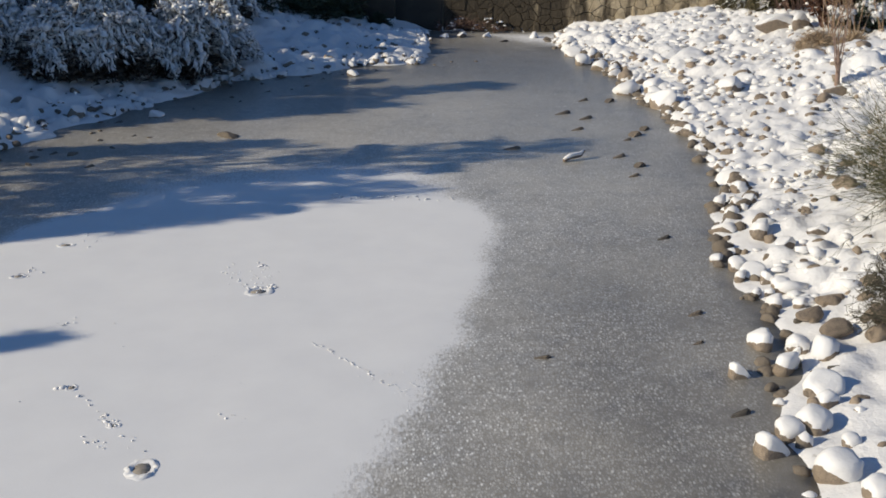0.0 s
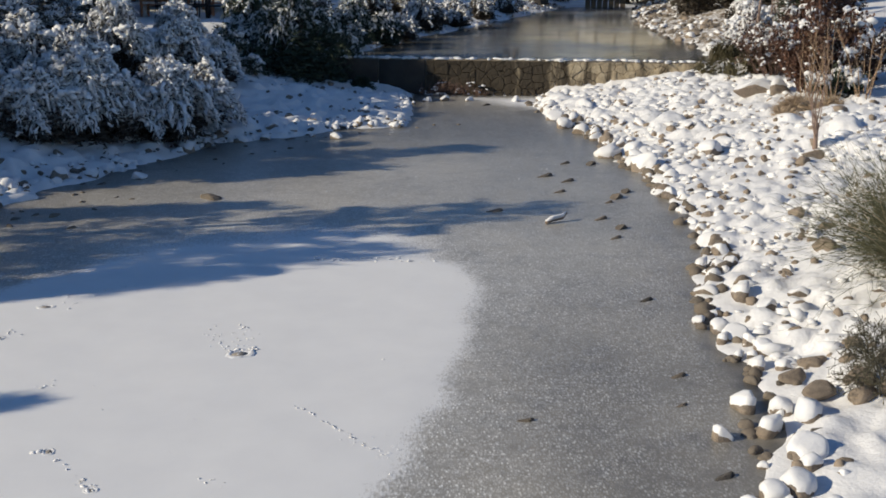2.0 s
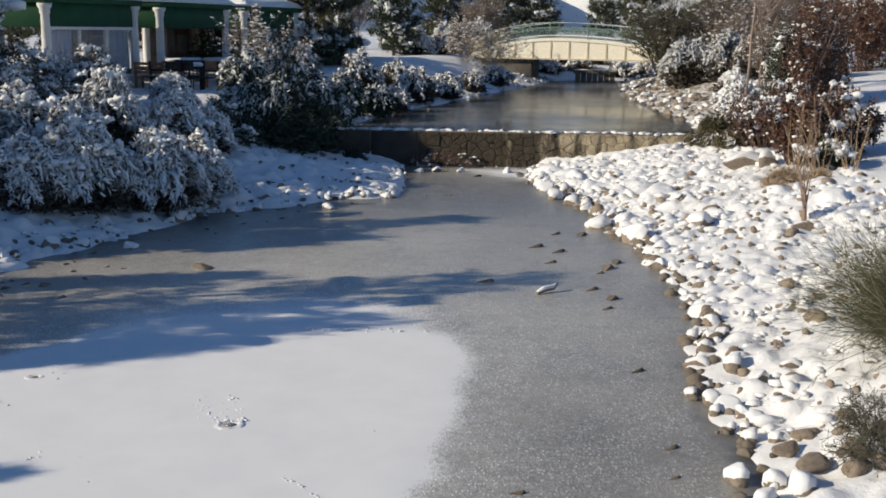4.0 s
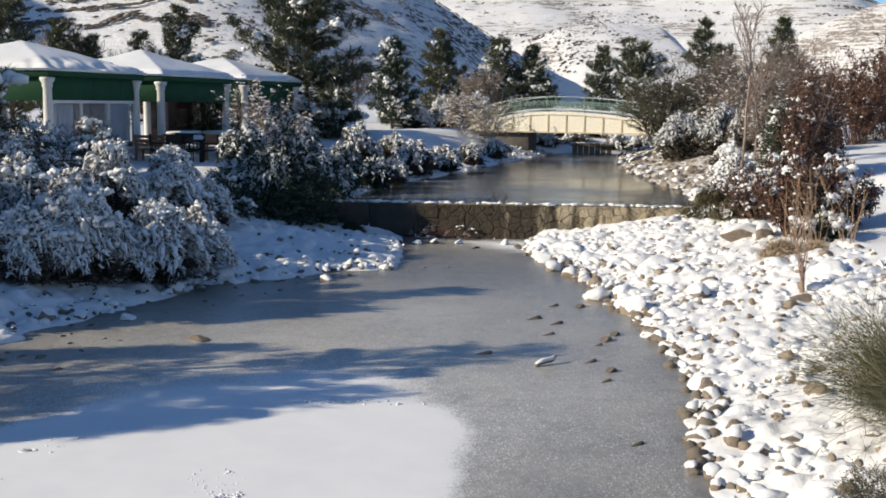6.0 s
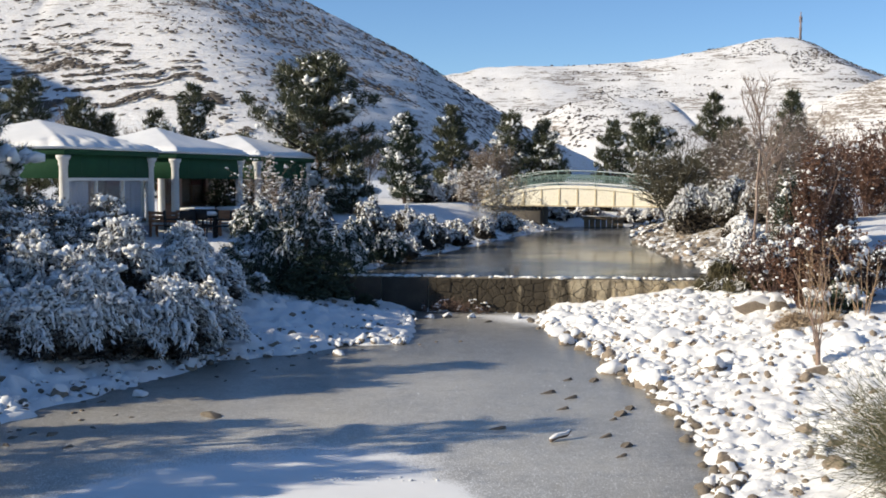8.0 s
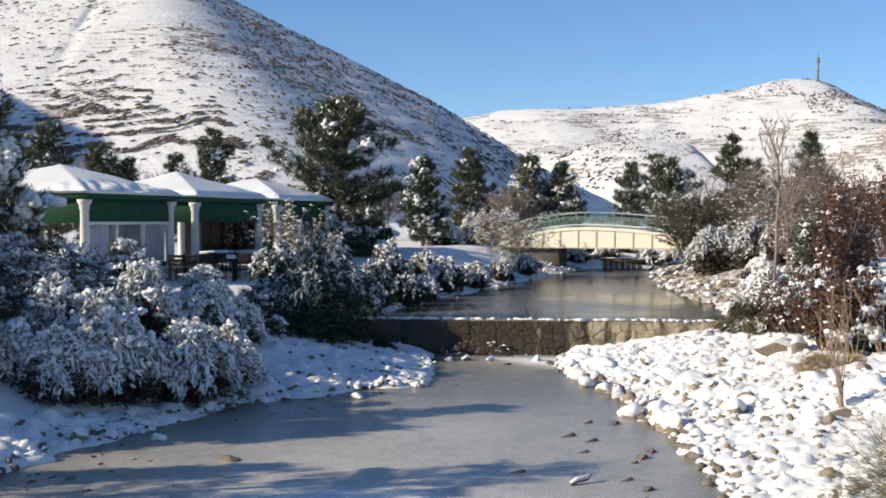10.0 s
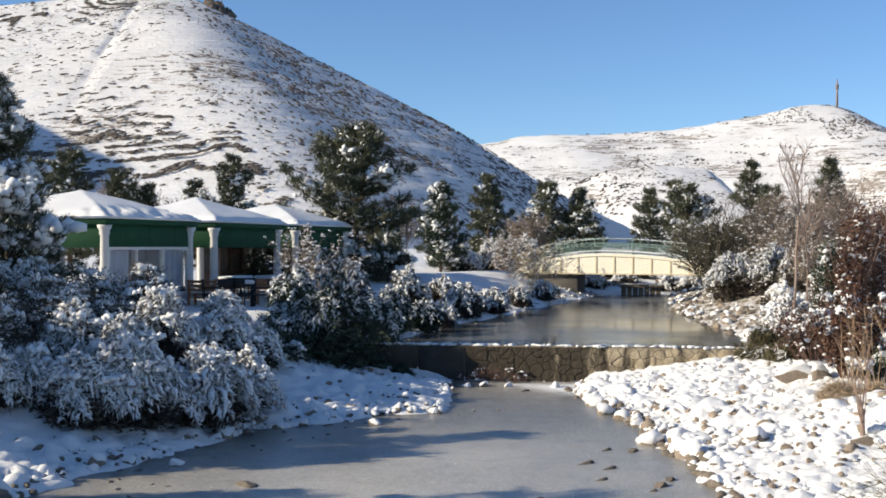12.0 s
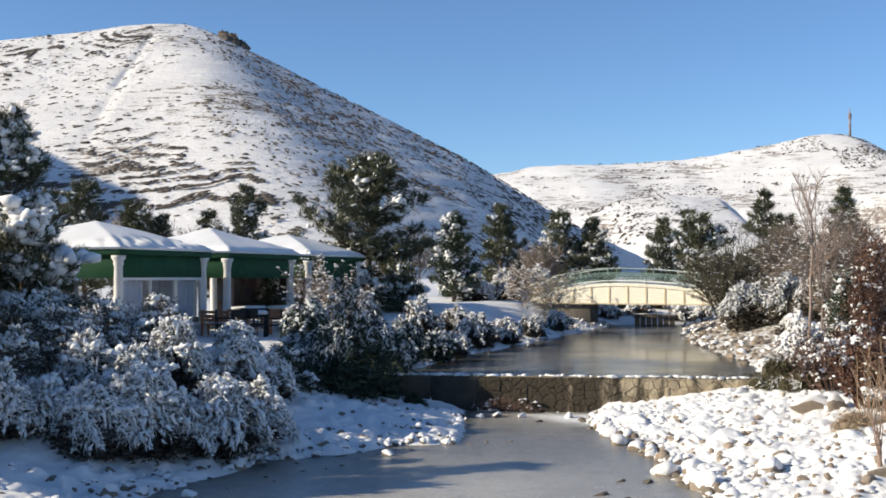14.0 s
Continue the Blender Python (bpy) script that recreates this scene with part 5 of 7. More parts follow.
def build_bank_stones():
    rng = np.random.default_rng(79)
    far_rock, far_snow = Geo(), Geo()
    count = 0
    for x, y, h, size, kind, turn, lie in BANK:
        if lie == "buried":
            continue
        at = (x, y, h + 0.12 * size, size) if lie in ("capped", "bare") else (x - 0.36 * size, y - 0.42 * size, h + 0.08 * size, 0.95 * size)
        if lie == "bare":
            at = (x, y, h + 0.05 * size, size * 0.9)
        count += 1
        if count <= 300:
            place_stone(*at, kind, turn, lie == "capped", lie == "bare" and h < 0.1, group="stones of the bank",
                        label="brown river stone capped with snow" if lie == "capped" else "brown river stone showing through the snow")
        else:
            strew(far_rock, far_snow, *at, kind, math.radians(turn), lie == "capped")
    # the banks of the upper pond: dark rubble on the sunny side, snowy stones on the other; then pebbles between the stones
    wet = Geo()
    for _ in range(3600):
        x, y = rng.uniform(-2, 15), rng.uniform(28, 57)
        d = float(signed_distance(x, y, UPPER))
        right = x > 4 + 0.16 * (y - 26)
        if not -0.10 < d < (1.8 if right else 0.35 + 1.2 * (y > 44)):
            continue
        size = rng.uniform(0.06, 0.13) * (rng.uniform(1.0, 1.9) if right else 1.0)
        strew(wet if right and rng.random() < 0.7 else far_rock, far_snow, x, y, float(ground_height(x, y)) + size * rng.uniform(-0.35, 0.15), size, int(rng.integers(0, 9)), rng.uniform(-3, 3), rng.random() < (0.22 if right else 0.7))
    for _ in range(380):
        x, y = rng.uniform(2.2, 8.5), rng.uniform(5.2, 26)
        d = float(signed_distance(x, y, LOWER))
        if not -0.12 < d < 4.4 or behind_dam(x, y) > -0.2 or (y < 7.6 and d > 0.4):
            continue
        size = rng.uniform(0.025, 0.065) * (1 + 0.02 * y)
        strew(far_rock, far_snow, x, y, float(ground_height(x, y)) + size * rng.uniform(0.1, 0.7), size, 2 * int(rng.integers(0, 4)) + 1, rng.uniform(-3, 3), False)
    for _ in range(5200):
        x, y = rng.uniform(-7.0, 5.0), rng.uniform(5.2, 26.8)
        d = float(signed_distance(x, y, LOWER))
        right = x > 0.8
        if not (-0.20 if right else -0.10) < d < (0.14 if right else 0.22) or behind_dam(x, y) > -0.15:
            continue
        size = rng.uniform(0.035, 0.10) * (rng.uniform(1.0, 1.75) if right and y > 9 else 1.0)
        snowy = rng.random() < (0.16 if right else 0.6)
        strew(wet, far_snow, x, y, max(0.0, float(ground_height(x, y))) + size * (0.25 if d > 0 else 0.0), size, int(rng.integers(0, 9)), rng.uniform(-3, 3), snowy and d > -0.03)
    for _ in range(5200):
        x, y = rng.uniform(-7.0, 0.5), rng.uniform(13.0, 27.2)
        d = float(signed_distance(x, y, LOWER))
        if not 0.05 < d < 2.2 or rng.random() > 0.42 + 0.25 * float(vnoise(np.array(x), np.array(y), 1.2, 14)) - 0.12 * d or behind_dam(x, y) > -0.1:
            continue
        size = rng.uniform(0.03, 0.075)
        strew(wet, far_snow, x, y, float(ground_height(x, y)) + size * rng.uniform(-0.1, 0.35), size, int(rng.integers(0, 9)), rng.uniform(-3, 3), rng.random() < 0.62)
    for _ in range(34):
        y = rng.uniform(13.5, 22.5)
        x = np.interp(y, [12.5, 14.5, 15.9, 17.2, 18.6, 20.0, 21.7, 22.5], [-5.9, -5.4, -5.05, -4.3, -3.7, -3.05, -0.9, 0.3]) + rng.uniform(0.25, 1.7)
        size = rng.uniform(0.04, 0.09)
        strew(wet, far_snow, x, y, -0.35 * size, size * 1.5, 4, rng.uniform(-3, 3), False)
    for (x0, y0), (x1, y1) in zip(LOWER[3:14], LOWER[4:15]):
        for u in np.arange(0, 1, 0.13 / math.hypot(x1 - x0, y1 - y0)):
            x, y = x0 + (x1 - x0) * u + rng.normal(-0.05, 0.07), y0 + (y1 - y0) * u + rng.normal(0.05, 0.07)
            size = rng.uniform(0.05, 0.12) * rng.uniform(0.7, 1.2)
            strew(wet, far_snow, x, y, 0.2 * size, size, int(rng.integers(0, 12)), rng.uniform(-3, 3), rng.random() < 0.75)
    n = 2800
    x, y = rng.uniform(2.2, 9.0, n), rng.uniform(7.5, 26.5, n)
    d = signed_distance(x, y, LOWER)
    lie = (d > 0.12) & (d < np.where(y > 13, 4.4, 2.4)) & (behind_dam(x, y) < -0.2) & (vnoise(x, y, 0.9, 33) > -0.35)
    x, y = x[lie], y[lie]
    g = rng.uniform(0.025, 0.085, len(x)) * (1 + 0.015 * y)
    far_snow.heaps(np.stack([x, y, ground_height(x, y) + 0.35 * g], 1), np.stack([g * rng.uniform(1.0, 1.9, len(x)), 1.1 * g, g * 0.55], 1), rng, 1, (BALL_V, BALL_F))
    structure("waterline_stones", wet, WET_ROCK, "dark wet stones along the edge of the ice", "stones", kind="stuff")
    structure("bank_stones", far_rock, ROCK, "small brown stones along the pond banks", "stones", kind="stuff")
    structure("bank_stone_snow", far_snow, SNOW, "caps of snow on the small bank stones", "snow", kind="stuff")


def build_front_stones():
    for x, y, r, kind, turn, capped in FRONT_STONES:
        r *= 0.86
        y -= 0.09
        z = max(0.0, float(ground_height(x, y))) + 0.05 * r
        place_stone(x, y, z, r, kind, turn, capped, label="rounded brown boulder under a thick cap of snow" if capped else "bare brown boulder on the snowy bank", group="boulders at the water's edge")
    # stones that stand in the ice
    for x, y, r, kind, sx in ((-2.49, 15.25, 0.17, 0, 1.4), (1.41, 14.38, 0.13, 4, 1.3), (2.76, 13.92, 0.11, 4, 1.5), (2.42, 16.8, 0.15, 4, 1.5), (2.71, 16.4, 0.14, 4, 1.5),
                              (2.47, 15.62, 0.11, 4, 1.5), (3.2, 15.2, 0.15, 2, 1.1), (3.05, 14.9, 0.10, 4, 1.0), (3.42, 15.6, 0.12, 2, 1.0), (2.22, 7.75, 0.05, 4, 1.5), (1.0, 7.51, 0.06, 4, 1.4),
                              (2.55, 10.4, 0.09, 4, 1.5), (2.75, 12.9, 0.10, 4, 1.4), (2.9, 13.4, 0.12, 2, 1.0), (-4.35, 14.22, 0.13, 4, 1.5), (2.2, 6.55, 0.08, 4, 1.5),
                              (2.2, 25.2, 0.12, 2, 1.3), (2.9, 17.9, 0.12, 4, 1.3), (3.3, 17.8, 0.13, 2, 1.3), (2.35, 8.35, 0.08, 4, 1.4)):
        place_stone(x, y, -0.15 * r, r, kind, 20 * x, False, True, sx=sx, group="stones in the ice")
    for x, y, r, kind in ((-3.79, 16.68, 0.13, 4), (-1.85, 20.71, 0.12, 4), (-1.45, 20.72, 0.08, 4), (-1.0, 20.49, 0.12, 0), (0.1, 21.9, 0.13, 4), (0.2, 22.6, 0.13, 8), (3.75, 18.55, 0.24, 0), (4.12, 17.95, 0.27, 4), (0.9, 25.9, 0.12, 4), (1.3, 26.0, 0.14, 2), (1.9, 26.0, 0.13, 4), (3.0, 25.9, 0.16, 4)):
        place_stone(x, y, 0.02, r, kind, 35 * x, True, group="boulders at the water's edge")


def build_tracks():
    """Broken-in spots and crumbs of snow on the white part of the ice."""
    rng = np.random.default_rng(91)
    for x, y, r in ((-1.59, 5.91, 0.085), (-1.28, 8.94, 0.085), (-2.33, 7.06, 0.038), (-1.90, 6.48, 0.035), (-3.30, 10.30, 0.06), (-3.46, 9.40, 0.05)):
        spot = thing("snow_pit", "small pit broken into the snow on the ice", "pit", (x, y, 0.012), 0, "pits in the snow")
        ang = np.linspace(0, 6.283, 25)[:-1]
        v, q = [], []
        for k, (rr, z) in enumerate(((1.60, -0.10), (1.32, 0.05), (1.06, 0.17), (0.92, 0.12), (0.76, 0.04), (0.55, 0.02))):
            wob = 1 + 0.14 * np.sin(2 * ang + 9 * x) + 0.10 * rng.uniform(-1, 1, 24)
            tall = 0.8 + 0.35 * np.sin(3 * ang + 5 * y) + 0.35 * rng.uniform(-1, 1, 24)
            v += [(rr * r * w * math.cos(t), rr * r * w * math.sin(t), z * r * (h if 0 < k < 4 else 1.0)) for t, w, h in zip(ang, wob, tall)]
            if k:
                q += [(24 * (k - 1) + i, 24 * (k - 1) + (i + 1) % 24, 24 * k + (i + 1) % 24, 24 * k + i) for i in range(24)]
        part("snow_rim", Geo().quad(v, q), SNOW, spot, "raised broken rim of snow")
        part("pit_floor", Geo().tube([(0, 0, -0.008), (0, 0, 0.035 * r)], [r * 0.86, r * 0.82], 16), PIT_ICE, spot, "grey wet ice")
    c, s = [], []

    def strewn(x0, y0, x1, y1, n, wide, big):
        for u in rng.random(n):
            c.append((x0 + (x1 - x0) * u + rng.normal(0, wide), y0 + (y1 - y0) * u + rng.normal(0, wide), 0.016))
            g = 0.75 * big * rng.uniform(0.4, 1.2)
            s.append((g * rng.uniform(1, 1.8), g, g * 0.45))
    for run in ((-2.43, 7.05, -2.38, 7.07, 4, 0.012, 0.034), (-1.36, 9.62, -1.22, 9.60, 5, 0.02, 0.030), (-1.34, 9.03, -1.12, 9.05, 12, 0.03, 0.026), (-2.37, 7.06, -1.89, 6.48, 16, 0.02, 0.016), (-1.89, 6.48, -1.6, 6.05, 5, 0.03, 0.012), (-2.1, 6.33, -1.9, 6.21, 9, 0.03, 0.013), (-0.72, 7.82, -0.02, 6.89, 30, 0.012, 0.010),
                (-1.5, 9.75, -1.3, 9.0, 26, 0.10, 0.014), (-1.69, 9.59, -1.16, 9.19, 14, 0.08, 0.011), (-3.3, 10.3, -2.6, 10.9, 18, 0.10, 0.016), (-3.46, 9.4, -3.3, 9.7, 8, 0.05, 0.014),
                (-2.79, 8.22, -2.6, 8.3, 6, 0.04, 0.014), (-0.2, 7.3, 0.15, 6.6, 30, 0.08, 0.007), (0.3, 7.7, 0.8, 9.6, 24, 0.06, 0.007), (0.5, 11.9, -0.9, 12.0, 46, 0.05, 0.022),
                (-1.2, 6.6, -1.1, 6.5, 6, 0.04, 0.012), (-3.5, 6.2, 0.0, 9.0, 26, 0.5, 0.008), (-0.6, 16.2, 1.0, 17.6, 9, 0.4, 0.016), (2.0, 16.5, 3.2, 18.5, 16, 0.5, 0.014)):
        strewn(*run)
    structure("snow_crumbs", Geo().blobs(np.array(c), np.array(s), rng, 0.4), SNOW, "crumbs of kicked-up snow on the ice", "snow", kind="stuff")
    stub = thing("branch_stub", "pale snow-crusted branch stub lying on the ice", "branch", (2.14, 13.75, 0.02), 35)
    part("wood", Geo().tube([(-0.18, 0, 0.0), (-0.05, 0.02, 0.02), (0.10, 0, 0.03), (0.20, 0.03, 0.07)], [0.022, 0.03, 0.026, 0.012], 8), TWIG, stub)
    part("snow_cap", Geo().tube([(-0.18, 0, 0.02), (-0.05, 0.02, 0.045), (0.10, 0, 0.055), (0.19, 0.03, 0.085)], [0.02, 0.036, 0.03, 0.012], 8, 0.8), SNOW, stub)


# ---- masonry ----
def cell(seed_point, others, box):
    """The part of a rectangle that is nearer to one seed than to the others."""
    poly = [(box[0], box[2]), (box[1], box[2]), (box[1], box[3]), (box[0], box[3])]
    sx, sy = seed_point
    for ox, oy in others:
        if abs(ox - sx) + abs(oy - sy) < 1e-9 or abs(ox - sx) > 1.6:
            continue
        mx, my, nx, ny = (sx + ox) / 2, (sy + oy) / 2, ox - sx, oy - sy
        out = []
        for (ax, ay), (bx, by) in zip(poly, poly[1:] + poly[:1]):
            da, db = (ax - mx) * nx + (ay - my) * ny, (bx - mx) * nx + (by - my) * ny
            if da <= 0:
                out.append((ax, ay))
            if da * db < 0:
                u = da / (da - db)
                out.append((ax + (bx - ax) * u, ay + (by - ay) * u))
        poly = out
        if len(poly) < 3:
            return []
    return poly


def slab(poly, joint, thick, rng):
    """A flat stone with chamfered edges: outline in x and z, its face towards -y."""
    c = np.mean(poly, axis=0)
    p = np.array(poly)
    far = np.linalg.norm(p - c, axis=1)[:, None] + 1e-6
    outer = p - (p - c) / far * joint
    inner = outer - (outer - c) * 0.045
    n = len(p)
    y = -thick * rng.uniform(0.55, 1.0)
    v = [(a, 0.02, b) for a, b in outer] + [(a, 0.55 * y, b) for a, b in outer] + [(a, y + rng.uniform(-0.006, 0.006), b) for a, b in inner] + [(c[0], y - 0.006, c[1])]
    q = [(r * n + i, r * n + (i + 1) % n, (r + 1) * n + (i + 1) % n, (r + 1) * n + i) for r in range(2) for i in range(n)]
    geo = Geo().quad(v, q)
    geo.f.append(np.array([(2 * n + i, 2 * n + (i + 1) % n, 3 * n) for i in range(n)], np.int64))
    return geo


def build_dam():
    rng = np.random.default_rng(5)
    length = math.hypot(DAM_B[0] - DAM_A[0], DAM_B[1] - DAM_A[1])
    turn = math.degrees(math.atan2(DAM_B[1] - DAM_A[1], DAM_B[0] - DAM_A[0]))
    dam = thing("dam_wall", "low stone weir wall of irregular flat stones with snow along its top", "wall", (DAM_A[0], DAM_A[1], 0), turn)
    part("core", Geo().box(0, length, 0.0, 0.35, -0.4, DAM_TOP, 0.02), MORTAR, dam)
    # part of the panels' darkness is the yew's shade, kept in their colour
    part("concrete_facing", Geo().box(0.0, 2.05, -0.055, 0.0, -0.3, DAM_TOP - 0.02, 0.015), DAM_CONCRETE, dam, "plain stained concrete panel, darkened for the yew's shade")
    part("concrete_facing", Geo().box(2.08, 3.22, -0.05, 0.0, -0.3, DAM_TOP - 0.02, 0.015), DAM_CONCRETE, dam, "plain stained concrete panel, darkened for the yew's shade")
    seeds = [(x + rng.uniform(-0.13, 0.13), z + rng.uniform(-0.11, 0.11)) for k, z in enumerate(np.arange(-0.02, 1.06, 0.175)) for x in np.arange(3.1 + 0.12 * (k % 2), length + 0.3, 0.21) if rng.random() < 0.74]
    for s in seeds:
        poly = cell(s, seeds, (3.25, length, -0.15, DAM_TOP - 0.02))
        if len(poly) > 2:
            part("stone", slab(poly, rng.uniform(0.001, 0.006), 0.05, rng), WALL_STONE, dam, shade=False)
    m = 130
    x = np.sort(rng.uniform(0, length, m))
    snow = Geo().blobs(np.stack([x, rng.uniform(0.03, 0.25, m), np.full(m, DAM_TOP + 0.01)], 1),
                       np.stack([rng.uniform(0.04, 0.24, m), rng.uniform(0.04, 0.13, m), rng.uniform(0.012, 0.045, m)], 1), rng, 0.3)
    part("snow_cap", snow, SNOW, dam, "patchy line of snow")


# ---- bridge ----
def arch(x):
    return 2.97 - (0.046 * (8.4 - x) ** 2 if x < 8.4 else 0.017 * (x - 8.4) ** 2)


def build_bridge():
    bridge = thing("footbridge", "cream arched footbridge with green railings over the stream", "bridge", (8.2 - 8.2 * math.cos(radians(22)), 54.0 + 8.2 * math.sin(radians(22)), 0), -22.0)
    xs = np.linspace(4.2, 15.8, 41)
    side = Geo()
    for y0, y1 in ((0.0, 0.12), (1.9, 2.02)):
        v, n = [], len(xs)
        for y in (y0, y1):
            v += [(x, y, 1.98) for x in xs] + [(x, y, max(2.02, arch(x) - 0.12)) for x in xs]
        q = [(i, i + 1, n + i + 1, n + i) for i in range(n - 1)] + [(3 * n + i, 3 * n + i + 1, 2 * n + i + 1, 2 * n + i) for i in range(n - 1)]
        q += [(2 * n + i, 2 * n + i + 1, i + 1, i) for i in range(n - 1)] + [(n + i, n + i + 1, 3 * n + i + 1, 3 * n + i) for i in range(n - 1)]
        side.quad(v, q)
    part("side_beam", side, CREAM, bridge, shade=False)
    trim = Geo()
    deck = Geo()
    for geo, y0, y1, up, down in ((trim, -0.05, 0.14, 0.0, 0.14), (deck, 0.1, 1.95, -0.02, 0.16)):
        n = len(xs)
        v = [(x, y, max(2.1, arch(x)) + dz) for y in (y0, y1) for dz in (up, -down) for x in xs]
        q = [(i, i + 1, n + i + 1, n + i) for i in range(n - 1)] + [(2 * n + i, 3 * n + i, 3 * n + i + 1, 2 * n + i + 1) for i in range(n - 1)]
        q += [(i, 2 * n + i, 2 * n + i + 1, i + 1) for i in range(n - 1)] + [(n + i, n + i + 1, 3 * n + i + 1, 3 * n + i) for i in range(n - 1)]
        geo.quad(v, q)
    part("trim", trim, CREAM, bridge, shade=False)
    part("deck", deck, CONCRETE, bridge, shade=False)
    snow = Geo()
    for i, (a, b) in enumerate(zip(xs[:-1], xs[1:])):
        snow.box(a, b, 0.12, 1.9, max(2.1, arch((a + b) / 2)) - 0.02, max(2.1, arch((a + b) / 2)) + 0.05, 0.02)
    part("deck_snow", snow, SNOW, bridge)
    for x in np.arange(5.5, 15.5, 0.90):
        if arch(x) > 2.2:
            part("rib", Geo().box(x - 0.035, x + 0.035, -0.03, 0.0, 2.0, arch(x) - 0.12), CREAM_EDGE, bridge, shade=False)
    part("bottom_edge", Geo().box(4.2, 15.8, -0.03, 0.13, 1.94, 2.0), CREAM_EDGE, bridge, shade=False)
    for y in (0.04, 1.96):
        rail = part("railing", Geo().tube([(x, y, arch(x) + 0.72) for x in xs], 0.020, 6), GREEN_RAIL, bridge, "green painted iron railing")
        part("rail_snow", Geo().tube([(x, y, arch(x) + 0.738) for x in xs[4:-4]], 0.012, 5, 0.8), SNOW, rail, "thin line of snow")
        part("lower_rail", Geo().tube([(x, y, arch(x) + 0.10) for x in xs], 0.02, 5), GREEN_RAIL, rail)
        part("middle_rail", Geo().tube([(x, y, arch(x) + 0.52) for x in xs], 0.016, 5), GREEN_RAIL, rail)
        part("rail_snow", Geo().tube([(x, y, arch(x) + 0.125) for x in xs[3:-3]], 0.030, 5, 0.8), SNOW, rail, "line of snow on the lower rail")
        scroll = Geo()
        for x in np.arange(4.4, 15.7, 0.115):
            z = arch(x)
            scroll.tube([(x, y, z + 0.1), (x + 0.05, y, z + 0.3), (x - 0.03, y, z + 0.52)], 0.017, 4)
            if round(x / 0.115) % 2:
                scroll.tube([(x + 0.08 * math.cos(a), y, z + 0.31 + 0.09 * math.sin(a)) for a in np.linspace(0, 6.283, 9)], 0.016, 4)
        part("scrollwork", scroll, GREEN_RAIL, rail)
        for x in np.arange(4.4, 15.7, 1.86):
            part("post", Geo().box(x - 0.024, x + 0.024, y - 0.024, y + 0.024, arch(x) - 0.1, arch(x) + 0.76, 0.008), GREEN_RAIL, rail)
    part("abutment", Geo().box(4.6, 7.2, 0.25, 1.8, 0.4, 1.94, 0.03), CONCRETE, bridge, "dark concrete abutment")
    part("abutment", Geo().box(13.4, 16.5, 0.25, 1.8, 0.4, 1.94, 0.03), CONCRETE, bridge, "dark concrete abutment")
    weir = thing("plank_weir", "weathered plank weir at the head of the upper pond", "weir", (10.0, 57.2, 0.12))
    for k in range(7):
        part("plank", Geo().box(0.3 * k, 0.3 * k + 0.25, 0.03 * (k % 2), 0.08 + 0.03 * (k % 2), 0.5, 1.20 + 0.03 * math.sin(5 * k), 0.012), PLANK, weir, shade=False)
    part("cross_beam", Geo().box(-0.1, 2.15, -0.06, 0.0, 1.06, 1.16, 0.01), PLANK, weir, shade=False)
    part("snow_cap", Geo().box(-0.1, 2.15, -0.08, 0.10, 1.22, 1.27, 0.03), SNOW, weir)


# ---- pavilion ----
ROW, DEEP = Vector((0.37, 0.93, 0)).normalized(), Vector((-0.93, 0.37, 0)).normalized()
PAVILION_TURN = math.degrees(math.atan2(ROW.y, ROW.x))
TERRACE = 1.45


ROSE_POST = two_tone("rose_post_paint", (0.46, 0.33, 0.29), (0.36, 0.26, 0.23), 2.0, 0.7, 0.15)
SIGN_RED = two_tone("dark_red_board", (0.12, 0.02, 0.025), (0.08, 0.015, 0.02), 3.0, 0.5, 0.1)
ROSE_WALL = two_tone("rose_plaster", (0.30, 0.20, 0.17), (0.22, 0.15, 0.13), 1.5, 0.8, 0.2)


def column(side, x, y, h, r, parent):
    shaft = [(0.0, r * 1.35), (0.10, r * 1.35), (0.12, r * 1.08), (0.5 * h, r), (h - 0.28, r * 0.9), (h - 0.24, r * 1.15), (h - 0.16, r * 1.05), (h - 0.08, r * 1.5), (h, r * 1.6)]
    part("column", Geo().tube([(x, y, z) for z, _ in shaft], [q for _, q in shaft], 12), WHITE_PAINT, parent)


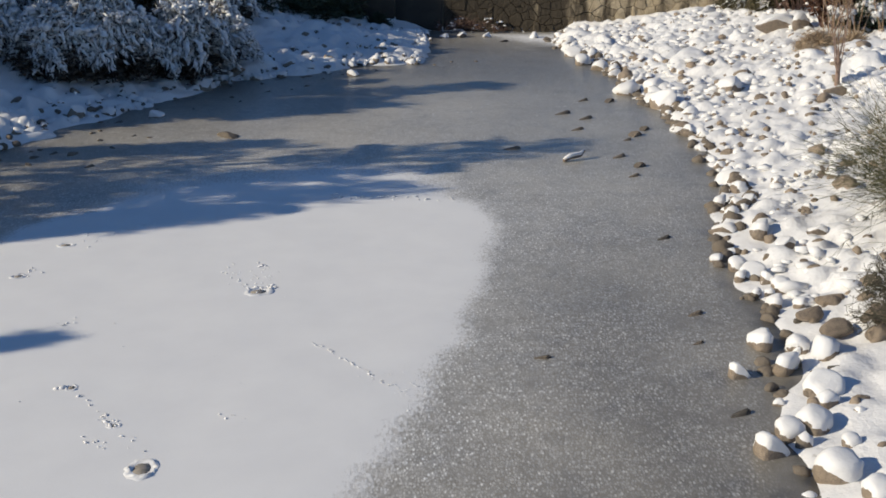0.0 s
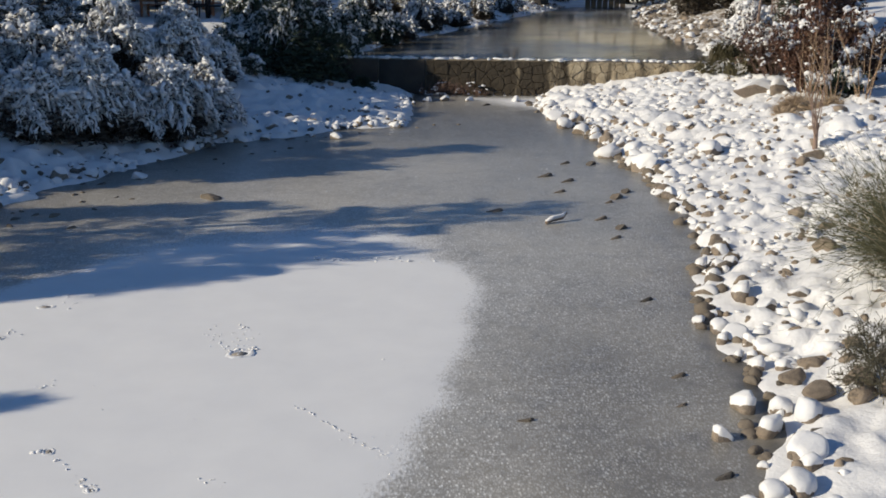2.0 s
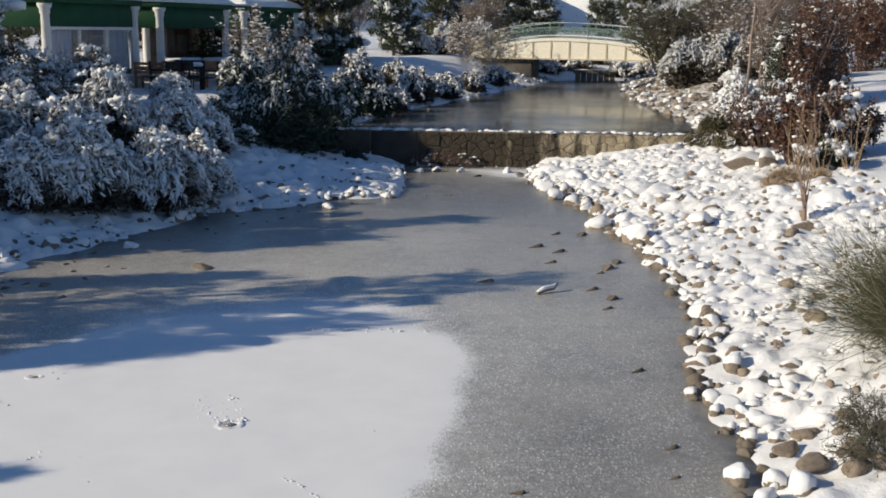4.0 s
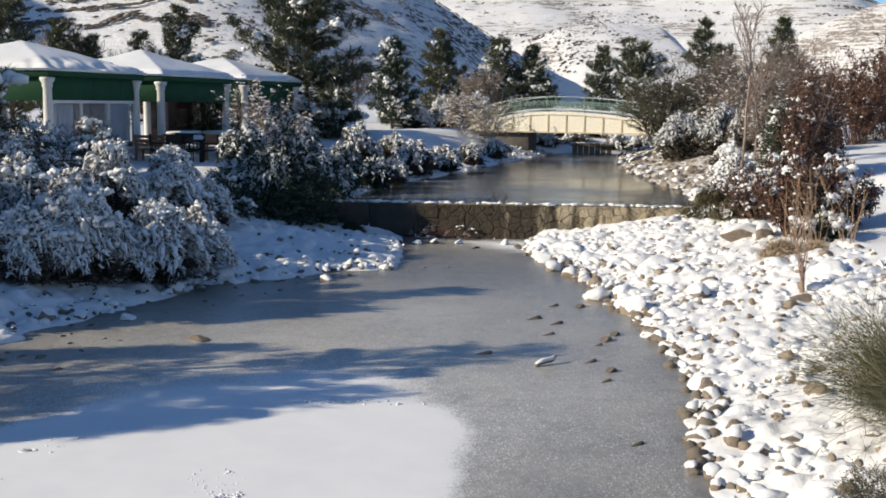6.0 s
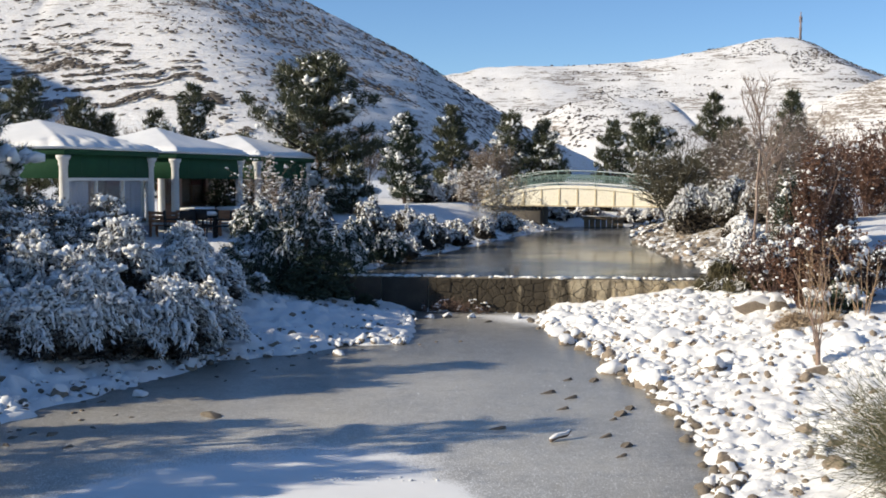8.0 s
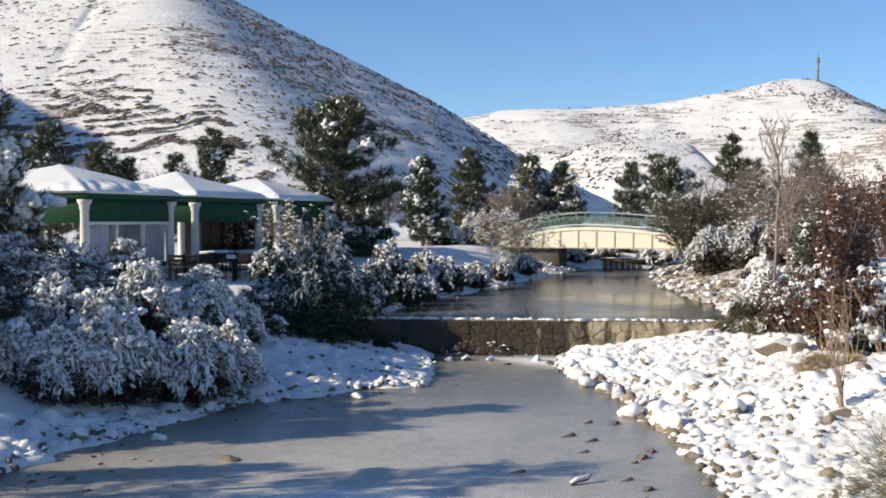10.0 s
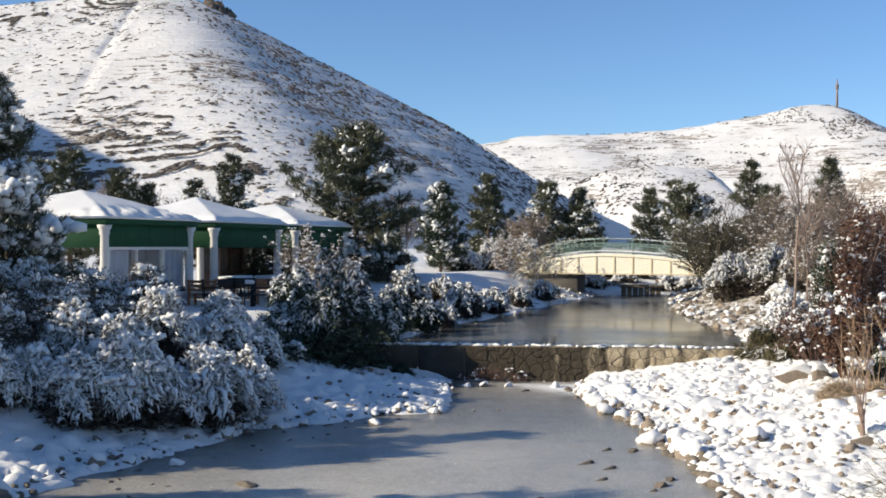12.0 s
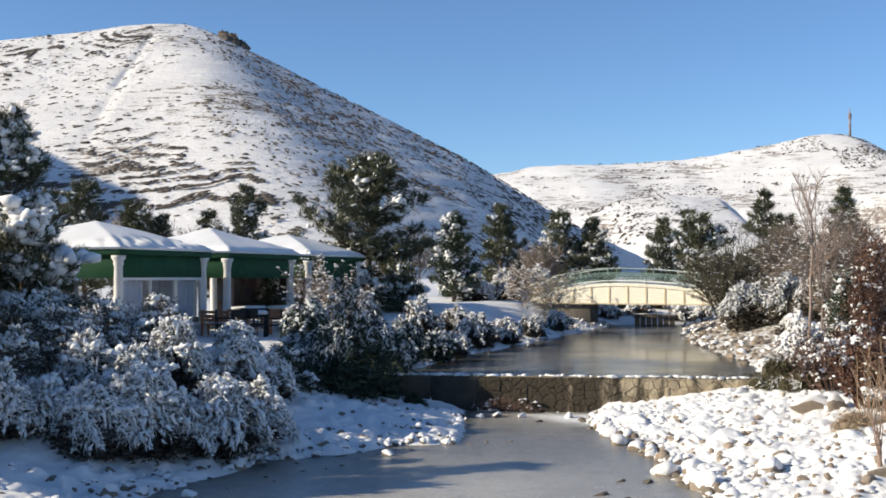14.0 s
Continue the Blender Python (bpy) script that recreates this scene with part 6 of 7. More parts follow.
def build_pavilion(origin, label, glazed, D=4.0):
    """One bay, 4 m wide and D deep: x runs along the row, y away from the water."""
    hut = thing("pavilion", label, "pavilion", (origin[0], origin[1], TERRACE), PAVILION_TURN, "pavilions of the cafe")
    S, e = 4.0, 0.20
    for x, y in ((0, 0), (S, 0), (0, D), (S, D)):
        column(0, x, y, 2.42, 0.125, hut)
    part("floor", Geo().box(-0.3, S + 0.3, -0.3, D + 0.3, -0.35, 0.02, 0.02), TERRACOTTA, hut)
    part("eave_beam", Geo().box(-e, S + e, -e, D + e, 2.44, 2.59, 0.02), GREEN_CLOTH, hut)
    # the snow lies thick and rounded on a hipped roof
    n = 49
    u = np.linspace(-1, 1, n)
    U, V = np.meshgrid(u, u)
    R = np.maximum(np.abs(U), np.abs(V))
    z = 2.64 + 0.78 * (1 - R) ** 0.97 + 0.08 * (1 - smooth(0.92, 1.0, R)) + 0.025 * vnoise(U, V, 0.3, int(10 * origin[1]))
    scuffed = smooth(0.45, 0.75, R) * smooth(-0.55, -0.75, V) * glazed
    z = z - scuffed * np.maximum(0, 0.03 + 0.09 * vnoise(U * 1.4, V, 0.11, 5)) * (R < 0.97)
    half, deep = S / 2 + e + 0.06, D / 2 + e + 0.06
    top = grid_mesh(S / 2 + half * u, D / 2 + deep * u, z)
    rim = [(S / 2 + half * a, D / 2 + deep * b) for a, b in ((-1, -1), (1, -1), (1, 1), (-1, 1))]
    top.quad([(x, y, w) for w in (2.59, 2.65) for x, y in rim], [(0, 1, 5, 4), (1, 2, 6, 5), (2, 3, 7, 6), (3, 0, 4, 7), (3, 2, 1, 0)])
    part("roof", top, SNOW, hut, "hipped roof under a thick even layer of snow")
    for x0, x1, y0, y1 in ((0.1, S - 0.1, -0.03, 0.03), (0.1, S - 0.1, D - 0.03, D + 0.03), (-0.03, 0.03, 0.1, D - 0.1), (S - 0.03, S + 0.03, 0.1, D - 0.1)):
        part("valance", Geo().box(x0, x1, y0, y1, 1.80, 2.46, 0.01), GREEN_CLOTH, hut, "dark green canvas valance")
        if x1 - x0 > 1:
            for k in range(3):
                part("seam", Geo().box(x0 + 1.25 * k + 0.6, x0 + 1.25 * k + 0.63, y0 - 0.004, y0, 1.80, 2.44), GREEN_CLOTH, hut)

    def window(x0, x1, y, z0, z1, k, curtains):
        w = part("window", Geo().box(x0, x1, y - 0.05, y + 0.05, z0, z0 + 0.08).box(x0, x1, y - 0.05, y + 0.05, z1 - 0.08, z1), WOOD if not curtains else WHITE_PAINT, hut, shade=False)
        for i in range(k + 1):
            x = x0 + (x1 - x0) * i / k
            part("mullion", Geo().box(x - 0.024, x + 0.024, y - 0.05, y + 0.05, z0 + 0.08, z1 - 0.08), WOOD if not curtains else WHITE_PAINT, w, shade=False)
        for i in range(k):
            a, b = x0 + (x1 - x0) * i / k + 0.04, x0 + (x1 - x0) * (i + 1) / k - 0.04
            pane = part("pane", Geo().box(a, b, y - 0.006, y + 0.006, z0 + 0.09, z1 - 0.09), GLASS, w, shade=False)
            pane.visible_shadow = False
            if curtains and i != 1:
                xs = np.linspace(a + 0.03, b - 0.05, 30)
                ys = y + 0.16 + 0.035 * np.sin(np.linspace(0, 26, 30))
                v = [(p, q, r) for r in (z0 + 0.1, z1 - 0.1) for p, q in zip(xs, ys)] + [(p, q + 0.008, r) for r in (z0 + 0.1, z1 - 0.1) for p, q in zip(xs, ys)]
                part("curtain", Geo().quad(v, [(j, j + 1, j + 31, j + 30) for j in range(29)] + [(60 + j, 90 + j, 91 + j, 61 + j) for j in range(29)]), CURTAIN, w, "pale gathered curtain")

    if glazed:
        part("parapet", Geo().box(0.12, S - 0.12, -0.06, 0.06, 0.0, 0.40, 0.01), CURTAIN, hut)
        for k in range(6):
            part("parapet_panel", Geo().box(0.2 + 0.61 * k, 0.72 + 0.61 * k, -0.085, -0.06, 0.06, 0.34, 0.01), CURTAIN, hut, shade=False)
        window(0.13, S - 0.13, 0.0, 0.40, 1.82, 3, True)
    part("back_wall", Geo().box(0.1, S - 0.1, D + 0.05, D + 0.25, 0.0, 2.44, 0.01), ROSE_WALL, hut, "dusky rose plaster wall")
    window(0.13, S - 0.13, D, 0.80, 2.2, 4, False)
    if not glazed:
        for x in (1.05, 2.95):
            part("back_post", Geo().box(x - 0.09, x + 0.09, D - 0.16, D - 0.02, 0.02, 2.44, 0.01), ROSE_POST, hut, "dusky rose post", shade=False)
        part("sign_board", Geo().box(1.9, 2.6, D - 0.10, D - 0.06, 1.55, 1.72, 0.005), SIGN_RED, hut, "dark red board", shade=False)
    for k in range(2):
        bench = part("bench", Geo().box(0.4 + 1.7 * k, 1.8 + 1.7 * k, 2.4, 2.8, 0.40, 0.46, 0.01), WOOD, hut, "brown wooden bench")
        for x in (0.5, 1.7):
            part("leg", Geo().box(x - 0.03 + 1.7 * k, x + 0.03 + 1.7 * k, 2.42, 2.78, 0.02, 0.40), WOOD, bench, shade=False)
    return hut


def build_table(at, turn):
    table = thing("cafe_table", "dark cafe table with snow on its top", "table", at, turn, "cafe tables")
    part("tabletop", Geo().box(-0.55, 0.55, -0.4, 0.4, 0.71, 0.75, 0.01), DARK_METAL, table)
    part("snow_cap", Geo().box(-0.54, 0.54, -0.39, 0.39, 0.75, 0.86, 0.045), SNOW, table, "thick pad of snow")
    for x in (-0.48, 0.48):
        for y in (-0.33, 0.33):
            part("leg", Geo().box(x - 0.022, x + 0.022, y - 0.022, y + 0.022, 0, 0.71), DARK_METAL, table, shade=False)


def build_chair(at, turn):
    chair = thing("cafe_chair", "dark metal cafe chair with arms on the terrace", "chair", at, turn, "cafe chairs")
    part("seat", Geo().box(-0.23, 0.23, -0.23, 0.23, 0.43, 0.47, 0.012), DARK_METAL, chair)
    part("backrest", Geo().box(-0.22, 0.22, 0.22, 0.25, 0.66, 0.92, 0.01), DARK_METAL, chair)
    for x in (-0.21, 0.21):
        part("leg", Geo().tube([(x, -0.22, 0), (x, -0.21, 0.44), (x, -0.21, 0.65)], 0.017, 6), DARK_METAL, chair)
        part("leg", Geo().tube([(x, 0.27, 0), (x, 0.22, 0.44), (x, 0.25, 0.92)], 0.017, 6), DARK_METAL, chair)
        part("arm", Geo().box(x - 0.025, x + 0.025, -0.23, 0.24, 0.64, 0.67, 0.008), DARK_METAL, chair)


def build_bench(at, turn):
    bench = thing("garden_bench", "orange-brown wooden bench dusted with snow on the terrace", "bench", at, turn, "benches of the cafe")
    for k in range(4):
        part("slat", Geo().box(-0.5, 0.5, -0.2 + 0.1 * k, -0.11 + 0.1 * k, 0.41, 0.44, 0.008), BENCH_WOOD, bench, shade=False)
    for k in range(3):
        part("back_slat", Geo().box(-0.5, 0.5, 0.20, 0.23, 0.52 + 0.12 * k, 0.61 + 0.12 * k, 0.008), BENCH_WOOD, bench, shade=False)
    for x in (-0.44, 0.44):
        part("leg", Geo().box(x - 0.03, x + 0.03, -0.18, -0.12, 0.0, 0.41), BENCH_WOOD, bench, shade=False)
        part("leg", Geo().box(x - 0.03, x + 0.03, 0.17, 0.23, 0.0, 0.86), BENCH_WOOD, bench, shade=False)
    part("snow_cap", Geo().heaps([(-0.25, 0.0, 0.46), (0.2, 0.02, 0.46)], [(0.2, 0.14, 0.04), (0.22, 0.14, 0.04)], np.random.default_rng(int(50 * abs(at[0]))), 3), SNOW, bench, "patches of snow")


def build_cafe():
    for o, label, glazed in (((-8.74, 30.0), "white-columned pavilion with green valances and snowy roof, closed in by windows", True),
                             ((-6.76, 35.0), "open white-columned pavilion with green valances and snowy roof", False),
                             ((-4.80, 40.0), "white-columned pavilion with green valances behind a pine", False)):
        build_pavilion(o, label, glazed, 4.8 if glazed else 4.0)
    structure("terrace", Geo().box(-0.6, 16, -1.6, 9.0, -1.2, -0.02, 0.02), CONCRETE, "paved cafe terrace under snow", "terrace").matrix_basis = pose(-8.74, 30.0, TERRACE - 0.03, 0, 0, PAVILION_TURN)
    for x, y, turn in ((-5.75, 33.2, 12), (-6.4, 36.6, 60), (-5.2, 37.0, 62)):
        build_table((x, y, TERRACE - 0.03 + (0.05 if y > 36 else 0)), turn)
    for x, y, turn in ((-6.75, 33.6, 160), (-6.3, 34.9, 150), (-5.0, 35.2, 200), (-4.6, 36.2, 190), (-5.6, 37.6, 170)):
        build_bench((x, y, TERRACE - 0.03), turn)
    for x, y, turn in ((-6.45, 33.0, 95), (-5.95, 32.6, 190), (-5.5, 32.65, 165), (-5.0, 33.0, -80), (-5.5, 33.8, 5), (-6.0, 33.85, -8)):
        build_chair((x, y, TERRACE - 0.05), turn)


build_dam()
build_bridge()
build_cafe()

# ---- the bank of the cafe, in the shade of its trees ----
SNOWY = "evergreen shrub bowed down under a coat of snow"
for x, y, w, d, h, s, n in ((-5.6, 17.75, 2.0, 1.5, 1.15, 1, 150), (-4.9, 18.35, 2.2, 1.8, 1.45, 2, 190), (-3.95, 19.4, 2.0, 1.7, 1.40, 3, 160), (-3.55, 20.7, 1.5, 1.4, 1.10, 13, 110),
                            (-5.4, 19.6, 2.1, 1.8, 1.50, 16, 140), (-5.1, 21.6, 2.0, 1.8, 1.75, 5, 160), (-4.3, 22.3, 1.8, 1.6, 1.40, 6, 140), (-6.9, 17.4, 1.5, 1.3, 1.2, 9, 100),
                            (-3.75, 23.6, 1.6, 1.5, 1.0, 12, 100), (-6.4, 18.2, 1.4, 1.2, 0.9, 14, 90), (-6.4, 19.9, 1.7, 1.5, 1.3, 17, 110), (-4.5, 24.3, 1.6, 1.4, 1.15, 19, 110)):
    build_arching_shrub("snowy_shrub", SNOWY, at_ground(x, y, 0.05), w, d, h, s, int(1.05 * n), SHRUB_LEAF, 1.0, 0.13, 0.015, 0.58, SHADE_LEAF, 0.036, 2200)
for x, y, w, h, s, lump in ((-6.0, 23.6, 1.3, 1.65, 8, 0.10), (-7.3, 21.4, 1.9, 1.6, 4, 0.09), (-6.4, 22.0, 1.6, 1.2, 7, 0.09), (-8.2, 22.4, 1.8, 1.7, 11, 0.10), (-7.9, 19.4, 1.6, 1.6, 15, 0.09), (-7.2, 23.6, 1.6, 1.5, 27, 0.10)):
    build_leafy_shrub("snowy_shrub", "dense grey-green shrub loaded with rounded lumps of snow", at_ground(x, y, 0.05), w, w * 0.9, h, s, SHRUB_LEAF, 3600, 330, 0.08, 0.03, 0.72 * lump, 30, TWIG, 46, 0.15)
for x, y, w, h, s in ((-3.55, 25.0, 0.9, 0.95, 21), (-3.0, 24.9, 0.7, 0.5, 26)):
    build_leafy_shrub("snowy_shrub", "small dark shrub with rounded lumps of snow", at_ground(x, y, 0.05), w, w, h, s, DARK_NEEDLE, 1500, 40, 0.08, 0.03, 0.09, 16, TWIG, 18, 0.12)
build_arching_shrub("yew_bush", "dark spreading yew with drooping snow-streaked branches", at_ground(-2.2, 26.7, 0.05), 3.3, 2.8, 2.0, 20, 150, DARK_NEEDLE, 0.42, 0.19, 0.017, 0.40, DARK_NEEDLE, 0.034, 3800, 0.22)
build_arching_shrub("yew_bush", "dark yew with an upright snow-dusted leader", at_ground(-2.25, 27.3, 0.05), 1.3, 1.2, 3.0, 22, 46, DARK_NEEDLE, 0.40, 0.17, 0.017, 0.10, DARK_NEEDLE, 0.030, 700, 0.1)
for x, y, w, h, s in ((-3.5, 27.6, 1.3, 1.2, 18), (-3.6, 29.6, 1.6, 1.5, 23), (-1.25, 28.9, 1.5, 1.25, 24), (-1.0, 30.6, 1.5, 1.25, 31), (-0.2, 32.4, 1.3, 0.95, 30)):
    build_arching_shrub("pond_shrub", "dark shrub streaked with snow on the cafe bank", at_ground(x, y, 0.05), w, w, h, s, 70, DARK_NEEDLE, 0.5, 0.15, 0.020, 0.35, DARK_NEEDLE, 0.045, 1500, 0.2)
for x, y, w, h, s in ((0.3, 34.2, 1.3, 0.7, 32), (1.15, 37.0, 1.6, 1.15, 33), (2.3, 40.2, 1.5, 0.95, 34), (3.6, 43.8, 1.4, 0.8, 35), (-2.4, 34.0, 2.0, 1.6, 36), (0.4, 39.0, 1.8, 1.0, 37), (4.9, 47.6, 1.4, 0.8, 38), (-0.7, 36.3, 1.6, 1.3, 39), (1.5, 38.4, 1.2, 0.7, 47)):
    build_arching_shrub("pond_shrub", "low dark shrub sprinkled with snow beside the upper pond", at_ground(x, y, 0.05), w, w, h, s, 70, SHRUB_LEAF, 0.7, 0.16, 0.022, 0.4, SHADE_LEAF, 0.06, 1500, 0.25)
build_bare_tree("twiggy_shrub", "pale bare twiggy shrub beside the footbridge", at_ground(5.0, 49.6), 2.3, 1.3, 40, 17, TAN_TWIG, 2, 0.2, 0.006, 0.4, "shrub", 6, 0.009)
build_bare_tree("twiggy_shrub", "grey twiggy shrub dusted with snow beside the footbridge", at_ground(3.9, 52.5), 2.0, 1.2, 44, 14, TWIG, 2, 0.6, 0.007, 0.5, "shrub", 7, 0.012)
build_bare_tree("snowy_twig_bush", "snow-dusted bare bush beside the pavilions", at_ground(-3.1, 31.3), 1.9, 0.8, 41, 7, TWIG, 2, 0.35, 0.008, 0.5, "shrub", 6, 0.006)
build_bare_tree("snowy_twig_bush", "thin bare bush white with snow beside the terrace", at_ground(-4.1, 33.8), 2.3, 0.9, 42, 6, TWIG, 2, 0.6, 0.007, 0.5, "shrub", 6, 0.006)
for x, y, w, h, s in ((-1.35, 26.75, 1.1, 0.5, 138), (-0.7, 26.95, 0.8, 0.3, 139)):
    build_arching_shrub("low_brush", "dark low brush at the foot of the weir wall", at_ground(x, y, 0.03), w, 0.6, h, s, 40, DARK_NEEDLE, 0.0, 0.14, 0.014, 0.5, DARK_NEEDLE, 0.03, 500)
for x, y, h, s in ((1.3, 27.0, 0.5, 121), (1.75, 26.9, 0.45, 122), (2.2, 26.85, 0.35, 123), (0.95, 27.0, 0.4, 125)):
    build_bare_tree("dry_weed", "dry brown weed at the foot of the weir wall", (x, y, 0.0), h, 1.0, s, 8, RUST_TWIG, 1, 0.1, 0.012, 0.4, "weed", 6, 0.005)
build_bare_tree("dry_weed", "dry weed sticking out of the upper pond's ice", (3.1, 28.3, UPPER_LEVEL), 0.42, 0.8, 124, 7, TWIG, 1, 0.0, 0.010, 0.7, "weed", 4, 0.004)

for x, y, w, h, s in ((-6.4, 43.2, 2.4, 2.4, 25), (-5.3, 44.6, 2.4, 2.6, 28), (-3.9, 38.6, 1.5, 1.5, 29)):
    build_arching_shrub("pond_shrub", "dark shrub streaked with snow behind the pavilions", at_ground(x, y, 0.05), w, w, h, s, 80, DARK_NEEDLE, 0.5, 0.17, 0.024, 0.35, DARK_NEEDLE, 0.05, 1800, 0.25)

# pines
PINE = "green pine with snow on its branches"
build_pine("pine", "large dark green pine holding clumps of snow", at_ground(-2.94, 45.6), 6.3, 3.5, 50, 0.17, 0.30, NEEDLE, 17, 0.04, -0.15, 30, 0.028, 0.72, 1.15, 1.25)
build_pine("pine", "young pine at the foot of the large one, bowed by snow", at_ground(-1.6, 43.8), 2.0, 0.95, 150, 0.40, 0.24, NEEDLE, 7, 0.06, 0, 26, 0.026, 0.6, 1.2)
build_pine("pine", "slender young pine hung with snow", at_ground(0.63, 56.0), 4.6, 1.35, 51, 0.16, 0.26, DARK_NEEDLE, 13, 0.07, 0, 26, 0.030, 0.8, 0.9)
for x, y, h, r, s, sn in ((3.47, 64.0, 5.2, 1.55, 52, 0.12), (7.91, 74.0, 5.6, 1.9, 53, 0.22), (10.17, 74.0, 4.6, 1.8, 54, 0.26), (16.03, 80.0, 4.9, 1.3, 55, 0.16), (18.77, 84.0, 5.9, 1.7, 56, 0.14),
                          (19.28, 66.0, 6.2, 1.25, 57, 0.08), (21.85, 60.0, 5.9, 1.6, 58, 0.10), (18.0, 58.0, 4.6, 1.5, 151, 0.12), (-10.54, 60.0, 6.0, 1.8, 59, 0.22), (-12.6, 60.0, 4.6, 1.2, 152, 0.2),
                          (-16.76, 52.0, 5.7, 1.5, 60, 0.22), (-18.8, 54.0, 5.2, 1.7, 61, 0.3), (-14.4, 52.0, 4.6, 1.2, 62, 0.10), (-13.4, 53.0, 3.9, 0.7, 153, 0.05)):
    build_pine("pine", PINE, at_ground(x, y), 1.04 * h, 1.25 * r, s, 0.75 * sn, 0.28, NEEDLE, 13, 0.05, 0, 24, 0.034, 0.88, 0.9)
build_pine("pine", "snow-laden spreading pine behind the footbridge", at_ground(14.7, 62.0), 4.9, 1.7, 63, 0.40, 0.30, NEEDLE, 9, 0.25, 0, 22, 0.034, 0.5, 0.8)
build_pine("pine", "tall pine at the cafe bank with heavy snow on its limbs", at_ground(-10.25, 26.0), 5.7, 1.55, 64, 0.26, 0.26, NEEDLE, 14, 0.08, 0.1, 34, 0.018, 0.55, 1.0)
build_pine("pine", "pine bowed by big clumps of snow beside the pavilion", at_ground(-9.35, 24.7), 3.1, 1.45, 65, 0.60, 0.26, NEEDLE, 9, 0.12, 0, 34, 0.018, 0.45, 1.5)
# the row along the cafe path, whose shade falls over the ice
for x, y, h, r, s in ((-9.4, 12.0, 4.7, 1.55, 66), (-9.4, 10.35, 3.6, 1.2, 67), (-9.6, 9.7, 2.9, 0.75, 68), (-9.3, 13.2, 2.6, 0.35, 69), (-9.2, 11.2, 3.4, 1.2, 76), (-9.5, 16.9, 4.2, 0.95, 70)):
    build_pine("pine", "open-crowned pine on the cafe bank", at_ground(x, y), h, r, s, 0.10, 0.22, NEEDLE, 11, 0.10, 0, 15, 0.026, 0.75, 1.0, 0.42)
build_pine("pine", "thin young pine on the cafe bank", at_ground(-9.3, 6.5), 2.3, 0.16, 71, 0.1, 0.13, NEEDLE, 12, 0.3, 0, 16, 0.02)
for x, y, h, r, s in ((-9.0, 16.0, 2.8, 1.0, 79), (-9.4, 18.0, 1.9, 1.1, 73), (-10.1, 21.6, 3.4, 1.3, 74), (-9.6, 19.9, 1.8, 1.1, 75), (-11.6, 22.8, 3.4, 1.4, 72), (-13.6, 25.2, 7.2, 2.4, 77)):
    build_pine("pine", "dense pine on the cafe bank", at_ground(x, y), h, r, s, 0.25, 0.30, NEEDLE, 12, 0.06, 0, 26, 0.05, 0.6)

for x, y, h, s in ((-17.6, 62.0, 4.2, 160), (-16.0, 64.0, 4.6, 161), (-14.6, 66.0, 4.0, 162), (-1.4, 66.0, 3.4, 163), (0.4, 70.0, 3.2, 164), (6.2, 70.0, 3.0, 165)):
    build_bare_tree("bare_tree", "leafless grey-brown tree at the foot of the hill", at_ground(x, y), h, 0.8, s, 5, DIM_TWIG, 2, 0.05, 0.008, 0.8, "tree", 9, 0.014)

# ---- the far bank of the upper pond and the slope ----
build_bare_tree("spiky_shrub", "spreading grey-brown shrub at the end of the footbridge", at_ground(12.0, 46.8), 2.9, 0.85, 80, 22, OLIVE_TWIG, 2, 0.12, 0.008, 0.65, "shrub", 11, 0.014)
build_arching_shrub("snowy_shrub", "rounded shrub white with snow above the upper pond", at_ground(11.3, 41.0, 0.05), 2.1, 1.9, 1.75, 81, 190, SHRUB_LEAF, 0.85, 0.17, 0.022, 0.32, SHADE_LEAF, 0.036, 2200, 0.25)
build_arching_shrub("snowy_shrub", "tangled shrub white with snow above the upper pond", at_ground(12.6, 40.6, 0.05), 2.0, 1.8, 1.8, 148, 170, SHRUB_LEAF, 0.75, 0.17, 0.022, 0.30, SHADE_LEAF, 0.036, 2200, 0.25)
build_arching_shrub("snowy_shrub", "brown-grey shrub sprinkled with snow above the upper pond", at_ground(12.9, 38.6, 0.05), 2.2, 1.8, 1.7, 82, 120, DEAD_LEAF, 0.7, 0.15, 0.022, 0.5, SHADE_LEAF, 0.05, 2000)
build_bare_tree("bare_tree", "tall slender bare tree with pinkish-grey trunk", at_ground(10.14, 30.6), 5.3, 0.95, 83, 1, BIRCH, 3, 0.0, 0.011, 0.95, "tree", 6, 0.003, 0.42)
build_bare_tree("bare_tree", "slimmer bare tree beside the tall one", at_ground(10.62, 31.0), 4.3, 0.9, 125, 1, BIRCH, 3, 0.0, 0.010, 0.95, "tree", 5, 0.004, 0.45)
for x, y, h, s, m in ((13.6, 42.0, 2.3, 84, TWIG), (15.2, 44.0, 2.9, 85, DIM_TWIG), (17.0, 46.0, 3.4, 86, TWIG), (14.6, 49.0, 3.6, 87, DIM_TWIG), (16.4, 52.0, 3.6, 88, TWIG), (18.6, 50.0, 3.8, 96, DIM_TWIG), (12.6, 36.0, 1.9, 95, TWIG)):
    build_bare_tree("bare_shrub", "thicket of bare brown branches with a little snow", at_ground(x, y), h, 0.8, s, 12, m, 2, 0.18, 0.006, 0.6, "shrub", 8, 0.008)
for x, y, w, h, s in ((13.2, 45.0, 2.2, 1.9, 112), (15.6, 46.5, 2.6, 2.2, 113), (15.0, 40.0, 2.2, 1.9, 115), (14.0, 36.2, 2.0, 1.6, 114)):
    build_leafy_shrub("slope_shrub", "grey-green shrub with caps of snow on the slope", at_ground(x, y, 0.05), w, w, h, s, SHRUB_LEAF, 3000, 60, 0.13, 0.045, 0.10, 30, TWIG, 36, 0.1)
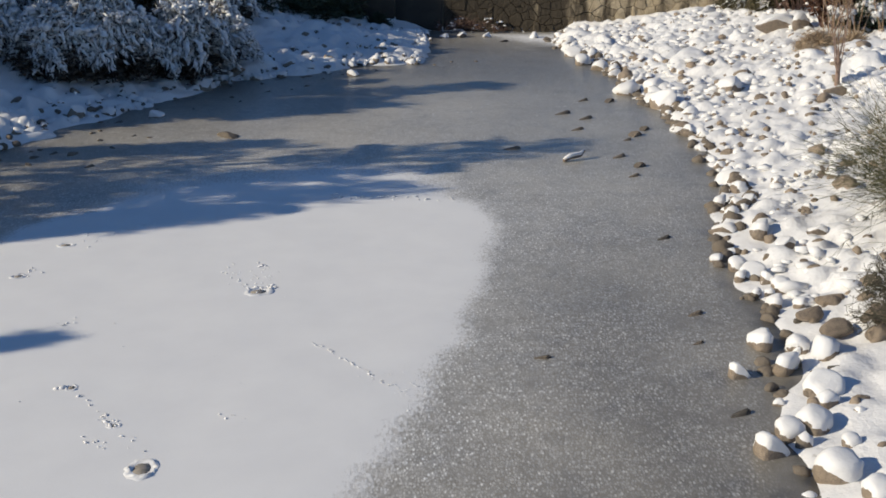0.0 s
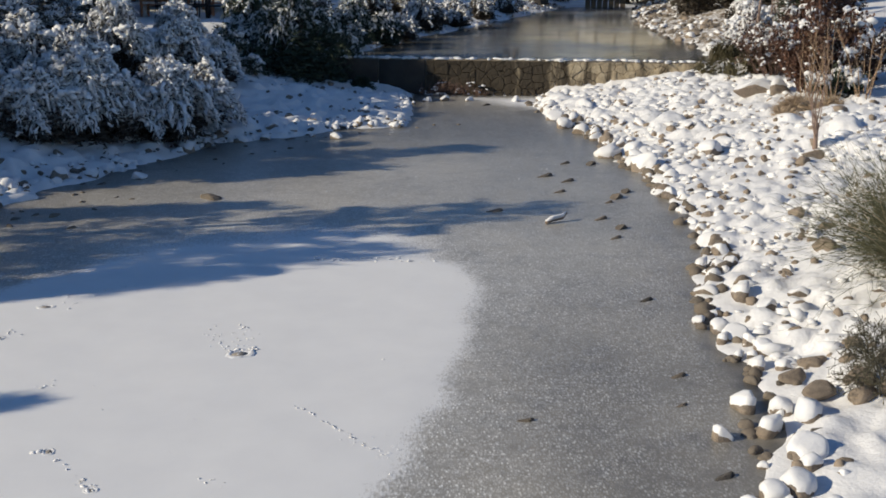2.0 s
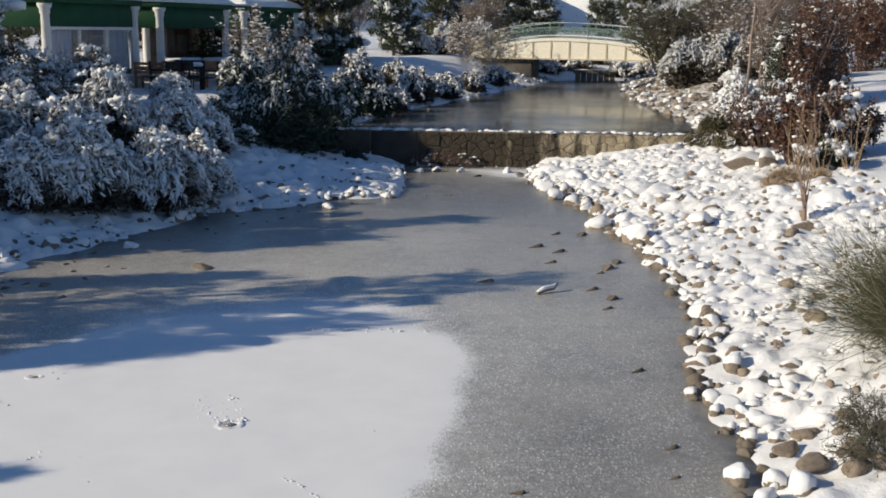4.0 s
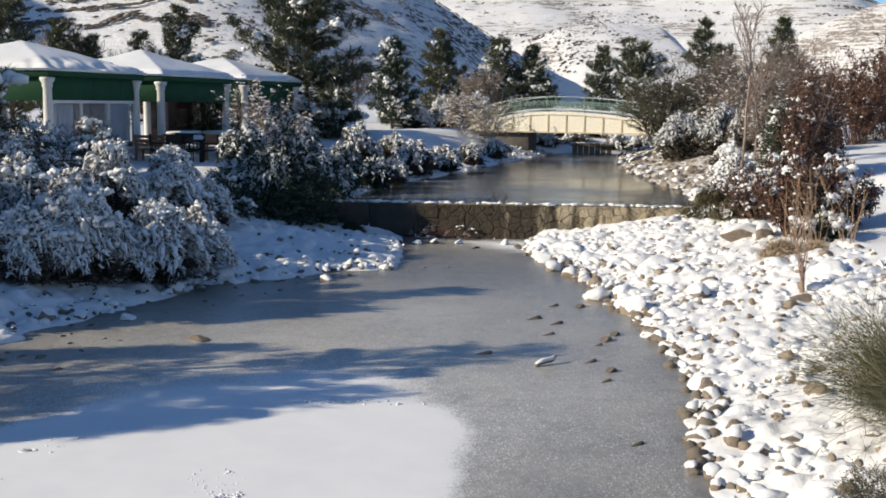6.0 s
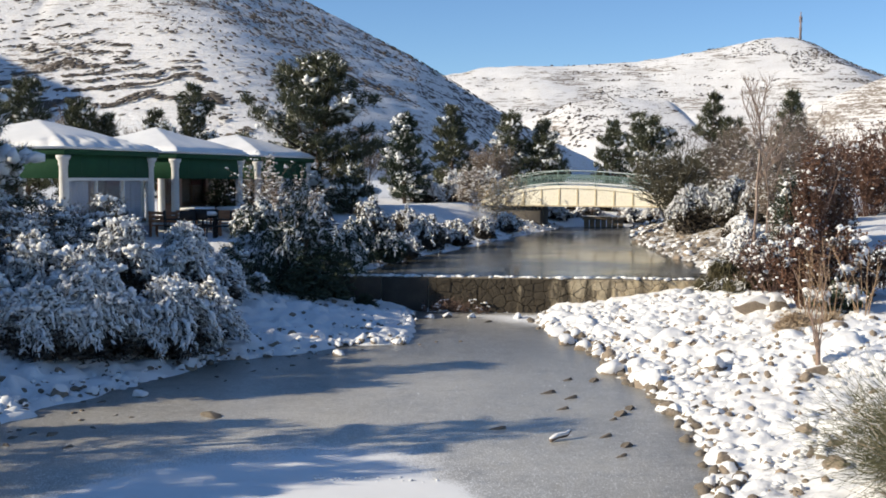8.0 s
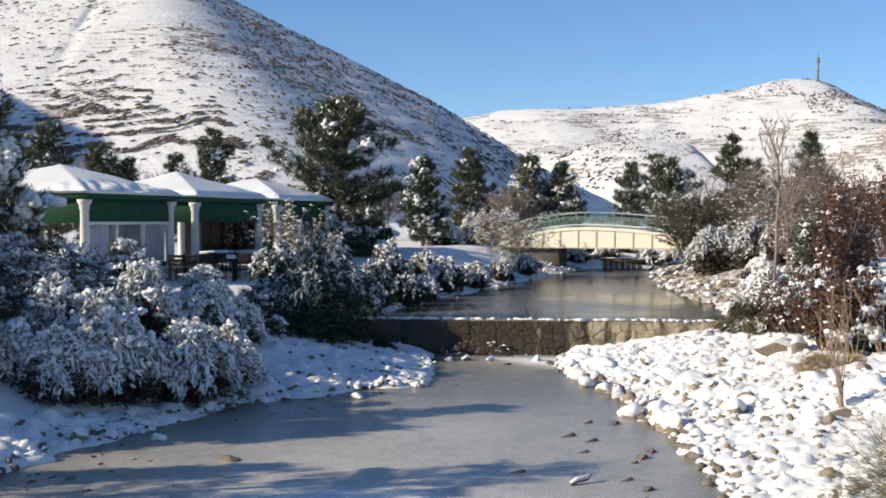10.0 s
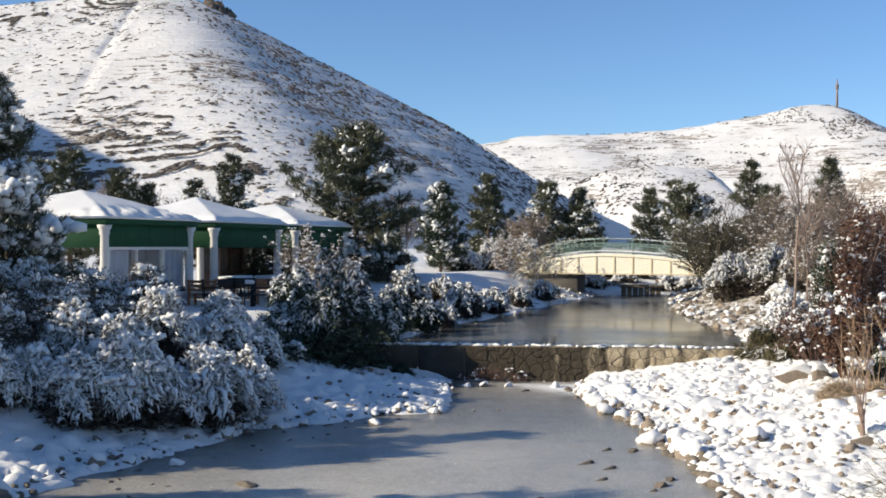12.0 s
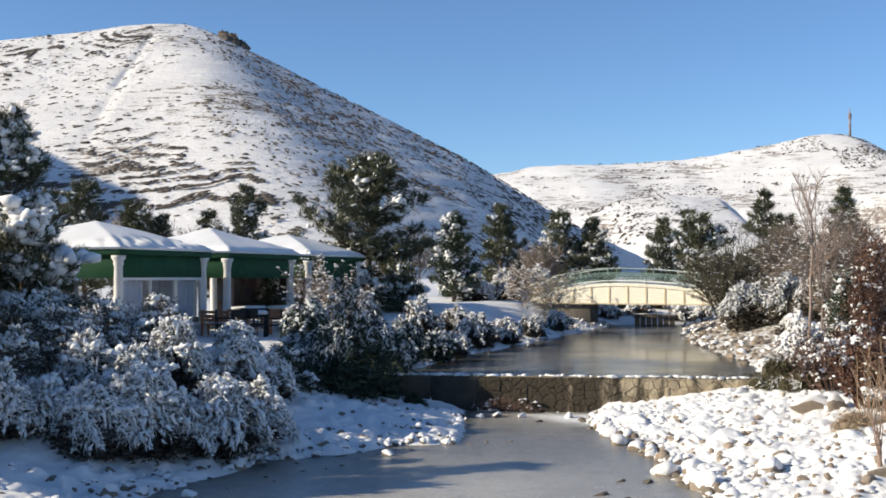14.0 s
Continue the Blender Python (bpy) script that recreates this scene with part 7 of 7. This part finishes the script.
for x, y, w, h, s, m in ((10.0, 26.2, 0.70, 2.5, 89, CYPRESS_LEAF), (10.35, 26.7, 0.72, 3.4, 90, CYPRESS_LEAF), (11.0, 27.3, 0.75, 2.7, 91, RED_LEAF), (11.7, 28.4, 0.8, 2.9, 146, CYPRESS_LEAF), (10.0, 27.6, 0.9, 2.3, 92, DARK_NEEDLE), (12.6, 32.0, 0.9, 2.9, 147, RED_LEAF)):
    build_leafy_shrub("cypress", "narrow russet-brown conifer with lumps of snow", at_ground(x, y), w, w, h, s, m, 5200, 22, 0.09, 0.032, 0.09, 40, RUST_TWIG, 48, 0.06)
for x, y, h, s in ((16.6, 38.2, 2.6, 131), (17.8, 39.4, 3.0, 132), (19.2, 40.5, 3.4, 117), (20.4, 42.0, 3.8, 118), (21.6, 43.5, 4.0, 119), (22.6, 46.0, 4.6, 120)):
    build_stem_shrub("russet_thicket", "dense thicket of rust-brown upright branches", at_ground(x, y), 3.0, 2.6, 1.15 * h, s, 80, RED_TWIG, CYPRESS_LEAF, 5200, 5, 0.10, 0.11, 0.03)
# shrubs at the foot of the slope
build_stem_shrub("russet_shrub", "russet shrub bent under big drooping heaps of snow", at_ground(8.05, 20.7), 1.7, 1.4, 1.85, 98, 60, RED_TWIG, CYPRESS_LEAF, 6000, 12, 0.13, 0.085)
build_stem_shrub("russet_shrub", "dark russet shrub with a thick blanket of snow", at_ground(8.95, 21.2), 1.5, 1.3, 1.45, 99, 50, RED_TWIG, RED_LEAF, 5200, 13, 0.15, 0.085)
build_stem_shrub("russet_shrub", "low dark shrub with snow heaped on it", at_ground(8.25, 19.9), 1.2, 0.9, 0.75, 100, 26, RUST_TWIG, DARK_NEEDLE, 2200, 7, 0.15)
build_stem_shrub("russet_shrub", "loose russet shrub carrying lumps of snow", at_ground(8.3, 23.6), 2.0, 1.6, 1.5, 134, 40, RUST_TWIG, RED_LEAF, 2600, 10, 0.11, 0.07, 0.08)
build_stem_shrub("russet_shrub", "loose russet shrub carrying lumps of snow", at_ground(9.2, 26.2), 2.0, 1.7, 1.5, 135, 40, RUST_TWIG, RED_LEAF, 2600, 10, 0.12, 0.07, 0.08)
build_stem_shrub("russet_shrub", "russet shrub carrying lumps of snow beside the conifers", at_ground(10.6, 28.2), 2.0, 1.7, 1.6, 136, 40, RUST_TWIG, RED_LEAF, 2800, 12, 0.13, 0.07, 0.08)
for x, y, h, s in ((7.5, 19.6, 1.7, 137), (7.9, 19.4, 1.9, 141), (8.4, 19.3, 1.6, 142)):
    build_stem_shrub("tan_suckers", "thin upright tan suckers at the slope's foot", at_ground(x, y), 0.9, 0.7, h, s, 8, TAN_SUCKER, DEAD_LEAF, 60, 0, 0.1, 0.05, 0.0)
for x, y, w, h, s in ((7.25, 19.2, 0.75, 0.22, 143), (7.7, 19.0, 0.6, 0.20, 144), (6.8, 18.6, 0.4, 0.12, 145)):
    build_arching_shrub("dry_grass", "tuft of dry tan grass sticking out of the snow", at_ground(x, y, 0.03), w, w * 0.7, h, s, 60, DRY_GRASS, 0.0, 0.20, 0.012, 0.5, DRY_GRASS, 0.03, 500)
for x, y, w, h, s in ((9.4, 29.4, 1.3, 0.6, 126), (10.6, 32.8, 1.5, 0.8, 127), (9.0, 27.6, 1.1, 0.6, 128), (11.3, 35.6, 1.5, 0.8, 129)):
    build_arching_shrub("slope_shrub", "low brown shrub heaped with snow on the slope", at_ground(x, y, 0.05), w, w, h, s, 60, DEAD_LEAF, 0.9, 0.13, 0.018, 0.6, SHADE_LEAF, 0.07, 900)
build_drooping_shrub("withered_clump", "drooping olive-brown clump at the end of the weir wall", at_ground(8.0, 25.5, 0.03), 1.8, 1.2, 0.58, 93, 130, OLIVE_LEAF, 0.08, 0.24, 0.011, 22, 0.04, 1.1)
build_drooping_shrub("withered_clump", "olive-brown clump on the bank below the weir wall", at_ground(8.1, 24.2, 0.03), 1.3, 0.9, 0.50, 154, 90, OLIVE_LEAF, 0.10, 0.20, 0.011, 20, 0.04, 1.1)
# behind the footbridge
for x, y, h, s in ((3.4, 58.5, 1.7, 101), (5.2, 59.5, 1.9, 102), (1.6, 57.5, 1.4, 103)):
    build_arching_shrub("hedge_shrub", "snow-covered shrub behind the footbridge railing", at_ground(x, y, 0.05), 2.4, 2.0, h, s, 90, SHRUB_LEAF, 0.9, 0.18, 0.03, 0.5, SHADE_LEAF, 0.07, 1200)
for x, y, h, s in ((8.7, 58.6, 0.9, 104), (10.6, 59.2, 0.7, 105), (12.6, 58.4, 0.9, 106), (13.8, 57.6, 1.0, 107), (7.4, 58.6, 1.0, 108), (9.6, 60.5, 1.1, 110), (11.8, 60.6, 1.1, 111)):
    build_arching_shrub("stream_shrub", "brown withered shrub with snow on the stream bank", at_ground(x, y, 0.15), 2.2, 1.6, h, s, 80, DEAD_LEAF, 0.75, 0.16, 0.026, 0.6, SHADE_LEAF, 0.075, 900)
build_bare_tree("bare_shrub", "brown leafless thicket behind the footbridge", at_ground(5.6, 62.0), 2.7, 0.8, 109, 14, TWIG, 2, 0.1, 0.006, 0.75, "shrub", 8, 0.012)
for x, y, h, r, s in ((12.4, 96.0, 2.4, 1.0, 155), (14.4, 98.0, 2.8, 1.1, 156), (13.2, 110.0, 2.2, 0.9, 157), (16.6, 112.0, 2.6, 1.2, 158), (11.0, 104.0, 3.0, 0.8, 159)):
    build_pine("pine", "small dark pine far behind the footbridge", at_ground(x, y), h, r, s, 0.15, 0.34, NEEDLE, 7, 0.05, 0, 18, 0.06, 0.6)
# ---- the near bank ----
build_sapling("sapling", "bare young tree with reddish bark and thin whips", at_ground(6.42, 16.26), 1.9, 94, 7, (-0.35, -0.1))
build_broom("broom_bush", "wispy green broom bush on the snowy bank", at_ground(5.45, 9.4), 2.1, 1.4, 95, 2200)
SLABS = ((3.26, 7.68, 0.135, 5, 20), (3.66, 8.10, 0.125, 1, 70), (3.62, 7.78, 0.14, 6, -30), (3.88, 7.95, 0.15, 2, 50), (3.50, 7.52, 0.11, 7, 40), (3.75, 7.45, 0.12, 5, -50), (3.18, 8.05, 0.12, 4, 35), (3.42, 8.25, 0.12, 4, 10), (4.1, 7.6, 0.15, 6, 0),
         (5.0, 13.05, 0.13, 3, 30), (6.25, 15.9, 0.17, 2, 10), (6.0, 15.6, 0.13, 5, 70), (5.55, 17.9, 0.17, 6, 0), (4.55, 11.0, 0.15, 3, 60), (4.9, 11.9, 0.11, 7, 15), (7.05, 21.4, 0.34, 2, 10), (7.55, 21.2, 0.26, 6, 50))
for x, y, r, k, turn in SLABS:
    place_stone(x, y, float(ground_height(x, y)) + 0.3 * r, r, k, turn, r > 0.25, label="bare brown slab showing through the snow" if r < 0.25 else "large brown rock topped with snow", sx=1.25, group="slabs on the bank")
build_bare_tree("twig_tangle", "dark tangle of twigs among the boulders", at_ground(3.75, 7.55), 0.6, 1.3, 116, 16, OLIVE_TWIG, 2, 0.0, 0.010, 0.3, "shrub", 7, 0.003)
build_front_stones()
build_tracks()
build_bank_stones()
